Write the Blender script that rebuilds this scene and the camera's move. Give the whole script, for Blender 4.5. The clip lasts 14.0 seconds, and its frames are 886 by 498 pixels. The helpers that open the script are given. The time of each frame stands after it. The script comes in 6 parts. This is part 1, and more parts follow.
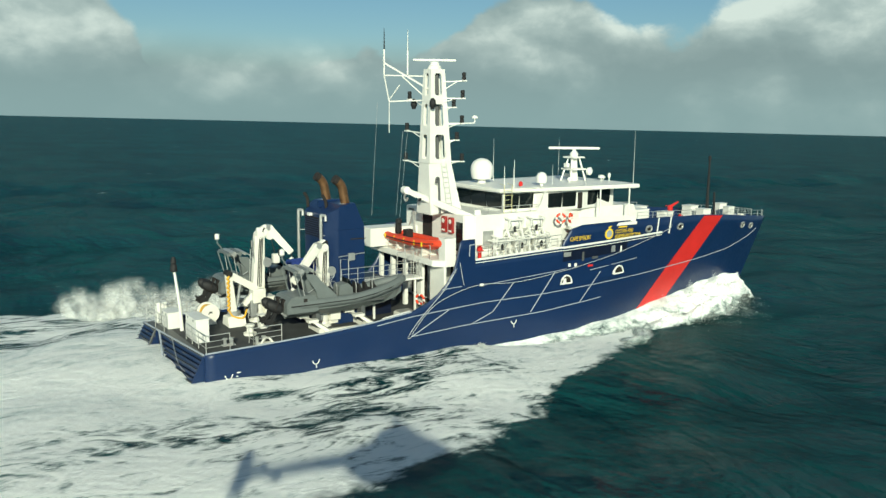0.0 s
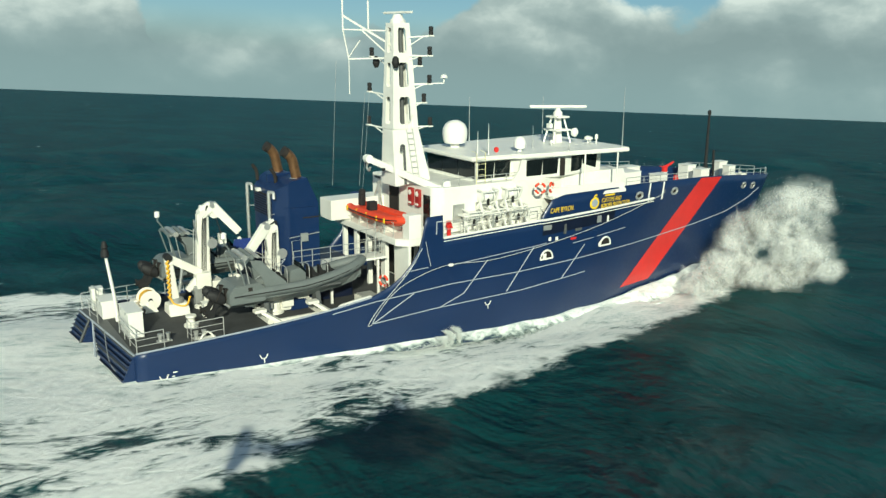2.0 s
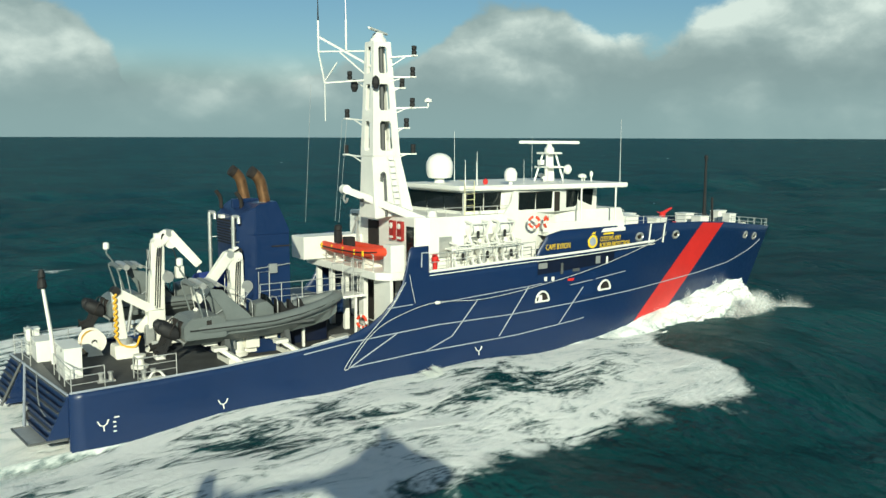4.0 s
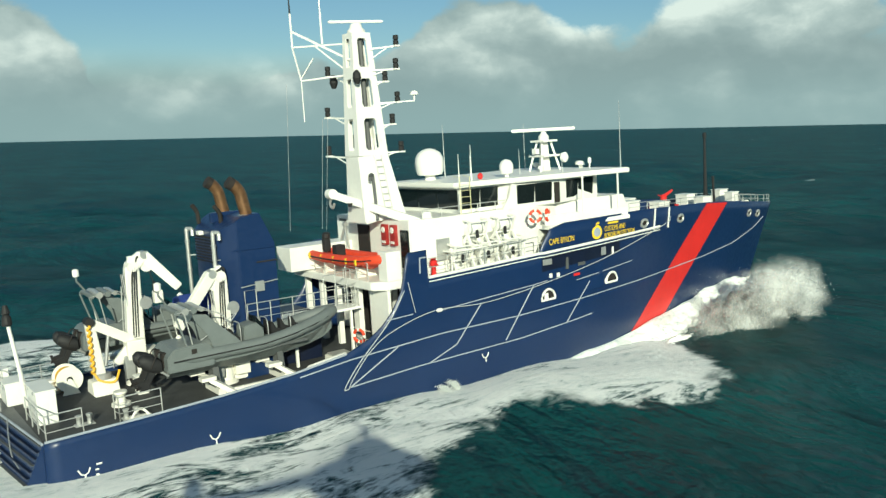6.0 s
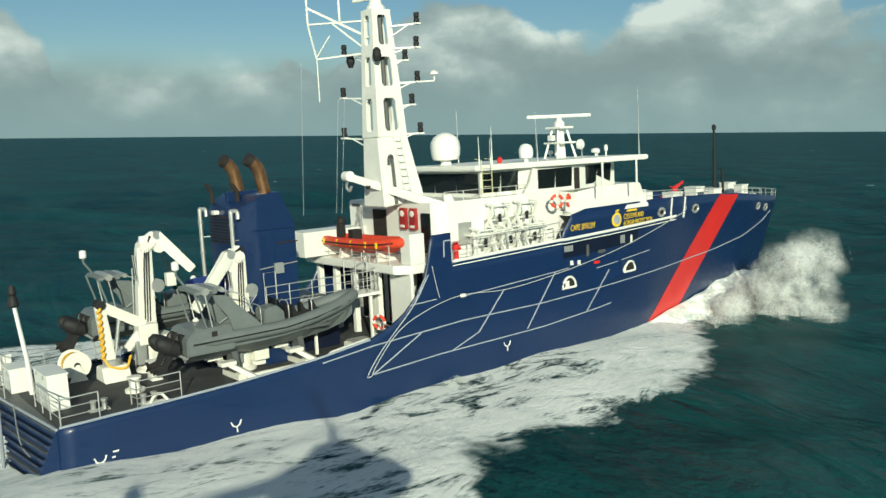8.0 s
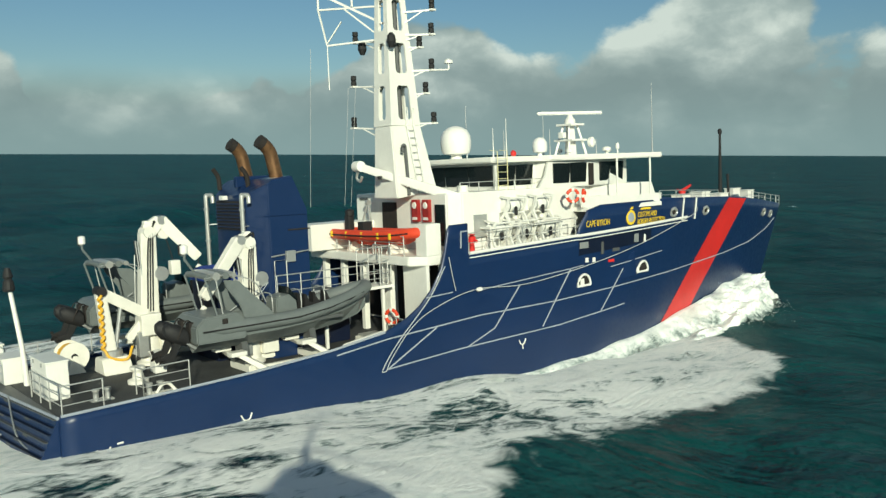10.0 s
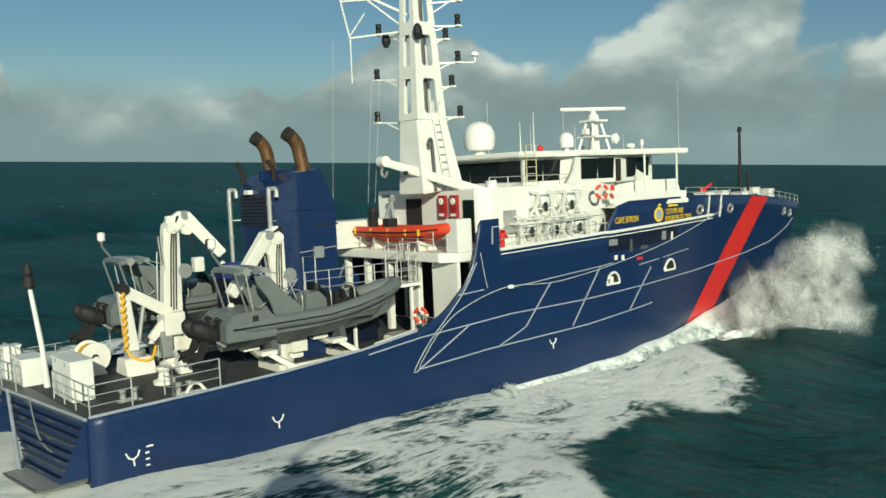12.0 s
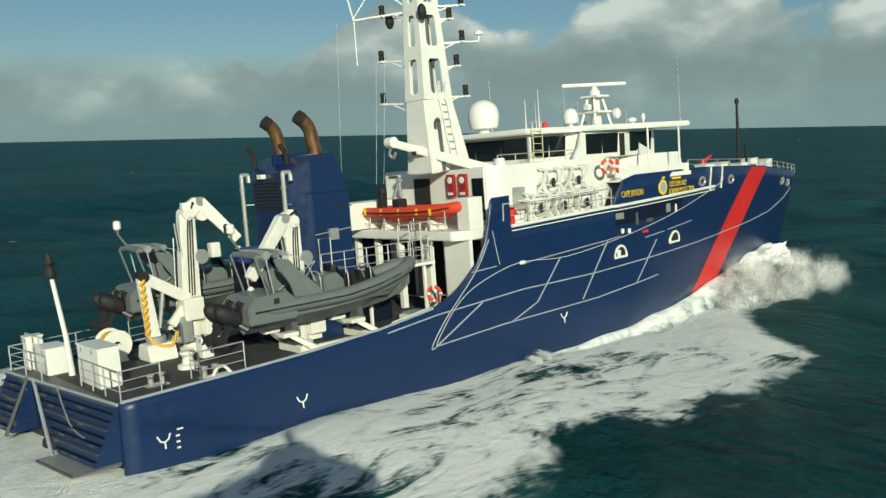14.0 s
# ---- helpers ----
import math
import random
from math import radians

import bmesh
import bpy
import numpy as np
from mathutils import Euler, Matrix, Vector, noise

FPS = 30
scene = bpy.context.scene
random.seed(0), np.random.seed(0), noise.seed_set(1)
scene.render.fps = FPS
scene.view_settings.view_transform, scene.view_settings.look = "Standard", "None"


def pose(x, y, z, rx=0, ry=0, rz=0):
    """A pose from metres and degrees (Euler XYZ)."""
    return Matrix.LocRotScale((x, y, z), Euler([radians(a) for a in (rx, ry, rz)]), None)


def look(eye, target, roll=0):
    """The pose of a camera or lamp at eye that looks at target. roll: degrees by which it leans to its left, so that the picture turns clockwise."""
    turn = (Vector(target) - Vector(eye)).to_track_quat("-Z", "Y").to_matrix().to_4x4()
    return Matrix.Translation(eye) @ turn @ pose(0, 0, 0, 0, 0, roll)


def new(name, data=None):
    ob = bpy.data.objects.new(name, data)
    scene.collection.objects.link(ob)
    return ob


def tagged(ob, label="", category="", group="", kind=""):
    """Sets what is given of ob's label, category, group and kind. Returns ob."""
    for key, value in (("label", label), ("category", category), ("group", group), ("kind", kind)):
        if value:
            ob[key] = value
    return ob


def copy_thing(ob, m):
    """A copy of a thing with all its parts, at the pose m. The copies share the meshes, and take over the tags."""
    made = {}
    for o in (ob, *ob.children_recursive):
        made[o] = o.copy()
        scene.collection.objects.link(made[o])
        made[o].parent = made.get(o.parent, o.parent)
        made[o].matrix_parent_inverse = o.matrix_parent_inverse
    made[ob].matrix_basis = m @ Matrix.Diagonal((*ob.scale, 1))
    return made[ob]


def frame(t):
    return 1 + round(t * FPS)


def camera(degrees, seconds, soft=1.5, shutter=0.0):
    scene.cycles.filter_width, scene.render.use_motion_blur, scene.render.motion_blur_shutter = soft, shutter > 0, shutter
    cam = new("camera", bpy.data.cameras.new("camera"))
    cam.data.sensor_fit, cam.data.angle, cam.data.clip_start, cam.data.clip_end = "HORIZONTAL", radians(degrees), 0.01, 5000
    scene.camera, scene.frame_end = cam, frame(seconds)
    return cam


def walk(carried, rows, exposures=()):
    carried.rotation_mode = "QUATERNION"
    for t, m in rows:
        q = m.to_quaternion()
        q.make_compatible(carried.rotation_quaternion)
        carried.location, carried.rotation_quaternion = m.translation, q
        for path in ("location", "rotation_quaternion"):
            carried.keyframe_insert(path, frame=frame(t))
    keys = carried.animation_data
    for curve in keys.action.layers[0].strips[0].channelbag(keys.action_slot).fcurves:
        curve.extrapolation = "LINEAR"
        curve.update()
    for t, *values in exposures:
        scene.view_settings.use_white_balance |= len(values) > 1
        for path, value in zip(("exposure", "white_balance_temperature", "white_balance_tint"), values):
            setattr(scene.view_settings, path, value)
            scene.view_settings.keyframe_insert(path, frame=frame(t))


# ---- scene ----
# The ship's own axes: x to starboard, y ahead from the transom, z up from the keel line's water mark.
cam = camera(55.0, 14.0, soft=1.4, shutter=0.4)
SPEED = 13.0
# seconds, bow up, starboard down (degrees)
SWAY = [
    (0, 1.13, 0.3),
    (0.5, 0.89, 1.14),
    (1, 1.77, 1.81),
    (1.5, 2.87, 2.45),
    (2, 3.94, 2.51),
    (2.5, 3.59, 2.02),
    (3, 2.2, 1.14),
    (3.5, 0.52, 0.41),
    (4, -0.36, -0.65),
    (4.2, -0.15, -0.75),
    (6.3, 2, -1.82),
    (6.5, 2.21, -1.92),
    (7, 1.4, -1.99),
    (7.5, 0.93, -1.97),
    (8, 1.46, -2.25),
    (8.2, 1.42, -2.27),
    (10.3, 1.03, -2.49),
    (10.5, 0.99, -2.51),
    (11, 1.55, -2.24),
    (11.5, 1.55, -2.16),
    (12, 1.27, -2.74),
    (12.5, 0.48, -2.7),
    (13, 0.54, -2.67),
    (13.5, 0.82, -3.09),
    (14, 1.05, -3.47),
]
# seconds, eye, target, roll, all in the ship's axes
PATH = [
    (0, (52.79, -14.688, 16.936), (51.138, -13.609, 16.613), 0.6),
    (0.5, (52.284, -13.658, 17.635), (50.633, -12.582, 17.295), 1.6),
    (1, (51.314, -12.243, 18.526), (49.689, -11.148, 18.127), 0.9),
    (1.5, (50.358, -10.642, 19.201), (48.739, -9.56, 18.743), 0.4),
    (2, (49.135, -9.08, 18.946), (47.501, -8.033, 18.462), 0.2),
    (2.5, (48.265, -7.98, 17.458), (46.617, -6.937, 17.014), -0.2),
    (3, (47.263, -7.194, 15.522), (45.605, -6.134, 15.162), 0.1),
    (3.5, (46.161, -7.004, 14.287), (44.505, -5.92, 14.001), 0.7),
    (4, (44.847, -7.053, 13.652), (43.208, -5.933, 13.413), 0.1),
    (4.2, (44.513, -6.947, 13.69), (42.874, -5.825, 13.46), -0.3),
    (6.3, (40.875, -6.198, 13.962), (39.269, -5.037, 13.692), -3.8),
    (6.5, (40.521, -6.539, 13.667), (38.914, -5.378, 13.406), -3.5),
    (7, (39.825, -6.961, 12.987), (38.233, -5.776, 12.737), -2.8),
    (7.5, (39.298, -7.19, 12.664), (37.736, -5.965, 12.423), -2.6),
    (8, (38.581, -7.332, 12.469), (37.012, -6.115, 12.228), -3.0),
    (8.2, (38.155, -7.391, 12.293), (36.581, -6.18, 12.056), -2.7),
    (10.3, (35.597, -8.215, 10.623), (34.068, -6.94, 10.443), -2.2),
    (10.5, (35.247, -8.294, 10.619), (33.718, -7.018, 10.436), -2.2),
    (11, (34.856, -8.367, 10.828), (33.337, -7.081, 10.634), -2.8),
    (11.5, (34.371, -8.465, 10.627), (32.87, -7.158, 10.43), -3.0),
    (12, (33.891, -8.772, 10.015), (32.371, -7.482, 9.854), -2.5),
    (12.5, (33.317, -9.218, 9.716), (31.771, -7.956, 9.578), -2.2),
    (13, (33.031, -9.645, 9.902), (31.487, -8.384, 9.746), -2.5),
    (13.5, (33.233, -9.769, 10.055), (31.707, -8.491, 9.863), -3.7),
    (14, (33.546, -9.893, 9.983), (32.044, -8.589, 9.777), -4.2),

]
PIVOT = (0, 12, -0.1)


def under_way(t, bow_up=0.0, stbd_down=0.0):
    """The ship's pose at t seconds: straight ahead along y, with its pitch and roll."""
    return pose(0, PIVOT[1] + SPEED * t, 0, bow_up, stbd_down, 0) @ pose(-PIVOT[0], -PIVOT[1], -PIVOT[2])


SHIP_ROWS = [(t, under_way(t, p, r)) for t, p, r in SWAY]
walk(cam, [(t, s @ look(eye, target, roll)) for (t, s), (_, eye, target, roll) in zip(SHIP_ROWS, PATH)],
     exposures=[(0, 0.05, 6150, -7), (4.2, 0.1, 6150, -7), (6.4, 0.2, 6150, -7), (7, 0.08, 6150, -7), (8.2, 0.0, 6200, -6), (10.5, -0.12, 6250, -5), (14, -0.2, 6250, -5)])

# ---- daylight ----
SUN_WAY = Vector((0.815, -0.468, 0.347)).normalized()   # towards the sun
sun_data = bpy.data.lights.new("sun", "SUN")
sun_data.energy, sun_data.angle, sun_data.color = 5.0, radians(0.6), (1.0, 0.91, 0.74)
sun = new("sun", sun_data)
sun.matrix_basis = look((0, 0, 80), Vector((0, 0, 80)) - SUN_WAY)


class Nodes:
    """A short way to write node trees."""

    def __init__(self, tree):
        self.tree = tree
        tree.nodes.clear()

    def add(self, kind, inputs=None, operation="", use_clamp=False, interpolation_type="", data_type="", object=None):
        node = self.tree.nodes.new(kind)
        if operation:
            node.operation = operation
        if use_clamp:
            node.use_clamp = True
        if interpolation_type:
            node.interpolation_type = interpolation_type
        if data_type:
            node.data_type = data_type
        if object:
            node.object = object
        for key, value in (inputs or {}).items():
            if isinstance(value, bpy.types.NodeSocket):
                self.tree.links.new(value, node.inputs[key])
            else:
                node.inputs[key].default_value = value
        return node

    def math(self, op, a, b=0.0, c=0.0, clamp=False):
        return self.add("ShaderNodeMath", {0: a, 1: b, 2: c}, operation=op, use_clamp=clamp).outputs[0]

    def noise(self, vector, scale, detail=4.0, rough=0.55, warp=0.0):
        return self.add("ShaderNodeTexNoise", {"Vector": vector, "Scale": scale, "Detail": detail, "Roughness": rough, "Distortion": warp}).outputs["Fac"]

    def step(self, value, low, high, to_low=0.0, to_high=1.0):
        node = self.add("ShaderNodeMapRange", {"Value": value, "From Min": low, "From Max": high, "To Min": to_low, "To Max": to_high}, interpolation_type="SMOOTHSTEP")
        return node.outputs["Result"]

    def ramp(self, fac, *stops):
        node = self.add("ShaderNodeValToRGB", {"Fac": fac})
        els = node.color_ramp.elements
        while len(els) < len(stops):
            els.new(0.5)
        for el, (place, colour) in zip(els, stops):
            el.position, el.color = place, (*colour, 1)
        return node.outputs["Color"]

    def mix(self, fac, a, b):
        node = self.add("ShaderNodeMix", {"Factor": fac}, data_type="RGBA")
        for key, value in ((6, a), (7, b)):
            if isinstance(value, bpy.types.NodeSocket):
                self.tree.links.new(value, node.inputs[key])
            else:
                node.inputs[key].default_value = (*value, 1)
        return node.outputs[2]

    def scaled(self, vector, x, y, z, move=(0, 0, 0)):
        return self.add("ShaderNodeMapping", {"Vector": vector, "Scale": (x, y, z), "Location": move}).outputs["Vector"]


def make_sky():
    """Broken cumulus over a hazy horizon, with blue gaps higher up."""
    world = bpy.data.worlds.new("sky")
    scene.world = world
    world.use_nodes = True
    n = Nodes(world.node_tree)
    way = n.add("ShaderNodeTexCoord").outputs["Generated"]
    sky = n.add("ShaderNodeTexSky")
    sky.sky_type, sky.sun_disc = "NISHITA", False
    sky.sun_elevation = math.asin(SUN_WAY.z)
    sky.sun_rotation = math.atan2(SUN_WAY.x, SUN_WAY.y)
    sky.air_density, sky.dust_density, sky.ozone_density = 1.1, 0.2, 4.0
    xyz = n.add("ShaderNodeSeparateXYZ", {"Vector": way}).outputs
    up = n.math("MAXIMUM", xyz["Z"], 0.0)
    # directions flattened on a cloud deck, so that clouds shrink towards the horizon
    stretched = n.scaled(way, 1.0, 1.0, 1.55, (3.1, 0.4, 0.2))
    lifted = n.scaled(way, 1.0, 1.0, 1.55, (3.1 + 0.02, 0.4 - 0.012, 0.2 + 0.06))
    big = n.noise(stretched, 2.6, 2.0, 0.5)
    fine = n.noise(stretched, 6.0, 7.0, 0.5, 0.1)
    above = n.noise(lifted, 6.0, 3.0, 0.45, 0.1)
    puff = n.noise(stretched, 19.0, 7.0, 0.6, 0.3)
    body = n.math("ADD", n.math("MULTIPLY", big, 0.46), n.math("MULTIPLY", fine, 0.64))
    body = n.math("ADD", body, n.math("MULTIPLY", puff, 0.17))
    body = n.math("SUBTRACT", body, 0.035)
    # coverage falls off with height above the horizon
    cover = n.step(up, 0.03, 0.20, 0.14, -0.06)
    # the larger banks and gaps of this sky: bearing, height, reach (degrees), how much more or less cloud
    for bearing, height, reach, more in ((-70, 7.5, 9, -0.32), (-41, 9.0, 7, -0.18), (-59, 9.5, 6, -0.2), (-51, 4.8, 7, 0.22), (-34, 5.0, 8, 0.12), (-30, 9.5, 4, 0.2), (-81, 4.0, 7, 0.13)):
        a, e = radians(bearing), radians(height)
        facing = n.add("ShaderNodeVectorMath", {0: way, 1: (math.sin(a) * math.cos(e), math.cos(a) * math.cos(e), math.sin(e))}, operation="DOT_PRODUCT").outputs["Value"]
        body = n.math("ADD", body, n.step(facing, math.cos(radians(reach)), 1.0, 0.0, more))
    mask = n.step(n.math("ADD", body, cover), 0.575, 0.655)
    # sides turned to the sun and thin tops are bright, bases grey
    lit = n.math("ADD", n.math("MULTIPLY", n.math("SUBTRACT", fine, above), 1.5), n.math("MULTIPLY", puff, 0.34))
    lit = n.math("ADD", lit, n.step(up, 0.02, 0.16, 0.19, 0.37))
    cloud = n.ramp(lit, (0.24, (0.33, 0.40, 0.41)), (0.42, (0.40, 0.47, 0.475)), (0.56, (0.55, 0.61, 0.60)), (0.72, (0.90, 0.92, 0.87)))
    haze = n.step(up, 0.0, 0.09, 0.85, 0.0)
    cloud = n.mix(haze, cloud, (0.35, 0.46, 0.475))
    clear = n.add("ShaderNodeBackground", {"Color": sky.outputs[0], "Strength": 0.066})
    hazy = n.add("ShaderNodeBackground", {"Color": cloud, "Strength": 0.80})
    both = n.add("ShaderNodeMixShader", {0: n.math("MAXIMUM", mask, n.step(up, 0.10, 0.045)), 1: clear.outputs[0], 2: hazy.outputs[0]})
    n.add("ShaderNodeOutputWorld", {"Surface": both.outputs[0]})


make_sky()
scene.view_settings.exposure = 0.0

# ---- materials ----


def paint(name, colour, rough=0.4, metal=0.0, vary=0.12, scale=1.5, wear=None, wear_at=0.68, bump=0.05, coat=0.0, streaks=0.0):
    """A painted, moulded or metal surface with patchiness at two scales, and wear or grime in blotches."""
    mat = bpy.data.materials.new(name)
    mat.use_nodes = True
    n = Nodes(mat.node_tree)
    at = n.add("ShaderNodeTexCoord").outputs["Object"]
    coarse = n.noise(at, scale, 4.0, 0.6)
    fine = n.noise(n.scaled(at, 1, 1, 0.35) if streaks else at, scale * 11, 5.0, 0.65)
    dark = tuple(c * (1 - vary * 1.6) for c in colour)
    light = tuple(min(1, c * (1 + vary)) for c in colour)
    tone = n.ramp(n.math("ADD", n.math("MULTIPLY", coarse, 0.65), n.math("MULTIPLY", fine, 0.35)), (0.3, dark), (0.7, light))
    if wear:
        spot = n.step(n.math("ADD", n.math("MULTIPLY", n.noise(n.scaled(at, 1, 1, 0.4), scale * 2.4, 6.0, 0.7), 0.7), n.math("MULTIPLY", fine, 0.3)), wear_at - 0.06, wear_at + 0.06)
        tone = n.mix(n.math("MULTIPLY", spot, 0.75), tone, wear)
    rub = n.step(fine, 0.2, 0.8, max(0.03, rough - 0.08), min(1, rough + 0.12))
    lump = n.add("ShaderNodeBump", {"Height": fine, "Strength": bump, "Distance": 0.02}).outputs[0]
    bsdf = n.add("ShaderNodeBsdfPrincipled", {"Base Color": tone, "Roughness": rub, "Metallic": metal, "Normal": lump, "Coat Weight": coat})
    n.add("ShaderNodeOutputMaterial", {"Surface": bsdf.outputs[0]})
    return mat


NAVY = paint("navy_paint", (0.0055, 0.022, 0.080), 0.36, vary=0.07, scale=0.35, wear=(0.010, 0.028, 0.080), wear_at=0.66, bump=0.0, coat=0.1)
WHITE = paint("white_paint", (0.80, 0.79, 0.73), 0.4, vary=0.05, scale=0.9, wear=(0.50, 0.45, 0.36), wear_at=0.74, streaks=1)
CREAM = paint("crane_paint", (0.78, 0.76, 0.68), 0.42, vary=0.07, scale=2.0, wear=(0.42, 0.34, 0.24), wear_at=0.70)
DECK = paint("deck_coating", (0.045, 0.047, 0.048), 0.75, vary=0.25, scale=0.8, wear=(0.11, 0.11, 0.105), wear_at=0.66, bump=0.3)
PALE_DECK = paint("pale_deck_coating", (0.62, 0.62, 0.58), 0.6, vary=0.1, scale=0.7, wear=(0.40, 0.39, 0.35), wear_at=0.68, bump=0.15)
# dark navy paint, also used as the shade in recesses and under the walkway
DARK_NAVY_AND_SHADE = paint("dark_navy_and_shade", (0.004, 0.008, 0.026), 0.4, vary=0.25, scale=1.0, wear=(0.02, 0.03, 0.05), wear_at=0.68)
STEEL = paint("galvanised_steel", (0.42, 0.43, 0.42), 0.42, metal=0.5, vary=0.12, scale=3.0)
ALLOY = paint("bare_alloy", (0.55, 0.55, 0.52), 0.38, metal=0.6, vary=0.1, scale=2.0, wear=(0.3, 0.28, 0.24))
STRAKE = paint("rubbing_strake_grey", (0.34, 0.37, 0.42), 0.5, vary=0.14, scale=1.2, wear=(0.12, 0.14, 0.2), wear_at=0.66)
RED = paint("red_paint", (0.62, 0.025, 0.022), 0.35, vary=0.1, scale=0.6, bump=0.03)
HOSE_RED = paint("dark_red_paint", (0.30, 0.022, 0.020), 0.4, vary=0.15, scale=2.0)
ORANGE = paint("orange_rubber", (0.70, 0.062, 0.022), 0.55, vary=0.1, scale=2.0, wear=(0.5, 0.06, 0.02))
GREY_TUBE = paint("grey_rubber", (0.135, 0.152, 0.150), 0.6, vary=0.12, scale=1.6, wear=(0.07, 0.08, 0.08), wear_at=0.66)
GREY_HULL = paint("grey_gelcoat", (0.150, 0.168, 0.165), 0.4, vary=0.1, scale=1.2, wear=(0.08, 0.085, 0.085))
DARK_GREY = paint("dark_grey_paint", (0.085, 0.09, 0.09), 0.5, vary=0.15, scale=2.0)
BLACK = paint("black_rubber", (0.012, 0.012, 0.013), 0.68, vary=0.3, scale=3.0)
# sooty black steel, also used as the shade inside holes and doorways
SOOT_AND_SHADE = paint("sooty_steel_and_shade", (0.02, 0.016, 0.014), 0.85, vary=0.3, scale=3.0)
EXHAUST = paint("heat_stained_steel", (0.23, 0.125, 0.06), 0.45, metal=0.65, vary=0.3, scale=1.8, wear=(0.07, 0.035, 0.02), wear_at=0.56)
YELLOW = paint("yellow_paint", (0.80, 0.55, 0.03), 0.45, vary=0.06, scale=2.0)
LADDER = paint("cream_yellow_paint", (0.72, 0.66, 0.36), 0.5, vary=0.06, scale=2.0)
HOSE = paint("yellow_hose", (0.75, 0.42, 0.03), 0.5, vary=0.1, scale=3.0)
BLUE_COVER = paint("blue_canvas", (0.02, 0.05, 0.26), 0.8, vary=0.2, scale=2.0, bump=0.25)
ROPE = paint("pale_rope", (0.45, 0.47, 0.48), 0.8, vary=0.15, scale=6.0)
DOME = paint("white_gelcoat", (0.82, 0.81, 0.76), 0.3, vary=0.03, scale=1.0)
GLASS = paint("tinted_window", (0.010, 0.014, 0.015), 0.06, vary=0.2, scale=0.6, bump=0.0)


# ---- building aids ----
OFF = {}
ABOARD = []


def thing(name, label, category, x=0.0, y=0.0, z=0.0, group="", aboard=True):
    """A top-level thing: an Empty at its base, in the ship's axes."""
    ob = tagged(new(name), label, category, group)
    ob.empty_display_size = 0.3
    ob.matrix_basis = pose(x, y, z)
    OFF[ob] = Vector((x, y, z))
    if aboard:
        ABOARD.append(ob)
    return ob


def part(name, bm, material, parent, label="", smooth=False):
    """Links a bmesh, written in the ship's axes, as one mesh under a thing or a part."""
    off = OFF[parent]
    bmesh.ops.translate(bm, verts=bm.verts, vec=-off)
    bmesh.ops.recalc_face_normals(bm, faces=bm.faces)
    mesh = bpy.data.meshes.new(name)
    bm.to_mesh(mesh)
    bm.free()
    mesh.materials.append(material)
    if smooth:
        mesh.shade_smooth()
        mesh.set_sharp_from_angle(angle=radians(40))
    ob = new(name, mesh)
    ob.parent = parent
    OFF[ob] = off
    if label:
        tagged(ob, label)
    return ob


def box(x0, x1, y0, y1, z0, z1, bevel=0.02, bm=None):
    bm = bm or bmesh.new()
    made = bmesh.ops.create_cube(bm, size=1.0, matrix=Matrix.LocRotScale(((x0 + x1) / 2, (y0 + y1) / 2, (z0 + z1) / 2), None, (abs(x1 - x0), abs(y1 - y0), abs(z1 - z0))))
    if bevel:
        edges = list({e for v in made["verts"] for e in v.link_edges})
        bmesh.ops.bevel(bm, geom=edges, offset=min(bevel, 0.3 * min(abs(x1 - x0), abs(y1 - y0), abs(z1 - z0))), segments=2, affect="EDGES", profile=0.7)
    return bm


def beam(a, b, w, h, bevel=0.02, bm=None, taper=1.0):
    """A box girder from a to b, w wide and h deep, narrowing to taper at b."""
    bm = bm or bmesh.new()
    a, b = Vector(a), Vector(b)
    m = (b - a).to_track_quat("Z", "Y").to_matrix().to_4x4()
    m.translation = (a + b) / 2
    made = bmesh.ops.create_cube(bm, size=1.0, matrix=m @ Matrix.Diagonal((w, h, (b - a).length, 1)))
    if taper != 1.0:
        ends = sorted(made["verts"], key=lambda v: (v.co - b).length)[:4]
        mid = sum((v.co for v in ends), Vector()) / 4
        for v in ends:
            v.co = mid + (v.co - mid) * taper
    if bevel:
        edges = list({e for v in made["verts"] for e in v.link_edges})
        bmesh.ops.bevel(bm, geom=edges, offset=min(bevel, 0.3 * min(w, h)), segments=2, affect="EDGES")
    return bm


def tube(points, r, sides=8, bm=None, caps=True, radii=None):
    """A round bar along a line of points."""
    bm = bm or bmesh.new()
    pts = [Vector(p) for p in points]
    rings = []
    for i, p in enumerate(pts):
        d = (pts[min(i + 1, len(pts) - 1)] - pts[max(i - 1, 0)]).normalized()
        side = d.cross(Vector((0, 0, 1)) if abs(d.z) < 0.95 else Vector((0, 1, 0))).normalized()
        up = side.cross(d)
        rr = radii[i] if radii else r
        rings.append([bm.verts.new(p + rr * (math.cos(2 * math.pi * k / sides) * side + math.sin(2 * math.pi * k / sides) * up)) for k in range(sides)])
    for one, two in zip(rings, rings[1:]):
        for k in range(sides):
            bm.faces.new((one[k], one[(k + 1) % sides], two[(k + 1) % sides], two[k]))
    if caps:
        bm.faces.new(rings[0][::-1])
        bm.faces.new(rings[-1])
    return bm


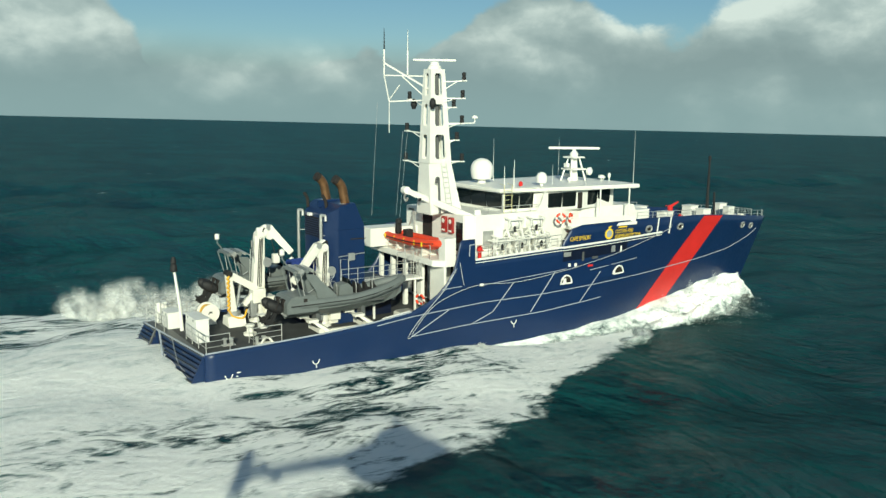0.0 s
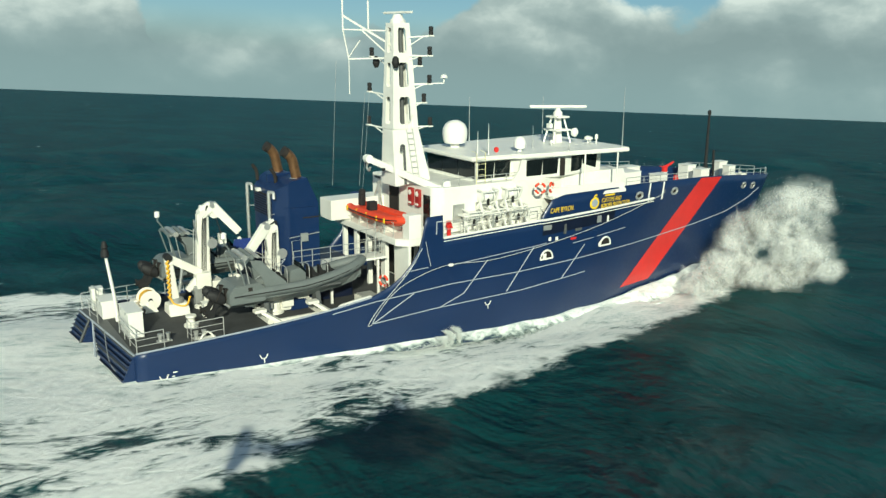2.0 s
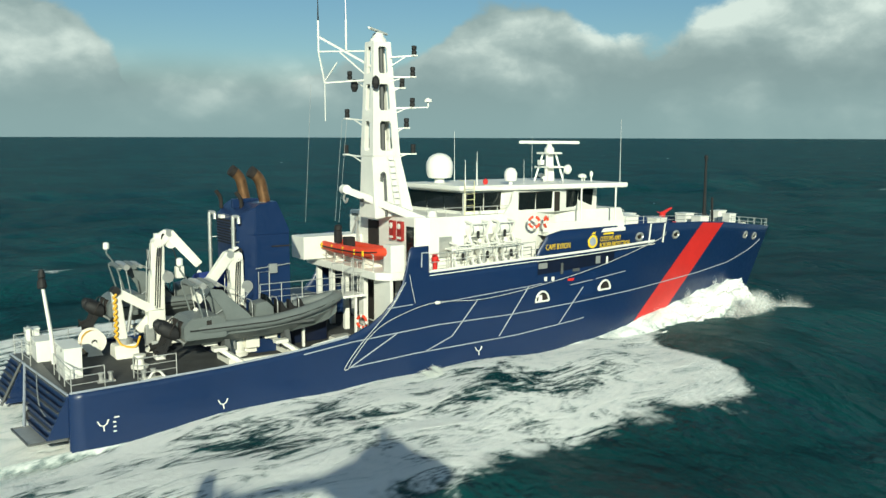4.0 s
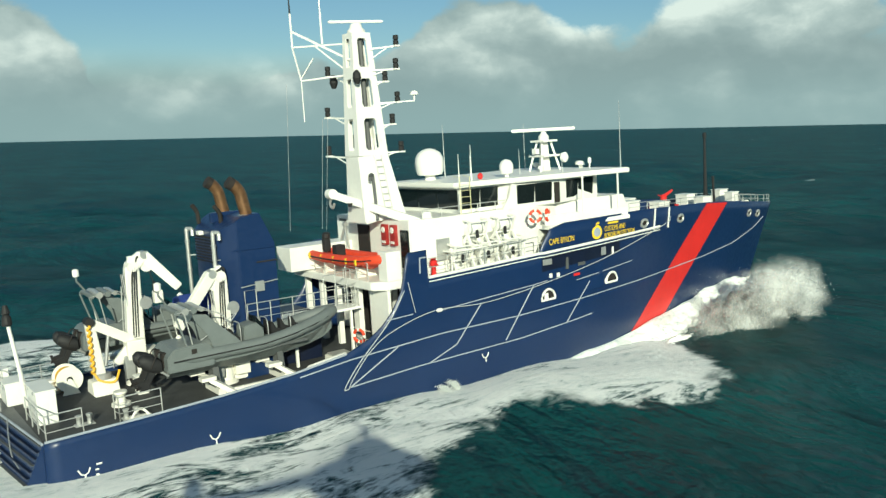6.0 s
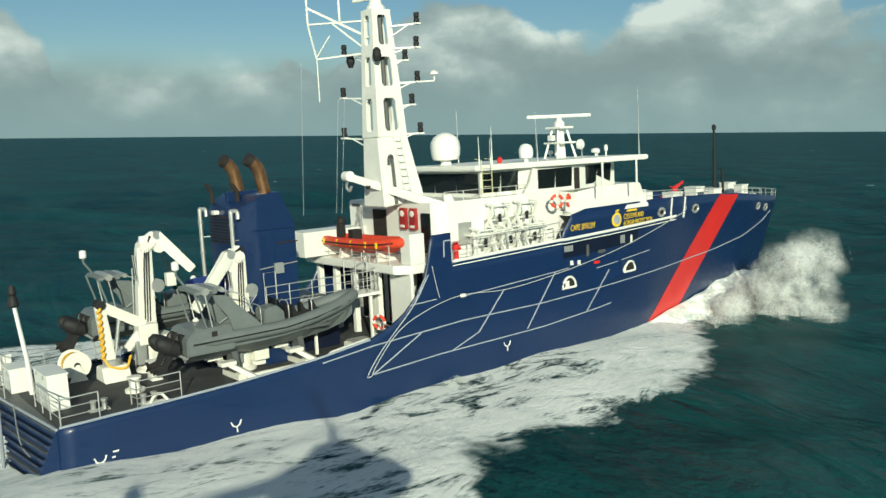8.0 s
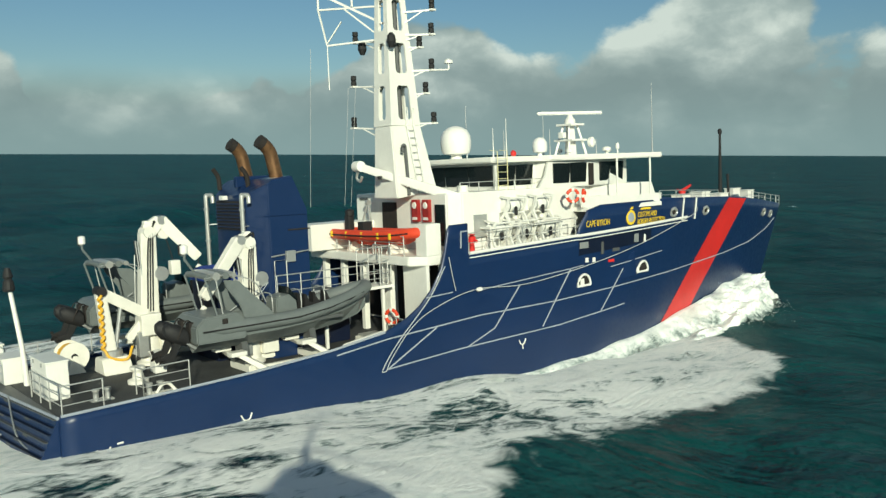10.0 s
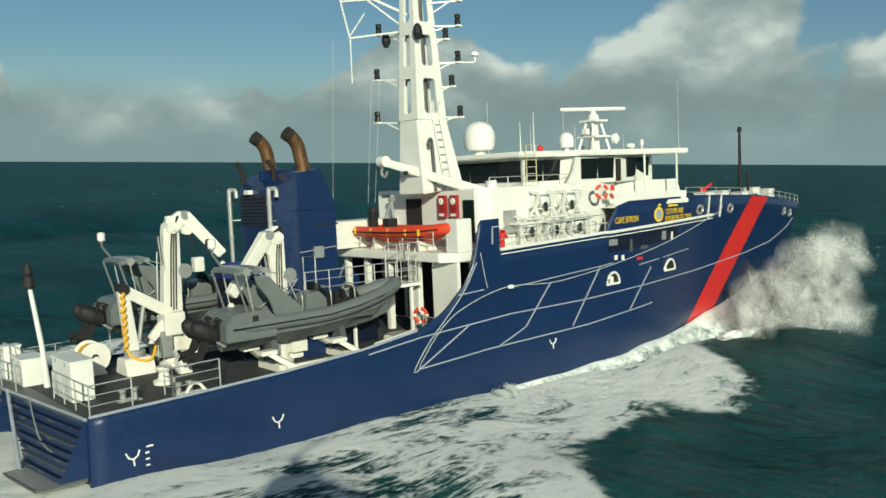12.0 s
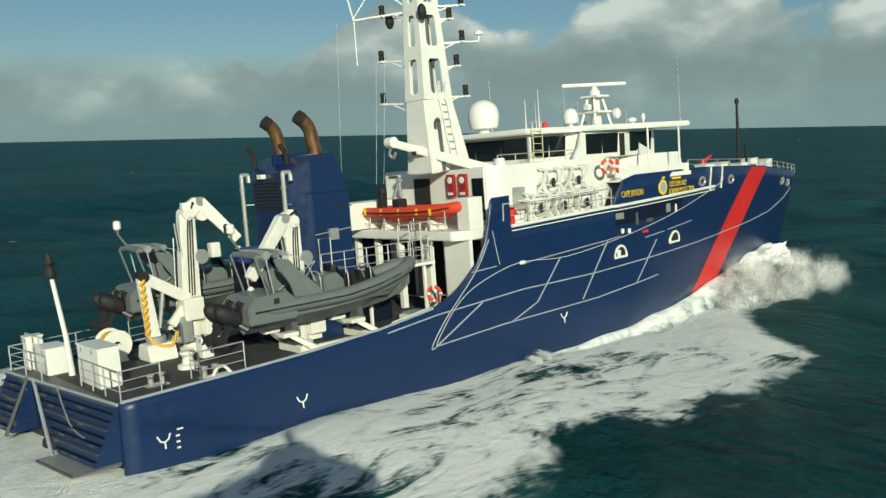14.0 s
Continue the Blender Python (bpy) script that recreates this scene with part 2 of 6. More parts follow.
def lathe(centre, profile, sides=24, axis=(0, 0, 1), bm=None):
    """A turned body: profile of (radius, height) along the axis from the centre."""
    bm = bm or bmesh.new()
    turn = Vector(axis).to_track_quat("Z", "Y").to_matrix()
    rings = []
    for r, h in profile:
        rings.append([bm.verts.new(Vector(centre) + turn @ Vector((max(r, 0.001) * math.cos(2 * math.pi * k / sides), max(r, 0.001) * math.sin(2 * math.pi * k / sides), h))) for k in range(sides)])
    for one, two in zip(rings, rings[1:]):
        for k in range(sides):
            bm.faces.new((one[k], one[(k + 1) % sides], two[(k + 1) % sides], two[k]))
    bm.faces.new(rings[0][::-1])
    bm.faces.new(rings[-1])
    return bm


def prism(outline, axis, low, high, bm=None, bevel=0.0):
    """An outline of 2D points pushed out along an axis ('x': points are y, z; 'y': x, z; 'z': x, y)."""
    bm = bm or bmesh.new()
    put = {"x": lambda a, b, c: (c, a, b), "y": lambda a, b, c: (a, c, b), "z": lambda a, b, c: (a, b, c)}[axis]
    one = [bm.verts.new(put(a, b, low)) for a, b in outline]
    two = [bm.verts.new(put(a, b, high)) for a, b in outline]
    faces = [bm.faces.new(one[::-1]), bm.faces.new(two)]
    for k in range(len(one)):
        j = (k + 1) % len(one)
        faces.append(bm.faces.new((one[k], one[j], two[j], two[k])))
    if bevel:
        bmesh.ops.bevel(bm, geom=list({e for f in faces for e in f.edges}), offset=bevel, segments=2, affect="EDGES")
    return bm


def lerp(table, x):
    return float(np.interp(x, [a for a, _ in table], [b for _, b in table]))


def arc(points, steps=8):
    """A smooth curve through points (Catmull-Rom)."""
    p = [Vector(q) for q in points]
    p = [2 * p[0] - p[1], *p, 2 * p[-1] - p[-2]]
    out = []
    for a, b, c, d in zip(p, p[1:], p[2:], p[3:]):
        for k in range(steps):
            t = k / steps
            out.append(0.5 * (2 * b + (c - a) * t + (2 * a - 5 * b + 4 * c - d) * t * t + (3 * b - a - 3 * c + d) * t ** 3))
    return [*out, p[-2]]

# ---- sea ----
wake_line = new("wake_line")


def swell(x, y):
    """Height of the sea: crossing wind waves over a long swell."""
    h = np.zeros_like(x)
    rng = random.Random(5)
    for k in range(26):
        length = 5.5 * 1.13 ** k
        way = radians(205 + rng.uniform(-55, 55))
        size = 0.0104 * length ** 0.72
        phase = rng.uniform(0, 6.28)
        u = (x * math.cos(way) + y * math.sin(way)) * 6.2832 / length + phase + 0.9 * np.sin(x * 0.021 + k) + 0.9 * np.cos(y * 0.017 + 2 * k)
        h += size * (np.sin(u) + 0.25 * np.cos(2 * u))
    return h


def graded(low, high, step, far):
    near = np.arange(low, high + step, step)
    out, gap = [], step
    at = 0.0
    while at < far:
        gap *= 1.13
        at = min(at + gap, far)
        out.append(at)
    return np.concatenate([low - np.array(out[::-1]), near, near[-1] + np.array(out)])




def make_sea():
    xs, ys = graded(-130, 75, 1.1, 4700), graded(-60, 300, 1.1, 4600)
    gx, gy = np.meshgrid(xs, ys)
    spread = np.maximum(np.abs(np.gradient(gx, axis=1)), np.abs(np.gradient(gy, axis=0)))
    gz = swell(gx, gy) * np.clip(1.6 - spread / 9, 0, 1)
    verts = np.stack([gx, gy, gz], -1).reshape(-1, 3)
    rows, cols = gx.shape
    idx = np.arange(rows * cols).reshape(rows, cols)
    faces = np.stack([idx[:-1, :-1], idx[:-1, 1:], idx[1:, 1:], idx[1:, :-1]], -1).reshape(-1, 4)
    mesh = bpy.data.meshes.new("water")
    mesh.from_pydata(verts.tolist(), [], faces.tolist())
    mesh.shade_smooth()
    mat = bpy.data.materials.new("sea_water")
    mat.use_nodes = True
    n = Nodes(mat.node_tree)
    at = n.add("ShaderNodeTexCoord").outputs["Object"]
    track = n.add("ShaderNodeTexCoord", object=wake_line).outputs["Object"]
    xyz = n.add("ShaderNodeSeparateXYZ", {"Vector": track}).outputs
    side, along = n.math("ABSOLUTE", xyz["X"]), xyz["Y"]
    # where the ship has churned the water: a wedge from the stem that opens aft
    ragged = n.math("SUBTRACT", n.noise(at, 0.16, 4.0, 0.6), 0.5)
    curls = n.math("SUBTRACT", n.noise(at, 0.55, 5.0, 0.65, 0.5), 0.5)
    outer = n.add("ShaderNodeFloatCurve", {"Value": n.math("DIVIDE", n.math("ADD", along, 140.0), 200.0, clamp=True)})
    curve = outer.mapping.curves[0]
    for y, w in ((-140, 46), (-60, 38), (-25, 29), (0, 19.4), (12, 15.6), (20, 13.8), (25, 11.8), (30, 10.2), (35, 7.9), (40, 6.2), (45, 4.9), (50, 3.0), (54, 0.0), (60, 0.0)):
        a, b = (y + 140) / 200, w / 60
        if y == -140:
            curve.points[0].location = (a, b)
        elif y == 60:
            curve.points[-1].location = (a, b)
        else:
            curve.points.new(a, b)
    outer.mapping.update()
    reach = n.math("MULTIPLY", outer.outputs[0], 60.0)
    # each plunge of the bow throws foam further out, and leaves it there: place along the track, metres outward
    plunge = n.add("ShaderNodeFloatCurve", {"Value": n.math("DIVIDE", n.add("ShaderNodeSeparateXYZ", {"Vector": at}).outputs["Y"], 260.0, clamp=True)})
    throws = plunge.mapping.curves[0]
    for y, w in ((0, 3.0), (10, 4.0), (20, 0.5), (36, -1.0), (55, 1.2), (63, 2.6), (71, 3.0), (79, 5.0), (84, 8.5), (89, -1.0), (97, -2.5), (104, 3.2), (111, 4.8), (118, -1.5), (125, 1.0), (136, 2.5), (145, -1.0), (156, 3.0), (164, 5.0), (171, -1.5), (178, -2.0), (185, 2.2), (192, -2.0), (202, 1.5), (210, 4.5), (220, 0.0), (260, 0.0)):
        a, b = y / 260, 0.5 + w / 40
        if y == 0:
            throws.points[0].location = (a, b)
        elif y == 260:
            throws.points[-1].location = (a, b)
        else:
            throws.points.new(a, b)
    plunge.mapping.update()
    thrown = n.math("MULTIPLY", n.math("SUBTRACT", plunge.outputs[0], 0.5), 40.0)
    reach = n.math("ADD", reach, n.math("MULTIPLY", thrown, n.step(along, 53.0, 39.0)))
    reach = n.math("ADD", reach, n.math("ADD", n.math("MULTIPLY", ragged, 5.5), n.math("MULTIPLY", curls, 3.6)))
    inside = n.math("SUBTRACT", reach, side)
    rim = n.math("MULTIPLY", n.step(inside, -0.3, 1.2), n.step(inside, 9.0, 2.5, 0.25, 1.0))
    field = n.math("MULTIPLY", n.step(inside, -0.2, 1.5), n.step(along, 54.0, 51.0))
    astern = n.math("MULTIPLY", n.step(side, 9.5, 5.0), n.step(along, 1.5, -2.5))
    close = n.math("MULTIPLY", n.step(side, 15.0, 5.0), n.step(along, 53.0, 48.0))
    fresh = n.math("MULTIPLY", n.step(along, 20.0, 34.0), n.step(along, 54.0, 50.0))
    froth = n.noise(n.scaled(at, 1.0, 0.42, 1.0), 0.55, 10.0, 0.70, 1.7)
    lace = n.noise(n.scaled(at, 1.0, 0.5, 1.0), 2.6, 7.0, 0.74, 1.8)
    body = n.math("ADD", n.math("MULTIPLY", froth, 0.68), n.math("MULTIPLY", lace, 0.32))
    body = n.math("ADD", n.math("MULTIPLY", body, 1.75), -0.375)
    patch = n.math("SUBTRACT", n.noise(n.scaled(at, 1.0, 0.6, 1.0), 0.17, 3.0, 0.5, 0.6), 0.5)
    push = n.math("ADD", n.math("ADD", n.math("MULTIPLY", field, 0.07), n.math("MULTIPLY", patch, 0.75)), n.math("MULTIPLY", rim, 0.13))
    push = n.math("ADD", push, n.math("MULTIPLY", astern, 0.20))
    push = n.math("ADD", push, n.math("ADD", n.math("MULTIPLY", close, 0.11), n.math("MULTIPLY", fresh, 0.09)))
    white = n.math("MULTIPLY", n.step(n.math("ADD", body, push), 0.50, 0.68), n.math("MAXIMUM", field, astern))
    # scattered whitecaps on the open sea
    caps = n.math("MULTIPLY", n.step(n.noise(n.scaled(at, 1, 0.45, 1), 0.16, 3.0, 0.5), 0.735, 0.765), n.step(lace, 0.46, 0.56))
    white = n.math("MAXIMUM", white, n.math("MULTIPLY", caps, 0.9))
    churned = n.math("MULTIPLY", n.math("MAXIMUM", field, astern), n.step(n.math("ADD", body, n.math("MULTIPLY", patch, 0.5)), 0.36, 0.58))
    # light and dark bands of far wave faces are put into the water colour
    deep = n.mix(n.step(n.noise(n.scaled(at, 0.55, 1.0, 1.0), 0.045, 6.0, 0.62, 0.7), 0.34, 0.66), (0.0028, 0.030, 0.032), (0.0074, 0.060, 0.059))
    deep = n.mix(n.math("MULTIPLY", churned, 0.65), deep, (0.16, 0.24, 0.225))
    ripple = n.math("ADD", n.math("MULTIPLY", n.noise(n.scaled(at, 0.6, 1.0, 1), 0.55, 6.0, 0.62), 1.0), n.math("MULTIPLY", n.noise(at, 2.6, 4.0, 0.6), 0.22))
    ripple = n.math("ADD", ripple, n.math("MULTIPLY", n.noise(n.scaled(at, 0.5, 1.0, 1), 0.09, 4.0, 0.6, 0.8), 4.2))
    bump = n.add("ShaderNodeBump", {"Height": ripple, "Strength": 0.9, "Distance": 1.0}).outputs[0]
    # rough water never mirrors the low sky fully: the wave faces turn to the viewer
    gloss = n.math("MINIMUM", n.add("ShaderNodeFresnel", {"IOR": 1.333, "Normal": bump}).outputs[0], 0.15)
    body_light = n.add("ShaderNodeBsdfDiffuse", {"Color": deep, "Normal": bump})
    mirror = n.add("ShaderNodeBsdfGlossy", {"Color": (0.78, 0.95, 0.98, 1), "Roughness": 0.18, "Normal": bump})
    water = n.add("ShaderNodeMixShader", {0: gloss, 1: body_light.outputs[0], 2: mirror.outputs[0]})
    swirl = n.add("ShaderNodeBump", {"Height": body, "Strength": 0.75, "Distance": 0.45}).outputs[0]
    tone = n.ramp(n.math("ADD", body, n.math("MULTIPLY", patch, 0.3)), (0.30, (0.55, 0.63, 0.61)), (0.44, (0.84, 0.87, 0.85)), (0.56, (0.95, 0.96, 0.93)))
    foam = n.add("ShaderNodeBsdfPrincipled", {"Base Color": tone, "Roughness": 0.8, "Normal": swirl})
    both = n.add("ShaderNodeMixShader", {0: white, 1: water.outputs[0], 2: foam.outputs[0]})
    n.add("ShaderNodeOutputMaterial", {"Surface": both.outputs[0]})
    mesh.materials.append(mat)
    return tagged(new("water", mesh), "dark teal open sea with foam and small whitecaps", "sea", kind="structure")


sea = make_sea()


def make_foam(name, low, high, scale=0.6):
    """White water: frothy and broken by holes; its grain stays with the sea as the ship runs on."""
    mat = bpy.data.materials.new(name)
    mat.use_nodes = True
    n = Nodes(mat.node_tree)
    at = n.add("ShaderNodeTexCoord", object=sea).outputs["Object"]
    froth = n.noise(n.scaled(at, 1.0, 0.6, 1.0), scale, 8.0, 0.68, 0.9)
    holes = n.noise(at, scale * 3.6, 6.0, 0.72, 0.8)
    body = n.math("ADD", n.math("MULTIPLY", froth, 0.62), n.math("MULTIPLY", holes, 0.38))
    tone = n.ramp(body, (0.36, (0.66, 0.72, 0.70)), (0.54, (0.90, 0.91, 0.87)))
    lump = n.add("ShaderNodeBump", {"Height": body, "Strength": 0.6, "Distance": 0.3}).outputs[0]
    thick = n.add("ShaderNodeAttribute")
    thick.attribute_name = "thick"
    laid = n.math("ADD", body, thick.outputs["Fac"])
    shade = n.mix(n.step(laid, low - 0.20, high - 0.16), (0.16, 0.24, 0.225), tone)
    bsdf = n.add("ShaderNodeBsdfPrincipled", {"Base Color": shade, "Roughness": 0.9, "Normal": lump, "Alpha": n.step(laid, low - 0.22, low - 0.06)})
    n.add("ShaderNodeOutputMaterial", {"Surface": bsdf.outputs[0]})
    return mat


FOAM = make_foam("white_water", 0.72, 0.92, 0.55)


def make_drops():
    """Fine drops of white water: light goes through them as well as off them."""
    mat = bpy.data.materials.new("spray_drops")
    mat.use_nodes = True
    n = Nodes(mat.node_tree)
    tone = n.ramp(n.add("ShaderNodeNewGeometry").outputs["Random Per Island"], (0.0, (0.74, 0.78, 0.76)), (1.0, (0.90, 0.91, 0.87)))
    off = n.add("ShaderNodeBsdfDiffuse", {"Color": tone})
    on = n.add("ShaderNodeBsdfTranslucent", {"Color": tone})
    both = n.add("ShaderNodeMixShader", {0: 0.42, 1: off.outputs[0], 2: on.outputs[0]})
    n.add("ShaderNodeOutputMaterial", {"Surface": both.outputs[0]})
    return mat


DROPS = make_drops()


def make_mist():
    """Gauzy spray: thin, thinning to nothing at its rim, mottled by small clots."""
    mat = bpy.data.materials.new("spray_mist")
    mat.use_nodes = True
    n = Nodes(mat.node_tree)
    at = n.add("ShaderNodeTexCoord").outputs["Object"]
    thick = n.add("ShaderNodeAttribute")
    thick.attribute_name = "thick"
    clots = n.math("ADD", n.math("MULTIPLY", n.noise(at, 0.9, 6.0, 0.62, 0.6), 0.6), n.math("MULTIPLY", n.noise(at, 4.0, 5.0, 0.7), 0.4))
    veil = n.math("MULTIPLY", n.step(clots, 0.34, 0.66, 0.25, 1.0), thick.outputs["Fac"], clamp=True)
    off = n.add("ShaderNodeBsdfDiffuse", {"Color": (0.93, 0.94, 0.91, 1)})
    on = n.add("ShaderNodeBsdfTranslucent", {"Color": (0.88, 0.90, 0.86, 1)})
    white = n.add("ShaderNodeMixShader", {0: 0.3, 1: off.outputs[0], 2: on.outputs[0]})
    clear = n.add("ShaderNodeBsdfTransparent")
    both = n.add("ShaderNodeMixShader", {0: veil, 1: clear.outputs[0], 2: white.outputs[0]})
    n.add("ShaderNodeOutputMaterial", {"Surface": both.outputs[0]})
    return mat


MIST = make_mist()

# ---- ship: hull ----
ship = thing("patrol_ship", "navy and white patrol ship with a red bow stripe, under way", "ship")

SHEER = [(0, 2.66), (4, 2.76), (7.4, 2.88), (11.2, 3.14), (14, 3.5), (15.3, 4.0), (16.1, 4.5), (16.8, 5.2), (17.35, 6.1), (17.6, 7.0), (17.75, 7.9), (17.9, 8.1), (19.0, 8.12), (19.06, 6.62), (27.0, 6.85), (27.3, 7.45), (27.9, 8.2),
         (29.0, 8.45), (36, 8.45), (43.7, 8.12), (46.7, 7.92), (52, 7.4), (57.7, 6.88)]
TOP_HALF = [(0, 0.12), (1.2, 0.72), (2.7, 1.28), (6, 2.15), (10, 2.88), (13, 3.35), (18, 4.12), (22, 4.6), (26, 4.98), (30, 5.2), (38, 5.3), (58, 5.1)]
LOW_HALF = [(0, 0.05), (2, 0.5), (6, 1.4), (11.5, 2.5), (19, 3.9), (25, 4.7), (30, 4.92), (58, 5.0)]
# how far the marks on the fore body stand ahead of their frame numbers
STATION = [(28, 0.0), (32, 0.3), (38, 0.6), (44, 0.85), (50, 0.65), (57.7, 0.0)]


def stem_y(z):
    """Where the raked stem stands at a height."""
    return 57.7 - (6.88 - z) * 0.55 - max(0.0, 1.0 - z) * 0.5


def half(y, z):
    """The hull's half breadth."""
    s = max(0.0, stem_y(z) - y)
    f = min(1.1, max(-0.2, z / 8.0)) ** 1.3 if z > 0 else z / 16
    return max(0.03, lerp(LOW_HALF, s) * (1 - f) + lerp(TOP_HALF, s) * f)


def hull_point(y, z, out=0.0, side=1):
    """A point on the hull's skin at a frame number, a little proud of it."""
    d = 0.05
    y += lerp(STATION, y)
    n = Vector((1.0, -(half(y + d, z) - half(y - d, z)) / (2 * d), -(half(y, z + d) - half(y, z - d)) / (2 * d))).normalized()
    p = Vector((half(y, z), y, z)) + n * out
    return Vector((p.x * side, p.y, p.z))


def make_hull():
    ys = sorted(set([round(v, 2) for v in np.linspace(0, 57.7, 90)] + [a for a, _ in SHEER]))
    levels = 14
    bm = bmesh.new()
    skins = []
    for side in (1, -1):
        grid = []
        for y0 in ys:
            top = lerp(SHEER, y0)
            row = []
            for k in range(levels + 1):
                z = -1.9 + (top + 1.9) * k / levels
                u = max(0.0, (y0 - 30) / 27.7)
                y = y0 + lerp(STATION, y0) - (57.7 - stem_y(z)) * u ** 1.6
                row.append(bm.verts.new((side * half(y, z), y, z)))
            grid.append(row)
        for a, b in zip(grid, grid[1:]):
            for k in range(levels):
                bm.faces.new((a[k], b[k], b[k + 1], a[k + 1]))
        skins.append(grid)
    for k in range(levels):
        bm.faces.new((skins[0][-1][k], skins[1][-1][k], skins[1][-1][k + 1], skins[0][-1][k + 1]))
    for a, b in zip(range(len(ys) - 1), range(1, len(ys))):
        bm.faces.new((skins[0][a][0], skins[1][a][0], skins[1][b][0], skins[0][b][0]))
    hull = part("hull", bm, NAVY, ship, "glossy navy blue hull sides", smooth=True)
    solid = hull.modifiers.new("plate", "SOLIDIFY")
    solid.thickness, solid.offset = 0.09, -1
    return hull


hull = make_hull()


def deck(name, y0, y1, z, material, inset=0.1, label="", thick=0.12, rise=0.0):
    """A deck plate that fills the hull from side to side."""
    bm = bmesh.new()
    ys = np.linspace(y0, y1, max(3, int((y1 - y0) / 1.0)))
    z_at = lambda y: z + rise * (y - y0) / (y1 - y0)
    tops = [[bm.verts.new((s * max(0.03, half(y, z_at(y)) - inset), y, z_at(y) - d)) for s in (-1, 1)] for d in (0, thick) for y in ys]
    n = len(ys)
    for base in (0, n):
        for k in range(n - 1):
            a, b = tops[base + k], tops[base + k + 1]
            bm.faces.new((a[0], a[1], b[1], b[0]))
    for k in range(n - 1):
        for s in (0, 1):
            bm.faces.new((tops[k][s], tops[k + 1][s], tops[n + k + 1][s], tops[n + k][s]))
    for k in (0, n - 1):
        bm.faces.new((tops[k][0], tops[k][1], tops[n + k][1], tops[n + k][0]))
    return part(name, bm, material, ship, label)


deck("aft_deck", 0.02, 19.2, 2.62, DECK, label="dark grey non-slip working deck")
deck("side_deck", 18.95, 28.5, 6.52, PALE_DECK)
deck("foredeck", 28.0, 56.4, 7.35, PALE_DECK, rise=-1.05)

# the pale gunwale along the low stern
for side in (1, -1):
    line = [hull_point(y, lerp(SHEER, y) + 0.02, 0.0, side) for y in np.linspace(0.02, 14.0, 20)]
    part("gunwale", tube(line, 0.055, 6), STRAKE, ship, "pale worn gunwale strip")
    line = [hull_point(y, lerp(SHEER, y) + 0.03, 0.02, side) for y in np.linspace(19.1, 26.9, 12)] + [hull_point(y, 6.85 + 0.026 * (y - 26.9), 0.05, side) for y in np.linspace(27.3, 38.0, 12)]
    part("white_rail", tube(line, 0.085, 8), WHITE, ship, "white capping rail on the hull side")
    line = [p + Vector((0.02 * side, 0, -0.22)) for p in line]
    part("white_rail", tube(line, 0.03, 6), WHITE, ship)
    # rubbing strakes and their slanting fender bars
    for pts, r in (([(11.4, 2.9), (14.2, 3.2), (19.8, 3.5), (25.2, 3.5), (36, 3.8), (44.3, 4.15), (49, 4.5), (53, 5.2), (55.4, 5.9)], 0.036),
                   ([(14.1, 1.8), (18.3, 2.02), (25.6, 2.15), (31.4, 2.5)], 0.036),
                   ([(17.0, 3.3), (14.1, 1.8)], 0.036), ([(22.6, 4.7), (20.8, 2.7), (19.0, 2.05)], 0.036), ([(26.5, 5.1), (24.3, 2.25)], 0.036), ([(31.1, 4.6), (29.2, 2.4)], 0.036),
                   ([(16.4, 4.8), (18.0, 4.87)], 0.032), ([(19.6, 4.75), (26.5, 5.12), (27.6, 5.2)], 0.03), ([(30.0, 4.85), (35.2, 5.25)], 0.032)):
        fine = [(a[0] + (b[0] - a[0]) * k / 6, a[1] + (b[1] - a[1]) * k / 6) for a, b in zip(pts, pts[1:]) for k in range(6)] + [pts[-1]]
        part("strake", tube([hull_point(y, z, 0.03, side) for y, z in fine], r, 6), STRAKE, hull, "grey rubbing strake")


def hull_patch(name, edge_a, edge_b, rows, cols, out, material, side, label=""):
    """A painted band or plate that follows the hull between two lines of (y, z)."""
    bm = bmesh.new()
    grid = []
    for i in range(rows + 1):
        f = i / rows
        a = (lerp([(0, edge_a[0][0]), (1, edge_a[1][0])], f), lerp([(0, edge_a[0][1]), (1, edge_a[1][1])], f))
        b = (lerp([(0, edge_b[0][0]), (1, edge_b[1][0])], f), lerp([(0, edge_b[0][1]), (1, edge_b[1][1])], f))
        grid.append([bm.verts.new(hull_point(a[0] + (b[0] - a[0]) * j / cols, a[1] + (b[1] - a[1]) * j / cols, out, side)) for j in range(cols + 1)])
    for one, two in zip(grid, grid[1:]):
        for j in range(cols):
            bm.faces.new((one[j], one[j + 1], two[j + 1], two[j]))
    return part(name, bm, material, hull, label, smooth=True)


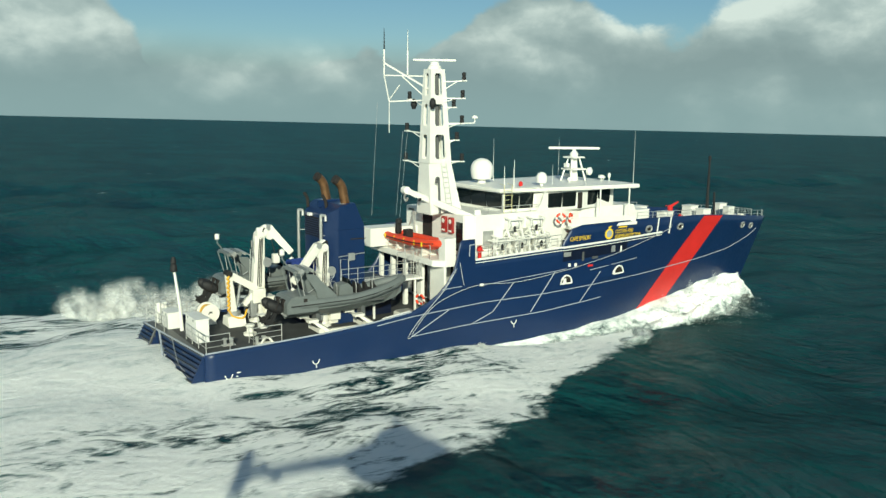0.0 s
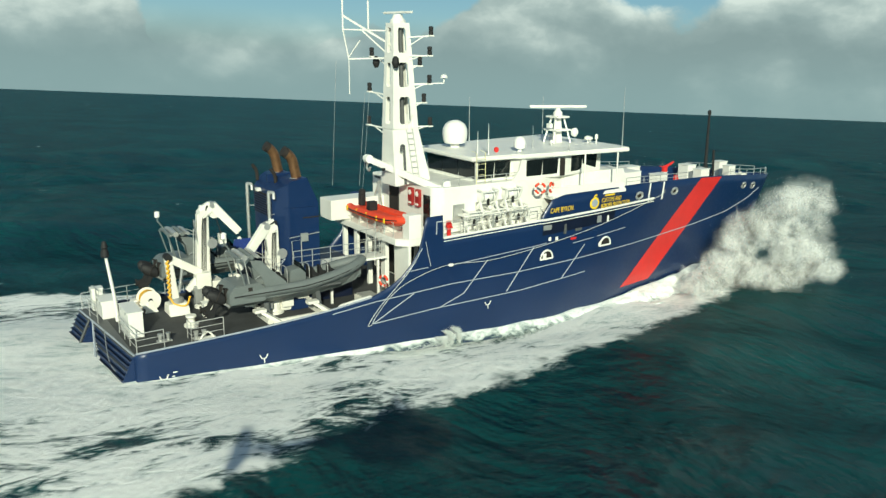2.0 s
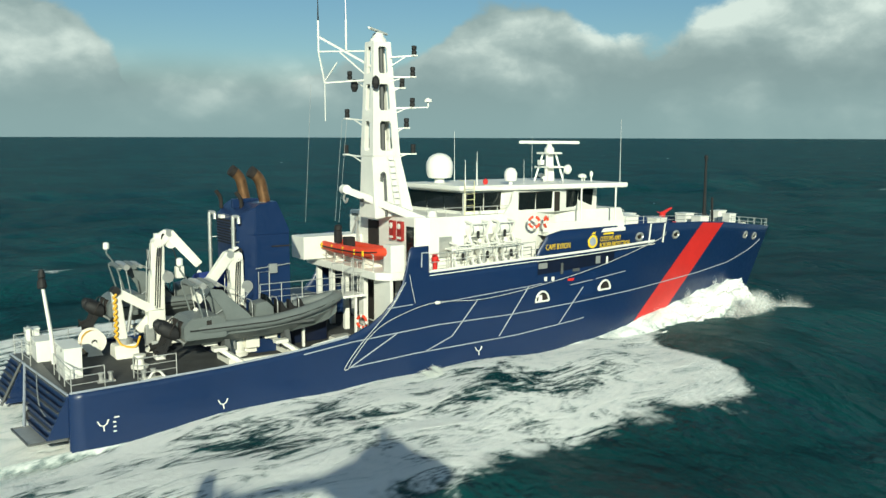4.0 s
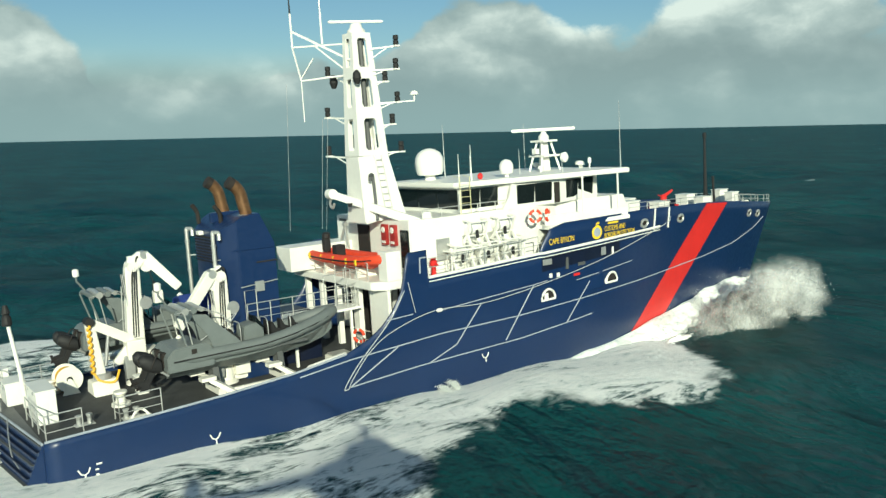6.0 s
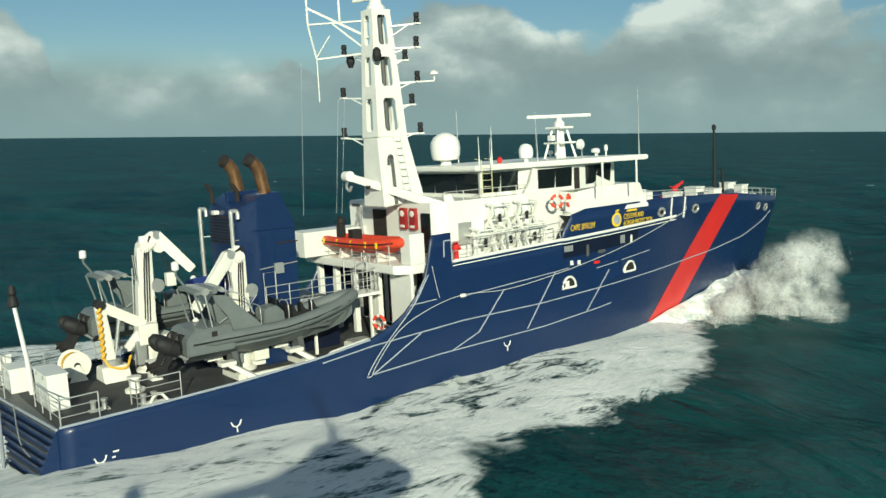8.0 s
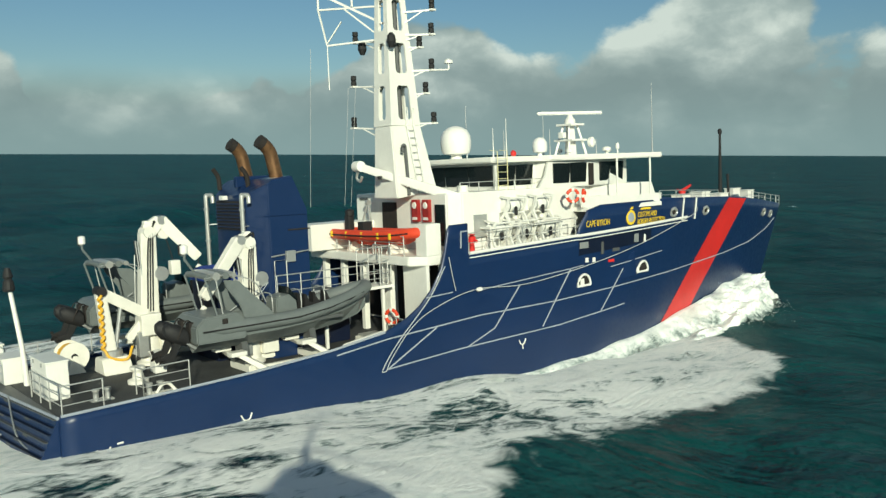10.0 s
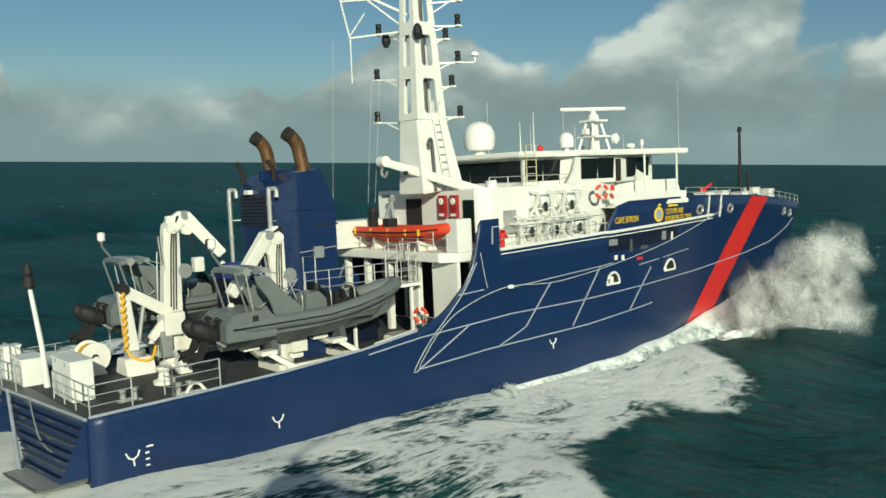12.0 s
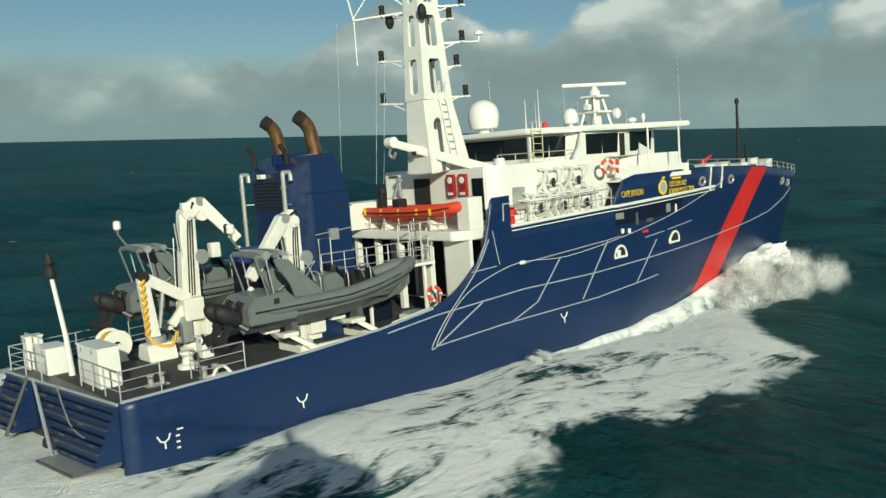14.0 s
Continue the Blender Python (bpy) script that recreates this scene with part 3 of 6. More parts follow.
for side in (1, -1):
    hull_patch("bow_stripe", ((43.9, 8.06), (35.7, 0.3)), ((47.1, 7.84), (39.3, 0.3)), 40, 10, 0.012, RED, side, "wide slanting red stripe")
    # half-moon recesses with white surrounds, the shade in them a flat black sheet
    for y, z in ((27.7, 4.05), (33.2, 4.2)):
        ring = [(0.55 * math.cos(a), 0.62 * math.sin(a)) for a in np.linspace(0, math.pi, 13)]
        bm = bmesh.new()
        tube([hull_point(y + a, z + b, 0.03, side) for a, b in ring] + [hull_point(y + a, z, 0.03, side) for a in (0, 0.55)], 0.07, 6, bm)
        frame_part = part("porthole_frame", bm, WHITE, hull, "white half-moon porthole surround")
        bm = bmesh.new()
        bm.faces.new([bm.verts.new(hull_point(y + 0.95 * a, z + 0.95 * b, 0.015, side)) for a, b in ring])
        part("porthole", bm, SOOT_AND_SHADE, hull, "flat black half-moon for the shade in the recess")
        part("porthole_bar", box(side * (hull_point(y, z).x + 0.02), side * (hull_point(y, z).x + 0.1), y - 0.32, y - 0.04, z + 0.02, z + 0.40, 0.02), WHITE, hull)
    # draught and thruster marks
    for y, z, dots in ((1.4, 0.95, 1), (7.05, 1.0, 0), (22.8, 1.55, 0)):
        bm = bmesh.new()
        tube([hull_point(y + a, z + b, 0.012, side) for a, b in ((-0.26, 0.24), (-0.16, 0.04), (0.0, -0.02), (0.14, 0.06), (0.22, 0.26))], 0.035, 5, bm)
        part("hull_mark_stem", tube([hull_point(y, z - 0.02, 0.012, side), hull_point(y + 0.02, z - 0.26, 0.012, side)], 0.035, 5), WHITE, hull)
        if dots:
            for k in range(4):
                part("draught_mark", tube([hull_point(y + 0.42 + 0.05 * (k == 0), z + 0.32 - 0.22 * k, 0.012, side), hull_point(y + 0.55 + 0.15 * (k == 0), z + 0.32 - 0.22 * k, 0.012, side)], 0.04, 5), WHITE, hull, "short white draught mark")
        part("hull_mark", bm, WHITE, hull, "white painted hull mark")
    # stern quarter boarding recess amidships: its shade is a flat dark patch, with gear on it
    hull_patch("boarding_recess_shade", ((27.2, 5.75), (27.2, 6.6)), ((33.9, 6.0), (33.9, 6.8)), 3, 8, 0.010, DARK_NAVY_AND_SHADE, side, "flat dark patch for the shade in the boarding recess")
    for y, z, w, h, m in ((27.6, 6.3, 0.7, 0.34, STEEL), (29.2, 6.0, 0.2, 0.7, DARK_GREY), (30.4, 5.8, 0.6, 0.2, DARK_GREY), (32.3, 6.3, 0.4, 0.5, STEEL), (33.2, 6.2, 0.16, 0.5, WHITE), (27.9, 5.45, 0.22, 0.26, WHITE), (28.5, 5.4, 0.22, 0.26, WHITE), (30.0, 5.2, 0.5, 0.16, RED)):
        x = hull_point(y, z).x
        y += lerp(STATION, y)
        part("boarding_gear", box(side * (x - 0.05), side * (x + 0.06), y - w / 2, y + w / 2, z - h / 2, z + h / 2, 0.03), m, hull)
    part("hull_door", prism([(30.95, 4.0), (32.55, 4.05), (32.55, 5.5), (30.95, 5.45)], "x", side * (half(31.75, 4.7) - 0.05), side * (half(31.75, 4.7) + 0.03), bevel=0.02), NAVY, hull, "navy side door flush in the hull")


# mooring line slung along the side
rope_line = arc([hull_point(13.95, 1.74, 0.1), hull_point(14.3, 2.3, 0.1), hull_point(15.4, 3.5, 0.12), hull_point(16.8, 4.25, 0.12), hull_point(19.4, 4.85, 0.14), hull_point(23.0, 4.72, 0.15),
                 hull_point(28, 5.2, 0.14), hull_point(33, 6.0, 0.14), hull_point(38.5, 7.25, 0.12), hull_point(39.2, 7.7, 0.08)])
part("mooring_line", tube(rope_line, 0.022, 6), ROPE, ship, "pale mooring line slung along the hull")
part("mooring_line", tube(arc([hull_point(13.95, 1.74, 0.1), hull_point(13.75, 1.85, 0.12), hull_point(14.6, 2.95, 0.14), hull_point(16.5, 4.8, 0.16), hull_point(17.5, 6.2, 0.1)]), 0.025, 6), ROPE, ship, "pale mooring line slung along the hull")
part("mooring_line", tube(arc([hull_point(17.75, 6.6, 0.08), hull_point(17.95, 5.7, 0.1), hull_point(18.15, 4.95, 0.1)]), 0.02, 6), ROPE, ship)
part("line_float", lathe(hull_point(19.6, 4.85, 0.2), [(0.02, -0.2), (0.1, -0.12), (0.1, 0.12), (0.02, 0.2)], 10, (0, 1, 0)), WHITE, ship)


def sign(name, text, size, y, z, material, label, squeeze=1.0):
    """Lettering on the starboard hull side."""
    data = bpy.data.curves.new(name, "FONT")
    data.body, data.size, data.extrude = text, size, 0.006
    data.space_line = 0.92
    data.materials.append(material)
    ob = new(name, data)
    ob.parent = ship
    p = hull_point(y, z, 0.03)
    lean = math.degrees(math.atan2(half(p.y, z + 0.3) - half(p.y, z - 0.3), 0.6))
    veer = math.degrees(math.atan2(half(p.y, z) - half(p.y + 4.0, z), 4.0))
    ob.matrix_basis = Matrix.Translation(p) @ pose(0, 0, 0, 0, 0, veer) @ pose(0, 0, 0, 0, lean, 0) @ pose(0, 0, 0, 90, 0, 90) @ Matrix.Diagonal((squeeze, 1, 1, 1))
    return tagged(ob, label)


sign("ship_name", "CAPE BYRON", 0.50, 27.75, 7.28, YELLOW, "yellow lettering of the ship's name", 0.72)
sign("agency_lettering", "CUSTOMS AND\nBORDER PROTECTION", 0.46, 32.35, 7.50, YELLOW, "yellow two-line lettering of the agency", 0.66)
part("small_lettering", box(half(33.3, 7.9) + 0.01, half(33.3, 7.9) + 0.035, 32.75, 33.95, 7.93, 8.05, 0.0), YELLOW, hull, "small yellow line of unreadable lettering")


def crest():
    y, z = 31.95, 7.55
    x = half(y, z)
    bm = lathe((x, y, z), [(0.02, 0.0), (0.44, 0.0), (0.44, 0.03), (0.36, 0.045), (0.02, 0.045)], 24, (1, 0, 0))
    part("crest", bm, YELLOW, hull, "round gold emblem under a crown")
    part("crest_field", lathe((x + 0.04, y, z), [(0.02, 0.0), (0.29, 0.0), (0.27, 0.03), (0.02, 0.03)], 20, (1, 0, 0)), STRAKE, hull)
    part("crest_crown", prism([(y - 0.2, z + 0.47), (y + 0.2, z + 0.47), (y + 0.24, z + 0.62), (y + 0.1, z + 0.6), (y, z + 0.7), (y - 0.1, z + 0.6), (y - 0.24, z + 0.62)], "x", x, x + 0.04), YELLOW, hull)


crest()

# panel frame of the raised side wall beside the boat deck
for a, b in (((18.55, 6.95), (18.55, 7.75)), ((18.55, 7.75), (18.95, 7.75))):
    part("wall_frame", tube([hull_point(*a, 0.03), hull_point(*b, 0.03)], 0.04, 6), STRAKE, hull)
for y in (37.4, 39.0):
    part("bulwark_post", tube([hull_point(y, 6.95, 0.05), hull_point(y, lerp(SHEER, y), 0.05)], 0.06, 6), WHITE, hull)
for y, z in ((36.3, 7.55), (40.5, 7.4), (51.5, 6.6), (53.6, 6.35)):
    for side in (1, -1):
        part("fairlead", tube([hull_point(y + 0.34 * math.cos(a), z + 0.24 * math.sin(a), 0.04, side) for a in np.linspace(0, 6.2832, 13)], 0.09, 6), ALLOY, hull, "bare metal fairlead")
        # flat black disc for the shade inside the fairlead
        bm = bmesh.new()
        bm.faces.new([bm.verts.new(hull_point(y + 0.3 * math.cos(a), z + 0.2 * math.sin(a), 0.018, side)) for a in np.linspace(0, 5.76, 12)])
        part("fairlead_shade", bm, SOOT_AND_SHADE, hull)

# ---- ship: stern ----


def raked(x):
    """The aft edge lies further aft towards the port quarter."""
    return -0.1 * (4.9 - x)


def stern():
    before = set(bpy.data.objects)
    # the transom: a flat plate, coloured dark for the shade between two flights of steps that lead down to bathing
    # platforms
    part("transom_plate", prism([(-4.9, 0.3), (4.9, 0.3), (4.9, 2.55), (-4.9, 2.55)], "y", 0.02, 0.14), DARK_NAVY_AND_SHADE, ship, "transom plate in navy darkened for the shade of its recess")
    # broad steep flights of narrow treads, starboard and port, between slanting stringers
    for side, inner_top, inner_low, outer in ((1, -2.0, 2.0, 4.84), (-1, -2.6, -2.3, -4.84)):
        steps = 8
        for k in range(steps):
            inner = inner_top + (inner_low - inner_top) * (k + 0.5) / steps
            y, z = -0.03 - 0.12 * k, 2.58 - 0.245 * k
            part("step_riser", prism([(0.03, z), (y, z), (y - 0.09, z - 0.245), (0.03, z - 0.245)], "x", min(inner, outer), max(inner, outer)), NAVY, ship)
            part("stern_step", box(min(inner, outer), max(inner, outer), y - 0.14, y + 0.01, z - 0.05, z - 0.02, 0.008), DARK_NAVY_AND_SHADE if k % 3 else DARK_GREY, ship, "narrow stern step with a worn tread")
            # worn scuffs of paint and cleats on the flight
            for j in range(1 + k % 2):
                cx = inner + (outer - inner) * (0.25 + 0.4 * j + 0.2 * math.sin(5.0 * k + j))
                part("step_cleat", box(cx - 0.22, cx + 0.22, y - 0.07, y - 0.02, z - 0.19, z - 0.10, 0.006), DARK_GREY, ship)
        part("stringer", tube([(inner_top, -0.08, 2.64), (inner_low, -1.2, 0.58)], 0.07, 8), STRAKE if side > 0 else DARK_GREY, ship, "grey slanting stringer")
        if side > 0:
            a, b = min(inner_low, outer), max(inner_low, outer)
            part("stern_platform", box(a, b, -1.7, -0.1, 0.5, 0.6, 0.03), ALLOY, ship, "worn alloy boarding platform at the waterline")
            part("platform_rim", tube([(a, -0.1, 0.58), (a, -1.73, 0.58), (b, -1.73, 0.58), (b, -0.1, 0.58)], 0.055, 6), DARK_GREY, ship)
        part("quarter_plate", prism([(0.1, 2.6), (-0.02, 2.6), (-0.06, 0.0), (0.1, 0.0)], "x", side * 4.86, side * 4.98), NAVY, ship)
    part("step_rail", tube(arc([(0.2, -0.1, 2.7), (1.6, -0.45, 2.0), (2.6, -0.6, 1.5), (4.3, -0.6, 1.2)]), 0.03, 6), STEEL, ship, "bent steel handrail")
    part("jet_nozzle", lathe((-0.6, 0.1, 0.2), [(0.5, 0.0), (0.5, 0.3), (0.42, 0.5), (0.3, 0.5)], 16, (0, -1, 0)), SOOT_AND_SHADE, ship)

    for ob in set(bpy.data.objects) - before:
        for v in ob.data.vertices:
            v.co.y += raked(v.co.x + OFF.get(ob, Vector()).x) if v.co.y < 0.25 else 0.0
    part("quarter_deck", prism([(4.85, 0.06), (-4.9, 0.06), (-4.9, raked(-4.9) - 0.02), (4.85, -0.02)], "z", 2.46, 2.6), DARK_GREY, ship, "worn dark deck at the stern edge")
    part("deck_edge", tube([(4.9, -0.05, 2.6), (-4.92, raked(-4.9) - 0.05, 2.6), (-4.95, 0.1, 2.62)], 0.06, 6), STRAKE, ship, "pale deck edge")
    part("quarter_side", prism([(0.1, 2.58), (raked(-4.9), 2.58), (raked(-4.9) - 0.1, 0.0), (0.1, 0.0)], "x", -4.98, -4.86), NAVY, ship)


stern()


def guard(points, height=1.05, rails=3, post_gap=1.3, r=0.028, parent=None, material=None):
    """A guard rail: posts and bars along a line of deck points."""
    parent, material = parent or ship, material or ALLOY
    pts = [Vector(p) for p in points]
    for k in range(rails):
        h = height * (k + 1) / rails
        part("rail_bar", tube([p + Vector((0, 0, h)) for p in pts], r if k == rails - 1 else r * 0.7, 6), material, parent)
    for a, b in zip(pts, pts[1:]):
        n = max(1, round((b - a).length / post_gap))
        for k in range(n + (b is pts[-1] or b == pts[-1])):
            p = a + (b - a) * k / n
            part("rail_post", tube([p, p + Vector((0, 0, height))], r, 6), material, parent)


guard([(4.75, 1.6, 2.66), (4.75, 0.15, 2.62), (3.4, 0.12, 2.62), (0.9, 0.12, 2.62)])
guard([(4.65, 3.1, 2.7), (4.7, 4.9, 2.75)])
guard([(4.65, 3.1, 2.7), (3.9, 3.1, 2.66)])
guard([(-1.6, -0.55, 2.6), (-4.75, -0.85, 2.6), (-4.75, 3.2, 2.7)])
guard([(-3.2, -0.1, 2.6), (-4.6, -0.2, 2.6)], 1.5, 4, 0.7)
guard([(-4.8, 4.2, 2.75), (-4.8, 6.6, 2.8)])

# ---- ship: houses ----


def wall_box(name, x0, x1, y0, y1, z0, z1, material=WHITE, label="", bevel=0.06):
    return part(name, box(x0, x1, y0, y1, z0, z1, bevel), material, ship, label)


# lower house, set back under the boat deck
lower = wall_box("lower_house", -4.6, 3.9, 19.3, 27.5, 2.62, 6.5, WHITE, "white lower deckhouse")
# black panels on the solid wall stand for the shade in the openings
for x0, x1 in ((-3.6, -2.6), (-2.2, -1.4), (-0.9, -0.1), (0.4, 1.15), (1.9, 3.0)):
    part("doorway", box(x0, x1, 19.22, 19.32, 2.75, 5.9, 0.02), SOOT_AND_SHADE, lower, "black panel for the shade in an opening under the boat deck")
for x in (-4.2, -2.4, -0.55, 1.45, 1.75):
    part("column", box(x - 0.15, x + 0.15, 16.7, 17.0, 2.62, 6.25, 0.03), WHITE, ship, "white square column under the boat deck")
wall_box("side_screen", 2.75, 4.6, 16.9, 17.1, 2.62, 6.3, WHITE, "white screen wall")
wall_box("side_wing", 4.45, 4.75, 17.75, 19.2, 3.2, 6.4, WHITE)

# boat deck
boat_deck = part("boat_deck", prism([(-4.9, 16.3), (4.0, 16.3), (4.7, 16.9), (4.7, 19.4), (-4.9, 19.4)], "z", 6.22, 6.66, bevel=0.04), WHITE, ship, "white boat deck with a thick edge")
guard([(-4.8, 16.45, 6.66), (-1.2, 16.45, 6.66), (3.5, 16.45, 6.66)], 0.95)
wall_box("cabinet", 3.85, 4.7, 16.9, 17.8, 6.66, 8.2, WHITE, "white equipment cabinet")

# upper house
upper = part("upper_house", prism([(-4.6, 19.3), (3.4, 19.3), (3.95, 19.9), (3.95, 28.0), (3.2, 30.5), (-3.2, 30.5), (-4.6, 28.0)], "z", 6.55, 9.55, bevel=0.06), WHITE, ship, "white upper deckhouse")
# dark panels laid on the wall, the shade inside the doorways in their colour
part("house_door", box(-2.0, -0.75, 19.22, 19.32, 6.75, 9.1, 0.04), SOOT_AND_SHADE, upper, "dark panel for the dim inside of a doorway")
part("house_door", box(2.55, 3.3, 19.22, 19.32, 6.9, 9.0, 0.04), GLASS, upper, "dark panel for the dim inside of a doorway")
for x in (0.75, 1.65):
    body = part("hose_box", box(x + 0.06, x + 0.56, 19.08, 19.32, 8.1, 9.25, 0.05), HOSE_RED, upper, "dark red fire hose box with a white window")
    part("hose_box_window", lathe((x + 0.33, 19.07, 8.95), [(0.02, 0), (0.18, 0), (0.16, 0.03), (0.02, 0.03)], 14, (0, -1, 0)), WHITE, upper)
    part("hose_box_label", box(x + 0.14, x + 0.52, 19.06, 19.1, 8.2, 8.34, 0.0), WHITE, upper)
part("wall_grille", box(-4.2, -3.4, 19.26, 19.32, 9.2, 9.35, 0.0), DARK_GREY, upper)
for y in (20.6, 22.4, 24.2):
    part("side_vent", box(3.93, 3.99, y, y + 0.9, 7.2, 8.4, 0.02), ALLOY, upper, "grey louvred vent")
# port engine casing beside the funnel
wall_box("casing", -4.7, -2.9, 15.2, 19.3, 6.7, 8.1, WHITE, "white casing")

# bridge
roof_z = 11.0
bridge = part("bridge", prism([(-3.1, 23.0), (3.1, 23.0), (3.1, 26.0), (3.9, 26.4), (3.9, 30.0), (3.0, 34.2), (-3.0, 34.2), (-3.9, 30.0), (-3.9, 26.4), (-3.1, 26.0)], "z", 9.5, roof_z, bevel=0.04), WHITE, ship, "white wheelhouse")
part("bridge_roof", prism([(-3.7, 22.4), (3.5, 22.4), (3.6, 25.8), (4.2, 26.2), (4.4, 30.4), (4.9, 35.2), (3.2, 35.4), (-3.2, 35.4), (-4.9, 35.2), (-4.4, 30.4), (-4.2, 26.2), (-3.6, 25.8)], "z", roof_z, roof_z + 0.3, bevel=0.06), WHITE, ship, "white wheelhouse roof with an overhang")


def pane(a, b, z0, z1, out=0.03):
    """A window in the wall between plan points a and b."""
    a, b = Vector((*a, 0)), Vector((*b, 0))
    n = (b - a).cross(Vector((0, 0, 1))).normalized()
    bm = bmesh.new()
    lean = 0.10
    low, high = n * out, n * (out + lean)
    one = [bm.verts.new(p) for p in (a + low + Vector((0, 0, z0)), b + low + Vector((0, 0, z0)), b + high + Vector((0, 0, z1)), a + high + Vector((0, 0, z1)))]
    two = [bm.verts.new(v.co - n * (out + lean + 0.05)) for v in one]
    bm.faces.new(one)
    for k in range(4):
        bm.faces.new((one[k], one[(k + 1) % 4], two[(k + 1) % 4], two[k]))
    part("window", bm, GLASS, bridge, "dark tinted wheelhouse window")


for a, b in (((-2.9, 23.0), (-1.0, 23.0)), ((-0.9, 23.0), (1.0, 23.0)), ((1.1, 23.0), (2.95, 23.0)), ((3.1, 23.15), (3.1, 24.4)), ((3.1, 24.5), (3.1, 25.75)), ((3.9, 26.6), (3.9, 27.9)), ((3.9, 28.0), (3.9, 29.3)), ((3.75, 30.7), (3.45, 31.9)), ((3.4, 32.0), (3.1, 33.6)),
             ((-3.1, 25.75), (-3.1, 23.15)), ((-3.9, 29.3), (-3.9, 26.6)), ((2.8, 34.2), (1.0, 34.2)), ((0.9, 34.2), (-0.9, 34.2)), ((-1.0, 34.2), (-2.8, 34.2))):
    pane(a, b, 9.75, 10.85)
# no opening is cut: black panel for the shade behind the door
part("bridge_door", box(3.84, 3.94, 29.55, 30.0, 9.55, 10.8, 0.03), SOOT_AND_SHADE, bridge, "black panel for the shade in the open wheelhouse door")
part("wing_fin", prism([(25.4, 9.5), (26.5, 9.5), (26.5, 10.95), (26.2, 10.95), (25.95, 10.2)], "x", 3.82, 3.96), WHITE, bridge)
for y in (31.2, 34.3):
    part("roof_post", tube([(4.65, y, 8.3), (4.65, y, 11.05)], 0.06, 8), WHITE, ship, "white post under the roof overhang")
part("bridge_wing", box(3.2, 4.95, 28.2, 35.0, 8.1, 8.35, 0.04), WHITE, ship)
part("wing_bulwark", prism([(27.9, 8.35), (35.0, 8.35), (35.0, 8.8), (29.4, 8.95), (27.9, 8.9)], "x", 4.7, 4.82, bevel=0.02), WHITE, ship)
guard([(3.7, 20.0, 9.55), (3.75, 27.6, 9.55)], 0.5, 1)
part("fore_house", prism([(30.3, 7.2), (37.2, 7.2), (36.2, 9.5), (30.3, 9.5)], "x", -3.4, 3.4, bevel=0.06), WHITE, ship, "white house below the wheelhouse")

# radar mast on the roof
radar_frame = part("radar_tower", beam((0, 32.5, 11.3), (0, 32.5, 13.3), 0.5, 0.6, 0.03, taper=0.7), WHITE, ship, "white radar tower")
for x, y in ((-0.6, 31.7), (0.6, 31.7), (-0.6, 33.3), (0.6, 33.3)):
    part("tower_leg", beam((x, y, 11.3), (x * 0.4, 32.5 + (y - 32.5) * 0.45, 13.2), 0.13, 0.13, 0.01), WHITE, radar_frame)
part("radar_dish", lathe((0.75, 33.3, 12.1), [(0.05, 0), (0.3, 0.08), (0.34, 0.3), (0.2, 0.42)], 14, (1, 0.3, 0)), DOME, radar_frame)
part("tower_lamp", box(-0.2, 0.2, 31.6, 31.9, 12.4, 12.75, 0.04), WHITE, radar_frame)
part("tower_ring", box(-0.75, 0.75, 31.8, 33.2, 12.2, 12.32, 0.02), WHITE, radar_frame)
part("tower_top", box(-0.65, 0.65, 31.9, 33.1, 13.15, 13.28, 0.02), WHITE, radar_frame)
part("scanner_motor", lathe((0, 32.5, 13.28), [(0.34, 0), (0.34, 0.25), (0.2, 0.4), (0.14, 0.55)], 16), WHITE, radar_frame)
bar = Vector((0.45, 0.89, -0.005)).normalized()
part("scanner_bar", beam(Vector((0, 32.5, 13.95)) - bar * 2.15, Vector((0, 32.5, 13.95)) + bar * 2.15, 0.16, 0.2, 0.05), WHITE, radar_frame, "long white radar scanner bar")
for x, y, r, h in ((1.3, 34.4, 0.28, 0.5), (0.9, 35.0, 0.2, 0.35), (2.0, 34.6, 0.12, 0.7), (-1.4, 33.0, 0.2, 0.5), (1.2, 31.0, 0.16, 0.4)):
    part("roof_sensor", lathe((x, y, 11.3), [(0.05, 0), (0.05, h * 0.4), (r, h * 0.5), (r, h * 0.85), (r * 0.4, h)], 12), WHITE, ship, "small white sensor housing")

# satellite domes
dome = part("satellite_dome", lathe((-1.6, 24.4, 11.3), [(0.35, 0), (0.3, 0.25), (0.75, 0.32), (0.86, 0.55), (0.9, 1.0), (0.86, 1.35), (0.7, 1.65), (0.42, 1.84), (0.15, 1.92), (0.01, 1.93)], 28), DOME, ship, "large white satellite dome", smooth=True)
dome = part("satellite_dome", lathe((2.6, 27.0, 11.3), [(0.14, 0), (0.12, 0.15), (0.38, 0.22), (0.42, 0.5), (0.40, 0.75), (0.28, 0.95), (0.1, 1.03), (0.01, 1.04)], 24), DOME, ship, "small white satellite dome", smooth=True)
# whips and roof clutter
for x, y, h, m in ((2.4, 23.6, 1.6, WHITE), (2.8, 24.2, 2.1, WHITE), (2.2, 24.6, 1.5, STEEL), (3.9, 30.3, 0.9, STEEL), (4.4, 34.9, 4.2, STEEL), (-3.6, 27.0, 3.4, STEEL), (-4.2, 34.5, 3.2, STEEL), (1.5, 29.0, 1.6, STEEL)):
    part("whip_antenna", tube([(x, y, 11.25), (x, y, 11.25 + h * 0.3), (x, y, 11.25 + h)], 0.03, 6, radii=[0.05, 0.03, 0.012]), m, ship, "thin whip antenna")
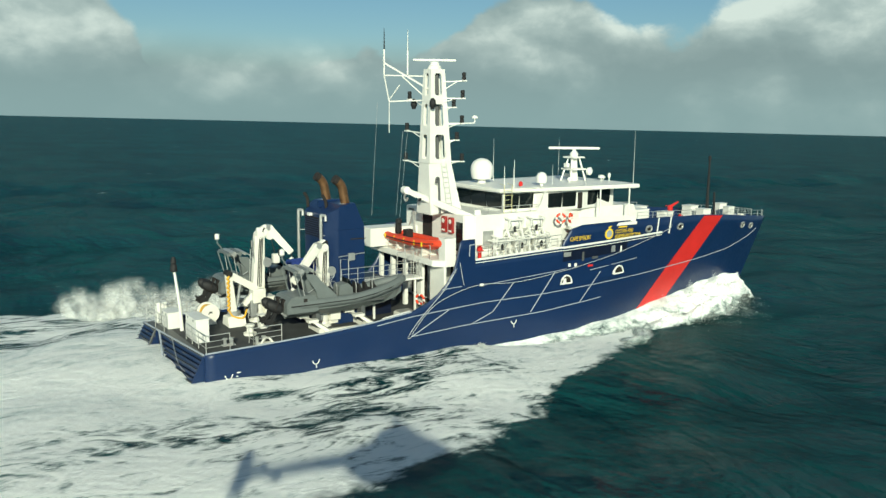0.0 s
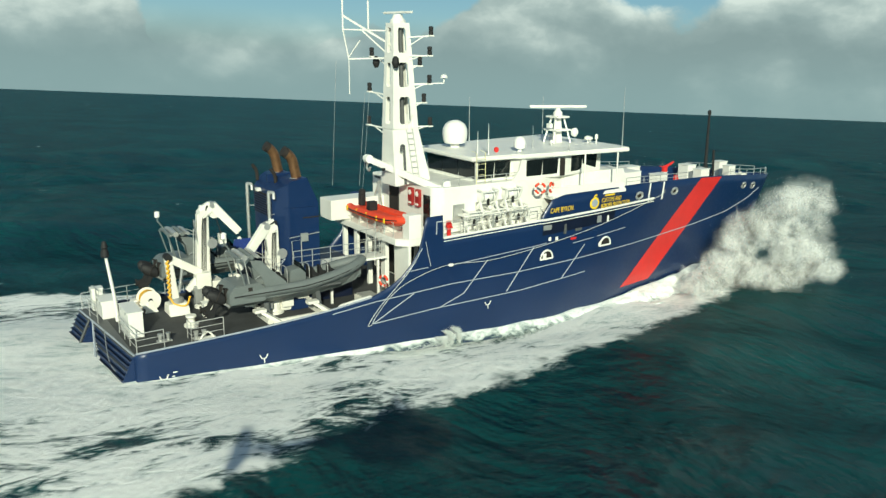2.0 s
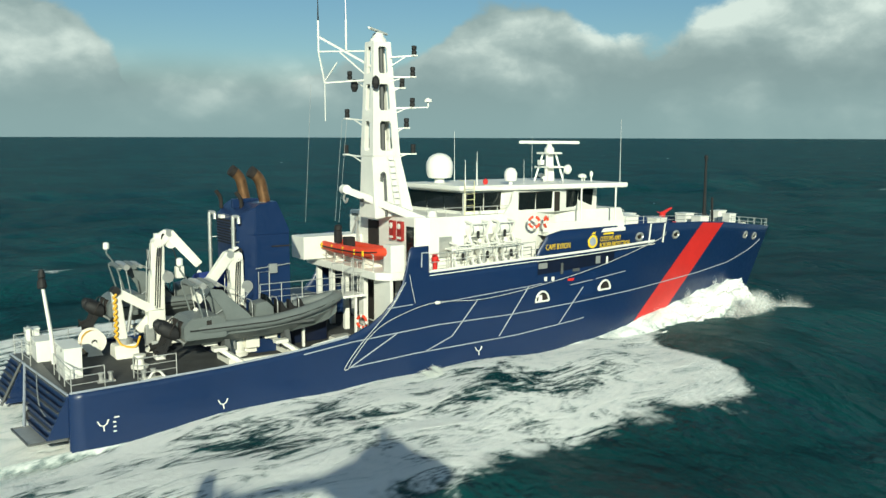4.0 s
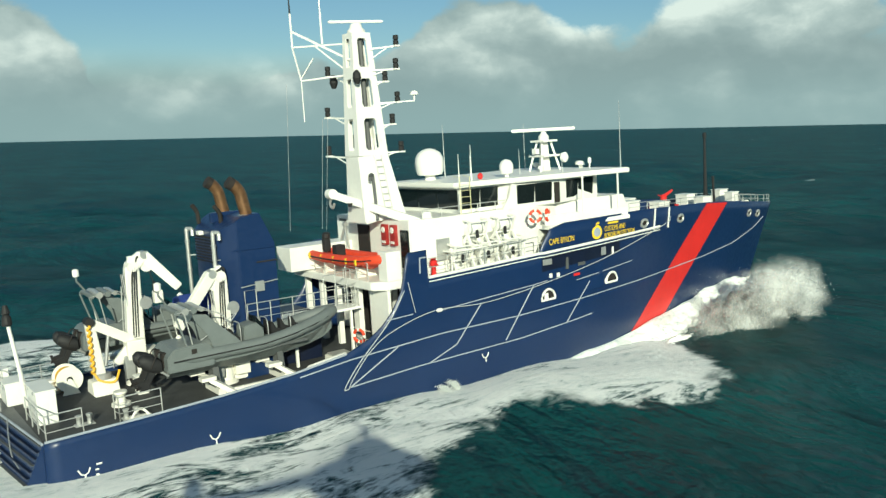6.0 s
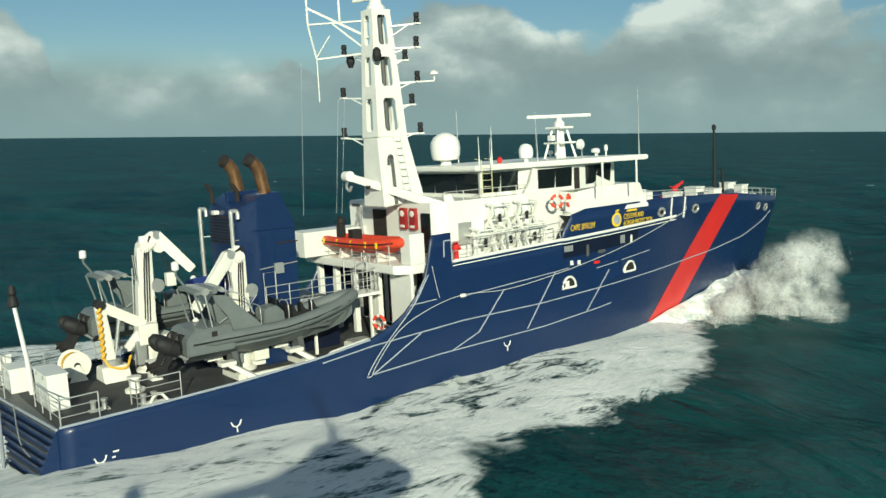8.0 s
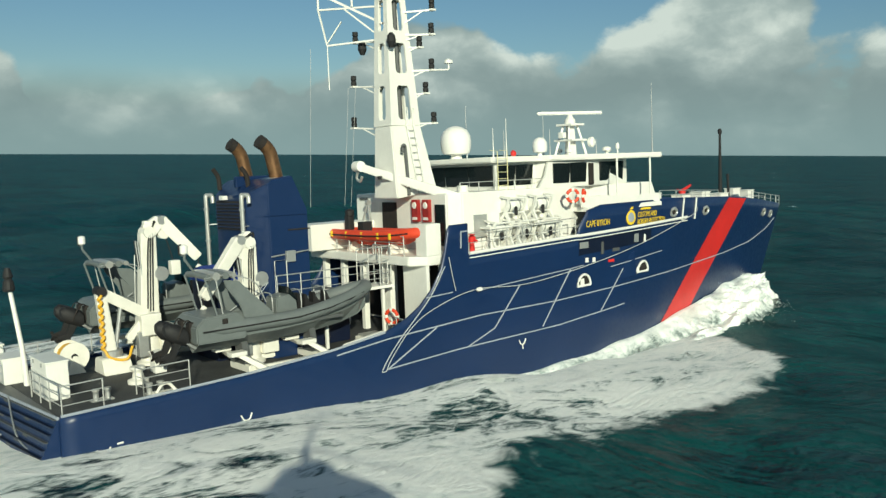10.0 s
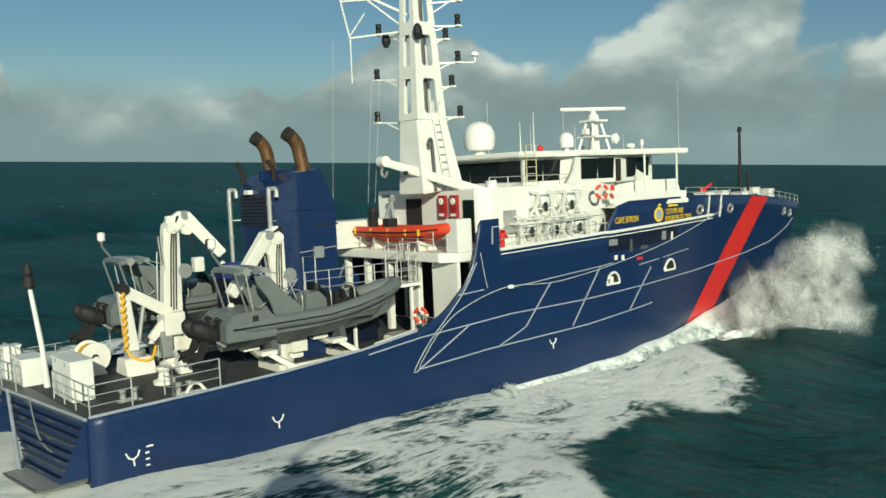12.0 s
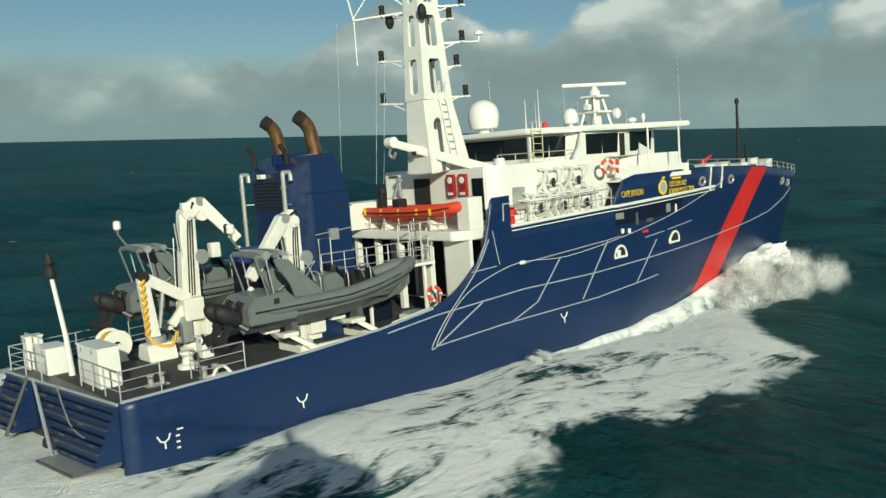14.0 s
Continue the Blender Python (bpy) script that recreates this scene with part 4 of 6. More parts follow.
part("red_lamp", lathe((2.2, 25.3, 11.3), [(0.1, 0), (0.16, 0.1), (0.16, 0.26), (0.05, 0.36)], 12), RED, ship, "red roof lamp")
for y in (22.6, 23.3):
    part("roof_ladder", tube([(3.75, y, 9.5), (3.75, y, 11.6), (3.2, y, 11.65)], 0.022, 6), LADDER, ship, "pale yellow roof ladder")
for k in range(5):
    part("ladder_rung", tube([(3.75, 22.6, 9.8 + 0.35 * k), (3.75, 23.3, 9.8 + 0.35 * k)], 0.015, 6), LADDER, ship)

# ---- ship: mast ----
mast = part("mast", beam((0, 19.4, 9.5), (0, 19.0, 13.2), 2.05, 2.7, 0.05, taper=0.70), WHITE, ship, "tall white plated mast with open bays")


def mast_corner(sx, sy, z):
    f = (z - 13.2) / 6.3
    return Vector((sx * (0.76 - 0.24 * f), 19.0 - 0.12 * f + sy * (0.94 - 0.34 * f), z))


def bay_plate(one, two, z0, z1, rim=0.27, foot=0.16):
    """One side of a mast bay: a plate with a tall opening that has cut corners, and the depth of its edge."""
    a, b, c, d = mast_corner(*one, z0), mast_corner(*two, z0), mast_corner(*two, z1), mast_corner(*one, z1)
    inward = (b - a).cross(d - a).normalized()
    mid = sum((mast_corner(x, y, (z0 + z1) / 2) for x in (1, -1) for y in (1, -1)), Vector()) / 4
    if inward.dot(mid - a) < 0:
        inward = -inward
    spot = lambda u, v: a * (1 - u) * (1 - v) + b * u * (1 - v) + c * u * v + d * (1 - u) * v
    u0, u1, v0, v1, cut = rim, 1 - rim, foot, 1 - foot, 0.07
    hole = [(u0, v0 + cut), (u0 + 0.06, v0), (u1 - 0.06, v0), (u1, v0 + cut), (u1, v1 - cut), (u1 - 0.06, v1), (u0 + 0.06, v1), (u0, v1 - cut)]
    rim_line = [(0, 0), (0.4, 0), (0.6, 0), (1, 0), (1, 1), (0.6, 1), (0.4, 1), (0, 1)]
    bm = bmesh.new()
    layers = [[[bm.verts.new(spot(*p) + inward * deep) for p in line] for line in (rim_line, hole)] for deep in (0.0, 0.09)]
    for k in range(8):
        j = (k + 1) % 8
        for outer, inner in layers:
            bm.faces.new((outer[k], outer[j], inner[j], inner[k]))
        for line in (0, 1):
            bm.faces.new((layers[0][line][k], layers[0][line][j], layers[1][line][j], layers[1][line][k]))
    return bm


for z0, z1, foot in ((13.1, 15.45, 0.13), (15.45, 17.65, 0.15), (17.65, 19.8, 0.14)):
    for one, two in (((1, -1), (1, 1)), ((-1, -1), (1, -1)), ((-1, 1), (-1, -1)), ((1, 1), (-1, 1))):
        part("bay_plate", bay_plate(one, two, z0, z1, 0.27 if one[0] == two[0] else 0.29, foot), WHITE, mast, "white mast plate with a tall opening")
for z in (13.2, 15.45, 17.65, 19.75):
    a, b = mast_corner(1, 1, z), mast_corner(1, -1, z)
    part("mast_floor", box(-a.x + 0.05, a.x - 0.05, b.y + 0.05, a.y - 0.05, z - 0.05, z + 0.05, 0.0), WHITE, mast)
for x, y, r in ((-0.2, 18.8, 0.12), (0.15, 19.1, 0.15), (0.3, 18.75, 0.06), (-0.3, 19.2, 0.05)):
    part("cable_run", tube([(x, y, 13.2), (x * 0.8, y - 0.1, 19.7)], r, 8), DARK_GREY, mast, "dark cables inside the mast")
# hoops at the head of the ladder
for y in (18.95, 19.4):
    part("ladder_hoop", tube(arc([(0.84, y, 13.05), (0.86, y, 13.85), (0.84, y + 0.08, 14.0), (0.8, y + 0.16, 13.85), (0.8, y + 0.16, 13.1)]), 0.03, 6), WHITE, mast)
part("mast_cap", lathe((0, 18.9, 19.7), [(0.5, 0), (0.5, 0.25), (0.36, 0.4), (0.3, 0.62)], 16), WHITE, mast)
for y in (19.4, 19.85):
    part("mast_ladder", tube([(1.12, y, 9.55), (0.84, y - 0.4, 13.1)], 0.03, 6), ALLOY, mast)
for k in range(9):
    f = (0.25 + 0.38 * k) / 3.55
    part("ladder_rung", tube([(1.12 - 0.28 * f, 19.4 - 0.4 * f, 9.55 + 3.55 * f), (1.12 - 0.28 * f, 19.85 - 0.4 * f, 9.55 + 3.55 * f)], 0.02, 6), ALLOY, mast)
part("mast_pipe", tube(arc([(1.12, 18.75, 9.5), (1.0, 18.72, 11.7), (1.05, 18.62, 12.05), (1.12, 18.45, 12.0), (1.14, 18.42, 11.7)]), 0.09, 8), DARK_GREY, mast, "dark hooked vent pipe on the mast")


def lantern(x, y, z, h=0.55):
    part("navigation_light", lathe((x, y, z), [(0.1, 0), (0.15, 0.05), (0.15, h * 0.42), (0.11, h * 0.5), (0.15, h * 0.58), (0.15, h * 0.95), (0.06, h)], 12), BLACK, mast, "black double navigation light")


def arm(a, b, brace=0.5, light=True):
    a, b = Vector(a), Vector(b)
    part("yard", beam(a, b, 0.09, 0.09, 0.01), WHITE, mast)
    part("yard_brace", beam(a - Vector((0, 0, brace)), a + (b - a) * 0.7, 0.06, 0.06, 0.0), WHITE, mast)
    if light:
        part("yard_foot", box(b.x - 0.16, b.x + 0.16, b.y - 0.16, b.y + 0.16, b.z - 0.04, b.z + 0.05, 0.0), WHITE, mast)
        lantern(b.x, b.y, b.z + 0.05)


arm((-0.6, 18.4, 13.0), (-2.5, 18.0, 13.15))
arm((-0.6, 18.5, 15.2), (-2.5, 18.1, 15.35))
arm((-0.5, 18.5, 17.5), (-2.3, 18.2, 17.65))
arm((0.6, 19.6, 13.2), (1.0, 20.7, 13.2), 0.3)
arm((0.6, 19.6, 14.7), (0.9, 20.3, 14.75), 0.3)
arm((0.6, 19.6, 15.9), (1.1, 20.6, 15.95), 0.3)
arm((0.5, 19.4, 17.1), (0.9, 20.0, 17.1), 0.3)
arm((0.5, 19.3, 18.9), (1.3, 20.6, 19.0), 0.6)
arm((0.5, 19.3, 17.75), (1.3, 20.5, 17.75), 0.3)
part("yard", beam((0.5, 19.5, 15.95), (1.3, 21.6, 16.0), 0.07, 0.07, 0), WHITE, mast)
part("small_dome", lathe((1.3, 21.6, 16.05), [(0.05, 0), (0.05, 0.25), (0.24, 0.28), (0.22, 0.42), (0.1, 0.5)], 14), DOME, mast, "small white dome antenna")
for x, y, z in ((-1.7, 18.2, 16.95), (0.9, 18.2, 17.0)):
    part("floodlight", lathe((x, y, z), [(0.08, 0.75), (0.2, 0.6), (0.24, 0.3), (0.12, 0.0)], 12), BLACK, mast, "black hanging floodlight")
# outrigger with whip antennas
for a, b, w in (((-0.3, 18.6, 18.4), (-3.3, 16.6, 20.3), 0.12), ((-0.3, 18.6, 19.3), (-3.3, 16.6, 19.4), 0.09), ((-0.3, 18.6, 17.6), (-2.0, 17.4, 19.3), 0.08), ((-3.3, 16.6, 19.4), (-2.9, 16.8, 17.5), 0.07), ((-2.9, 16.8, 17.5), (-0.5, 18.4, 17.6), 0.09), ((-2.9, 16.8, 17.6), (-2.2, 17.3, 18.7), 0.06)):
    part("outrigger", beam(a, b, w, w, 0.0), WHITE, mast, "white outrigger bar")
for x, y, z, h in ((-3.3, 16.6, 19.4, 3.4), (-1.6, 17.6, 19.4, 3.2)):
    part("whip_antenna", tube([(x, y, z), (x, y, z + h * 0.55)], 0.06, 8), WHITE, mast, "white whip antenna base")
    part("whip_antenna", tube([(x, y, z + h * 0.55), (x, y, z + h)], 0.05, 6, radii=[0.05, 0.02]), BLACK if x < -2 else STEEL, mast)
part("whip_antenna", tube([(-2.9, 16.8, 17.5), (-2.9, 16.8, 15.2)], 0.03, 6), WHITE, mast)
for x, y in ((-2.6, 17.8), (-1.6, 17.6), (-3.6, 16.2)):
    part("halyard", tube([(x, y, 15.3 if x > -3 else 17.4), (x * 0.9 - 0.4, y - 0.5, 9.0)], 0.012, 4), STEEL, mast)
# the turning scanner on the mast's cap
mast_scanner = part("mast_scanner", beam((0, -1.55, 0.08), (0, 1.55, 0.08), 0.16, 0.14, 0.03), WHITE, ship, "white turning radar scanner")

# ---- ship: funnel ----
bm = prism([(9.25, 2.62), (9.25, 9.95), (10.3, 10.62), (11.25, 10.75), (11.95, 9.2), (11.95, 2.62)], "x", -2.15, 2.3)
corner = [e for e in bm.edges if all(abs(v.co.y - 9.25) < 0.01 for v in e.verts) and abs(e.verts[0].co.z - e.verts[1].co.z) > 1]
bmesh.ops.bevel(bm, geom=corner, offset=0.75, segments=1, affect="EDGES")
bmesh.ops.bevel(bm, geom=list(bm.edges), offset=0.035, segments=2, affect="EDGES")
funnel = part("funnel", bm, NAVY, ship, "navy blue funnel casing")
part("funnel_line", tube([(-2.17, 10.0, 9.0), (-1.4, 9.24, 9.0), (1.4, 9.24, 9.0), (2.32, 10.0, 9.0), (2.32, 11.9, 9.0)], 0.025, 5), NAVY, funnel)
part("funnel_vent", box(2.29, 2.35, 10.9, 12.0, 8.3, 8.36, 0.0), SOOT_AND_SHADE, funnel)
part("funnel_box", box(2.29, 2.45, 10.7, 11.15, 6.9, 7.4, 0.02), STEEL, funnel, "grey junction box")
part("funnel_fin", box(-0.12, 0.12, 9.6, 11.8, 10.3, 10.8, 0.04), NAVY, funnel)
part("funnel_grille", box(-1.2, 1.2, 9.18, 9.26, 8.4, 9.7, 0.02), SOOT_AND_SHADE, funnel, "dark louvred grille")
for k in range(8):
    part("louvre", box(-1.15, 1.15, 9.13, 9.2, 8.5 + 0.15 * k, 8.55 + 0.15 * k, 0.0), NAVY, funnel)
for x in (-1.9, 1.75):
    part("vent_pipe", tube(arc([(x, 9.0, 4.0), (x, 9.0, 9.4), (x, 9.05, 9.9), (x + 0.22, 9.2, 9.95), (x + 0.3, 9.2, 9.6)]), 0.10, 10), ALLOY, funnel, "pale swan-neck vent pipe")
for x in (-1.9, 1.75):
    for z in (4.6, 6.2, 7.8, 9.3):
        part("pipe_clamp", lathe((x, 9.0, z), [(0.14, 0), (0.14, 0.08)], 12), STEEL, funnel)
    part("pipe_stay", beam((x, 9.02, 8.6), (x * 0.9, 9.5, 8.6), 0.05, 0.05, 0), STEEL, funnel)
part("funnel_ladder", tube([(2.37, 10.1, 5.3), (2.37, 10.1, 7.0), (2.37, 10.7, 7.0), (2.37, 10.7, 5.3)], 0.03, 6), ALLOY, funnel)
part("funnel_rail", tube([(2.39, 9.95, 7.2), (2.39, 11.9, 7.35)], 0.03, 6), ALLOY, funnel)
part("funnel_lamp", box(-0.5, -0.1, 9.0, 9.25, 9.75, 9.95, 0.03), WHITE, funnel)
for x, s in ((-1.3, 1.0), (1.55, 1.0)):
    path = arc([(x, 10.95, 10.4), (x, 10.8, 11.1), (x, 10.66, 11.75), (x, 10.42, 12.1), (x, 10.12, 12.32)], 5)
    pipe = part("exhaust_pipe", tube(path, 0.30, 18, radii=[0.32] + [0.30] * (len(path) - 1), caps=True), EXHAUST, funnel, "heat-browned exhaust pipe", smooth=True)
    tip, back = path[-1], (path[-1] - path[-3]).normalized()
    part("exhaust_mouth", tube([tip - back * 0.22, tip + back * 0.05], 0.312, 18), SOOT_AND_SHADE, funnel, "sooty exhaust mouth")
    part("exhaust_collar", lathe((x, 10.92, 10.55), [(0.42, 0), (0.44, 0.1), (0.36, 0.14)], 18), STEEL, funnel)
for x, y in ((-1.6, 9.6), (0.7, 9.9)):
    part("small_exhaust", tube(arc([(x, y, 10.2), (x, y - 0.05, 10.8), (x, y - 0.3, 11.2)]), 0.11, 8), SOOT_AND_SHADE, funnel)
# casing platform forward of the funnel with its ladder and rails
# dark block added in place of the shaded space under the walkway
part("walkway_shade_block", box(-2.4, 1.3, 11.85, 14.6, 2.62, 5.1, 0.05), DARK_NAVY_AND_SHADE, ship, "dark block added for the shaded space under the walkway")
guard([(2.3, 10.2, 5.22), (2.3, 16.3, 5.22)], 1.1)
part("casing_edge", box(1.1, 2.5, 11.9, 16.5, 5.1, 5.24, 0.02), WHITE, ship, "white walkway edge")
for y in (12.6, 15.9):
    part("walkway_post", box(2.2, 2.34, y, y + 0.14, 2.62, 5.1, 0.02), WHITE, ship)
guard([(2.45, 14.4, 5.24), (2.45, 16.4, 5.24), (1.0, 16.4, 5.24)], 1.9, 3, 0.7)

# ---- things on the aft deck ----


def loft(sections, bm=None, cap=True):
    """A skin through rings of points."""
    bm = bm or bmesh.new()
    rings = [[bm.verts.new(p) for p in ring] for ring in sections]
    for one, two in zip(rings, rings[1:]):
        n = len(one)
        for k in range(n):
            bm.faces.new((one[k], one[(k + 1) % n], two[(k + 1) % n], two[k]))
    if cap:
        bm.faces.new(rings[0][::-1])
        bm.faces.new(rings[-1])
    return bm


def inflatable(name, label, x, y, z, length, wide, tube_r, tube_mat, hull_mat):
    """A rigid inflatable boat lying along y, its keel's lowest point at z: V hull, tubes, and a floor."""
    boat = thing(name, label, "boat", x, y, z, group="boats")
    hw = wide / 2 - tube_r
    zt = z + 0.95 * wide / 2.4
    lines = []
    for s in (1, -1):
        lines.append([(x + s * hw * w, y + length * f, zt + length * 0.10 * max(0, f - 0.45) ** 1.5 * 2.2) for f, w in ((0.0, 1), (0.25, 1), (0.5, 1), (0.68, 0.95), (0.82, 0.75), (0.92, 0.46), (0.975, 0.16))])
    ring = lines[0] + [(x, y + length * 0.99, zt + length * 0.10 * 0.54 ** 1.5 * 2.2)] + lines[1][::-1]
    path = arc(ring, 5)
    radii = [tube_r * (0.72 if i < 2 or i > len(path) - 3 else 1.0) for i in range(len(path))]
    part("buoyancy_tube", tube(path, tube_r, 14, radii=radii), tube_mat, boat, "", smooth=True)
    # grab line and rubbing strip
    part("rubbing_strip", tube([Vector(p) + Vector(((tube_r if p[0] > x else -tube_r) * 0.98, 0, 0)) for p in lines[0]], 0.035, 6), BLACK, boat)
    rings = []
    for f, w, d in ((0.0, 1.0, 0.0), (0.4, 1.0, 0.0), (0.65, 0.9, 0.05), (0.82, 0.62, 0.22), (0.93, 0.28, 0.45), (0.985, 0.05, 0.75)):
        yy, top = y + length * f, zt + length * 0.10 * max(0, f - 0.45) ** 1.5 * 2.2 - 0.02
        keel = z + d * (zt - z) * 1.1
        chine = keel + (top - keel) * 0.55
        rings.append([(x - hw * w, yy, top), (x - hw * w * 0.9, yy, chine), (x, yy, keel), (x + hw * w * 0.9, yy, chine), (x + hw * w, yy, top), (x, yy, top + 0.02)])
    part("boat_hull", loft(rings), hull_mat, boat)
    return boat, zt


def fast_boat(x, y, z):
    boat, zt = inflatable("rigid_inflatable_boat", "grey rigid inflatable boat with black outboards on its cradle", x, y, z, 8.7, 2.5, 0.30, GREY_TUBE, GREY_HULL)
    part("stern_deck", prism([(y - 0.25, zt - 0.5), (y + 1.9, zt - 0.5), (y + 1.9, zt + 0.25), (y + 1.5, zt + 0.62), (y + 0.1, zt + 0.55), (y - 0.25, zt + 0.2)], "x", x - 1.15, x + 1.15, bevel=0.06), GREY_HULL, boat, "raised grey stern deck")
    # raked arch with a plated side, canopy rails and mast
    for s in (1, -1):
        part("arch_plate", prism([(y + 1.9, zt + 0.3), (y + 3.35, zt + 0.2), (y + 3.05, zt + 0.55), (y + 2.2, zt + 1.35), (y + 1.75, zt + 1.85), (y + 1.1, zt + 1.95), (y + 1.2, zt + 1.6), (y + 1.75, zt + 0.9)], "x", x + s * 0.92, x + s * 1.02, bevel=0.02), GREY_HULL, boat, "raked grey arch plate")
        part("canopy_rail", tube(arc([(x + s * 0.98, y + 0.3, zt + 2.1), (x + s * 0.95, y + 1.4, zt + 2.12), (x + s * 0.9, y + 2.5, zt + 1.7), (x + s * 0.85, y + 3.0, zt + 0.8)]), 0.03, 6), ALLOY, boat)
        part("canopy_strut", tube([(x + s * 0.98, y + 0.75, zt + 0.5), (x + s * 0.98, y + 0.3, zt + 2.1)], 0.045, 8), GREY_HULL, boat)
        part("canopy_strut", tube([(x + s * 0.97, y + 1.0, zt + 0.5), (x + s * 0.97, y + 0.75, zt + 2.08)], 0.03, 8), ALLOY, boat)
        # black square on the side for the shade in its small hole
        part("window_hole_shade", box(x + s * 1.13, x + s * 1.165, y + 0.85, y + 1.1, zt + 0.16, zt + 0.42, 0.0), SOOT_AND_SHADE, boat)
    for k, (cy, r) in enumerate(((0.45, 0.13), (0.8, 0.17), (1.2, 0.15), (1.55, 0.11))):
        part("rolled_canopy", tube([(x - 1.0, y + cy, zt + 2.12), (x - 0.4, y + cy + 0.03, zt + 2.16), (x + 0.5, y + cy - 0.03, zt + 2.15), (x + 1.0, y + cy, zt + 2.12)], r, 10), ALLOY if k % 2 else GREY_HULL, boat, "rolled grey canopy cover", smooth=True)
    part("arch_mast", tube([(x - 0.4, y + 0.5, zt + 2.2), (x - 0.4, y + 0.1, zt + 2.8), (x - 0.4, y + 0.1, zt + 3.0)], 0.05, 6), GREY_HULL, boat)
    part("mast_lamp", lathe((x - 0.4, y + 0.1, zt + 3.0), [(0.08, 0), (0.16, 0.06), (0.16, 0.36), (0.06, 0.42)], 12), DOME, boat, "white mast light")
    part("mast_lamp", lathe((x - 0.75, y + 0.1, zt + 2.95), [(0.06, 0), (0.1, 0.05), (0.1, 0.4), (0.04, 0.46)], 10), SOOT_AND_SHADE, boat)
    part("mast_bar", tube([(x - 0.8, y + 0.1, zt + 2.95), (x - 0.3, y + 0.1, zt + 2.95)], 0.03, 6), GREY_HULL, boat)
    # console, seats, floor clutter
    part("console", prism([(y + 3.6, zt - 0.2), (y + 4.7, zt - 0.2), (y + 4.65, zt + 0.6), (y + 4.3, zt + 0.95), (y + 3.7, zt + 0.85)], "x", x - 0.5, x + 0.5, bevel=0.04), GREY_HULL, boat, "grey steering console")
    part("windscreen", prism([(y + 4.3, zt + 0.95), (y + 4.7, zt + 0.6), (y + 4.72, zt + 0.66), (y + 4.33, zt + 1.25)], "x", x - 0.45, x + 0.45), GLASS, boat)
    part("floor", box(x - 0.8, x + 0.8, y + 1.8, y + 6.8, zt - 0.35, zt - 0.2, 0.02), DARK_GREY, boat)
    for yy, xx in ((3.2, -0.35), (3.2, 0.35), (5.3, -0.3), (5.3, 0.3), (5.9, 0.0), (6.5, 0.0)):
        part("seat", prism([(y + yy - 0.22, zt - 0.2), (y + yy + 0.26, zt - 0.2), (y + yy + 0.24, zt + 0.42), (y + yy - 0.02, zt + 0.46), (y + yy - 0.14, zt + 0.85), (y + yy - 0.24, zt + 0.84)], "x", x + xx - 0.2, x + xx + 0.2, bevel=0.03), BLACK, boat, "black straddle seat")
    for yy in (3.5, 4.9, 6.1):
        part("hand_hoop", tube(arc([(x - 0.45, y + yy, zt - 0.1), (x - 0.42, y + yy, zt + 0.9), (x, y + yy, zt + 1.05), (x + 0.42, y + yy, zt + 0.9), (x + 0.45, y + yy, zt - 0.1)]), 0.028, 6), STEEL, boat)
    part("lift_sling", tube([(x - 0.8, y + 2.0, zt + 0.3), (x, y + 3.6, zt + 1.5), (x + 0.8, y + 2.0, zt + 0.3)], 0.02, 5), ROPE, boat)
    part("bow_locker", prism([(y + 6.9, zt - 0.2), (y + 7.9, zt + 0.1), (y + 7.8, zt + 0.45), (y + 7.0, zt + 0.35)], "x", x - 0.45, x + 0.45, bevel=0.05), GREY_HULL, boat)
    # outboards: cowling, leg, bracket and propeller housing, tilted up
    for s in (1, -1):
        ox = x + s * 0.42
        engine = part("outboard", loft([[(ox + w * 0.34 * math.cos(a), y - 0.30 - d, zt - 0.12 + h + 0.40 * w * math.sin(a)) for a in np.linspace(0, 5.76, 12)] for d, h, w in ((0.0, -0.2, 0.55), (0.1, -0.1, 0.95), (0.45, 0.06, 1.05), (0.8, 0.2, 0.95), (0.98, 0.26, 0.5))]), BLACK, boat, "black tilted outboard engine", smooth=True)
        part("outboard_leg", beam((ox, y - 0.6, zt - 0.1), (ox, y - 1.05, zt - 0.95), 0.24, 0.36, 0.04, taper=0.7), BLACK, boat)
        part("outboard_fin", prism([(y - 0.9, zt - 0.7), (y - 1.5, zt - 0.85), (y - 1.35, zt - 1.25), (y - 0.95, zt - 1.15)], "x", ox - 0.05, ox + 0.05), BLACK, boat)
        part("tilt_ram", tube([(ox + 0.2, y - 0.1, zt - 0.7), (ox + 0.16, y - 0.75, zt - 0.2)], 0.06, 8), STEEL, boat)
        part("fuel_hose", tube(arc([(ox, y - 0.1, zt + 0.3), (ox + 0.3, y - 0.5, zt + 0.45), (ox + 0.36, y - 0.9, zt - 0.2)]), 0.03, 6), SOOT_AND_SHADE, boat)
        part("outboard_cover", box(ox - 0.18, ox + 0.18, y - 0.3, y + 0.05, zt - 0.3, zt + 0.35, 0.04), SOOT_AND_SHADE, boat)
        for k in range(3):
            a = k * 2.094
            part("propeller_blade", beam((ox, y - 1.42, zt - 0.95), (ox + 0.24 * math.cos(a), y - 1.46, zt - 0.95 + 0.24 * math.sin(a)), 0.14, 0.02, 0.0), SOOT_AND_SHADE, boat)
    return boat


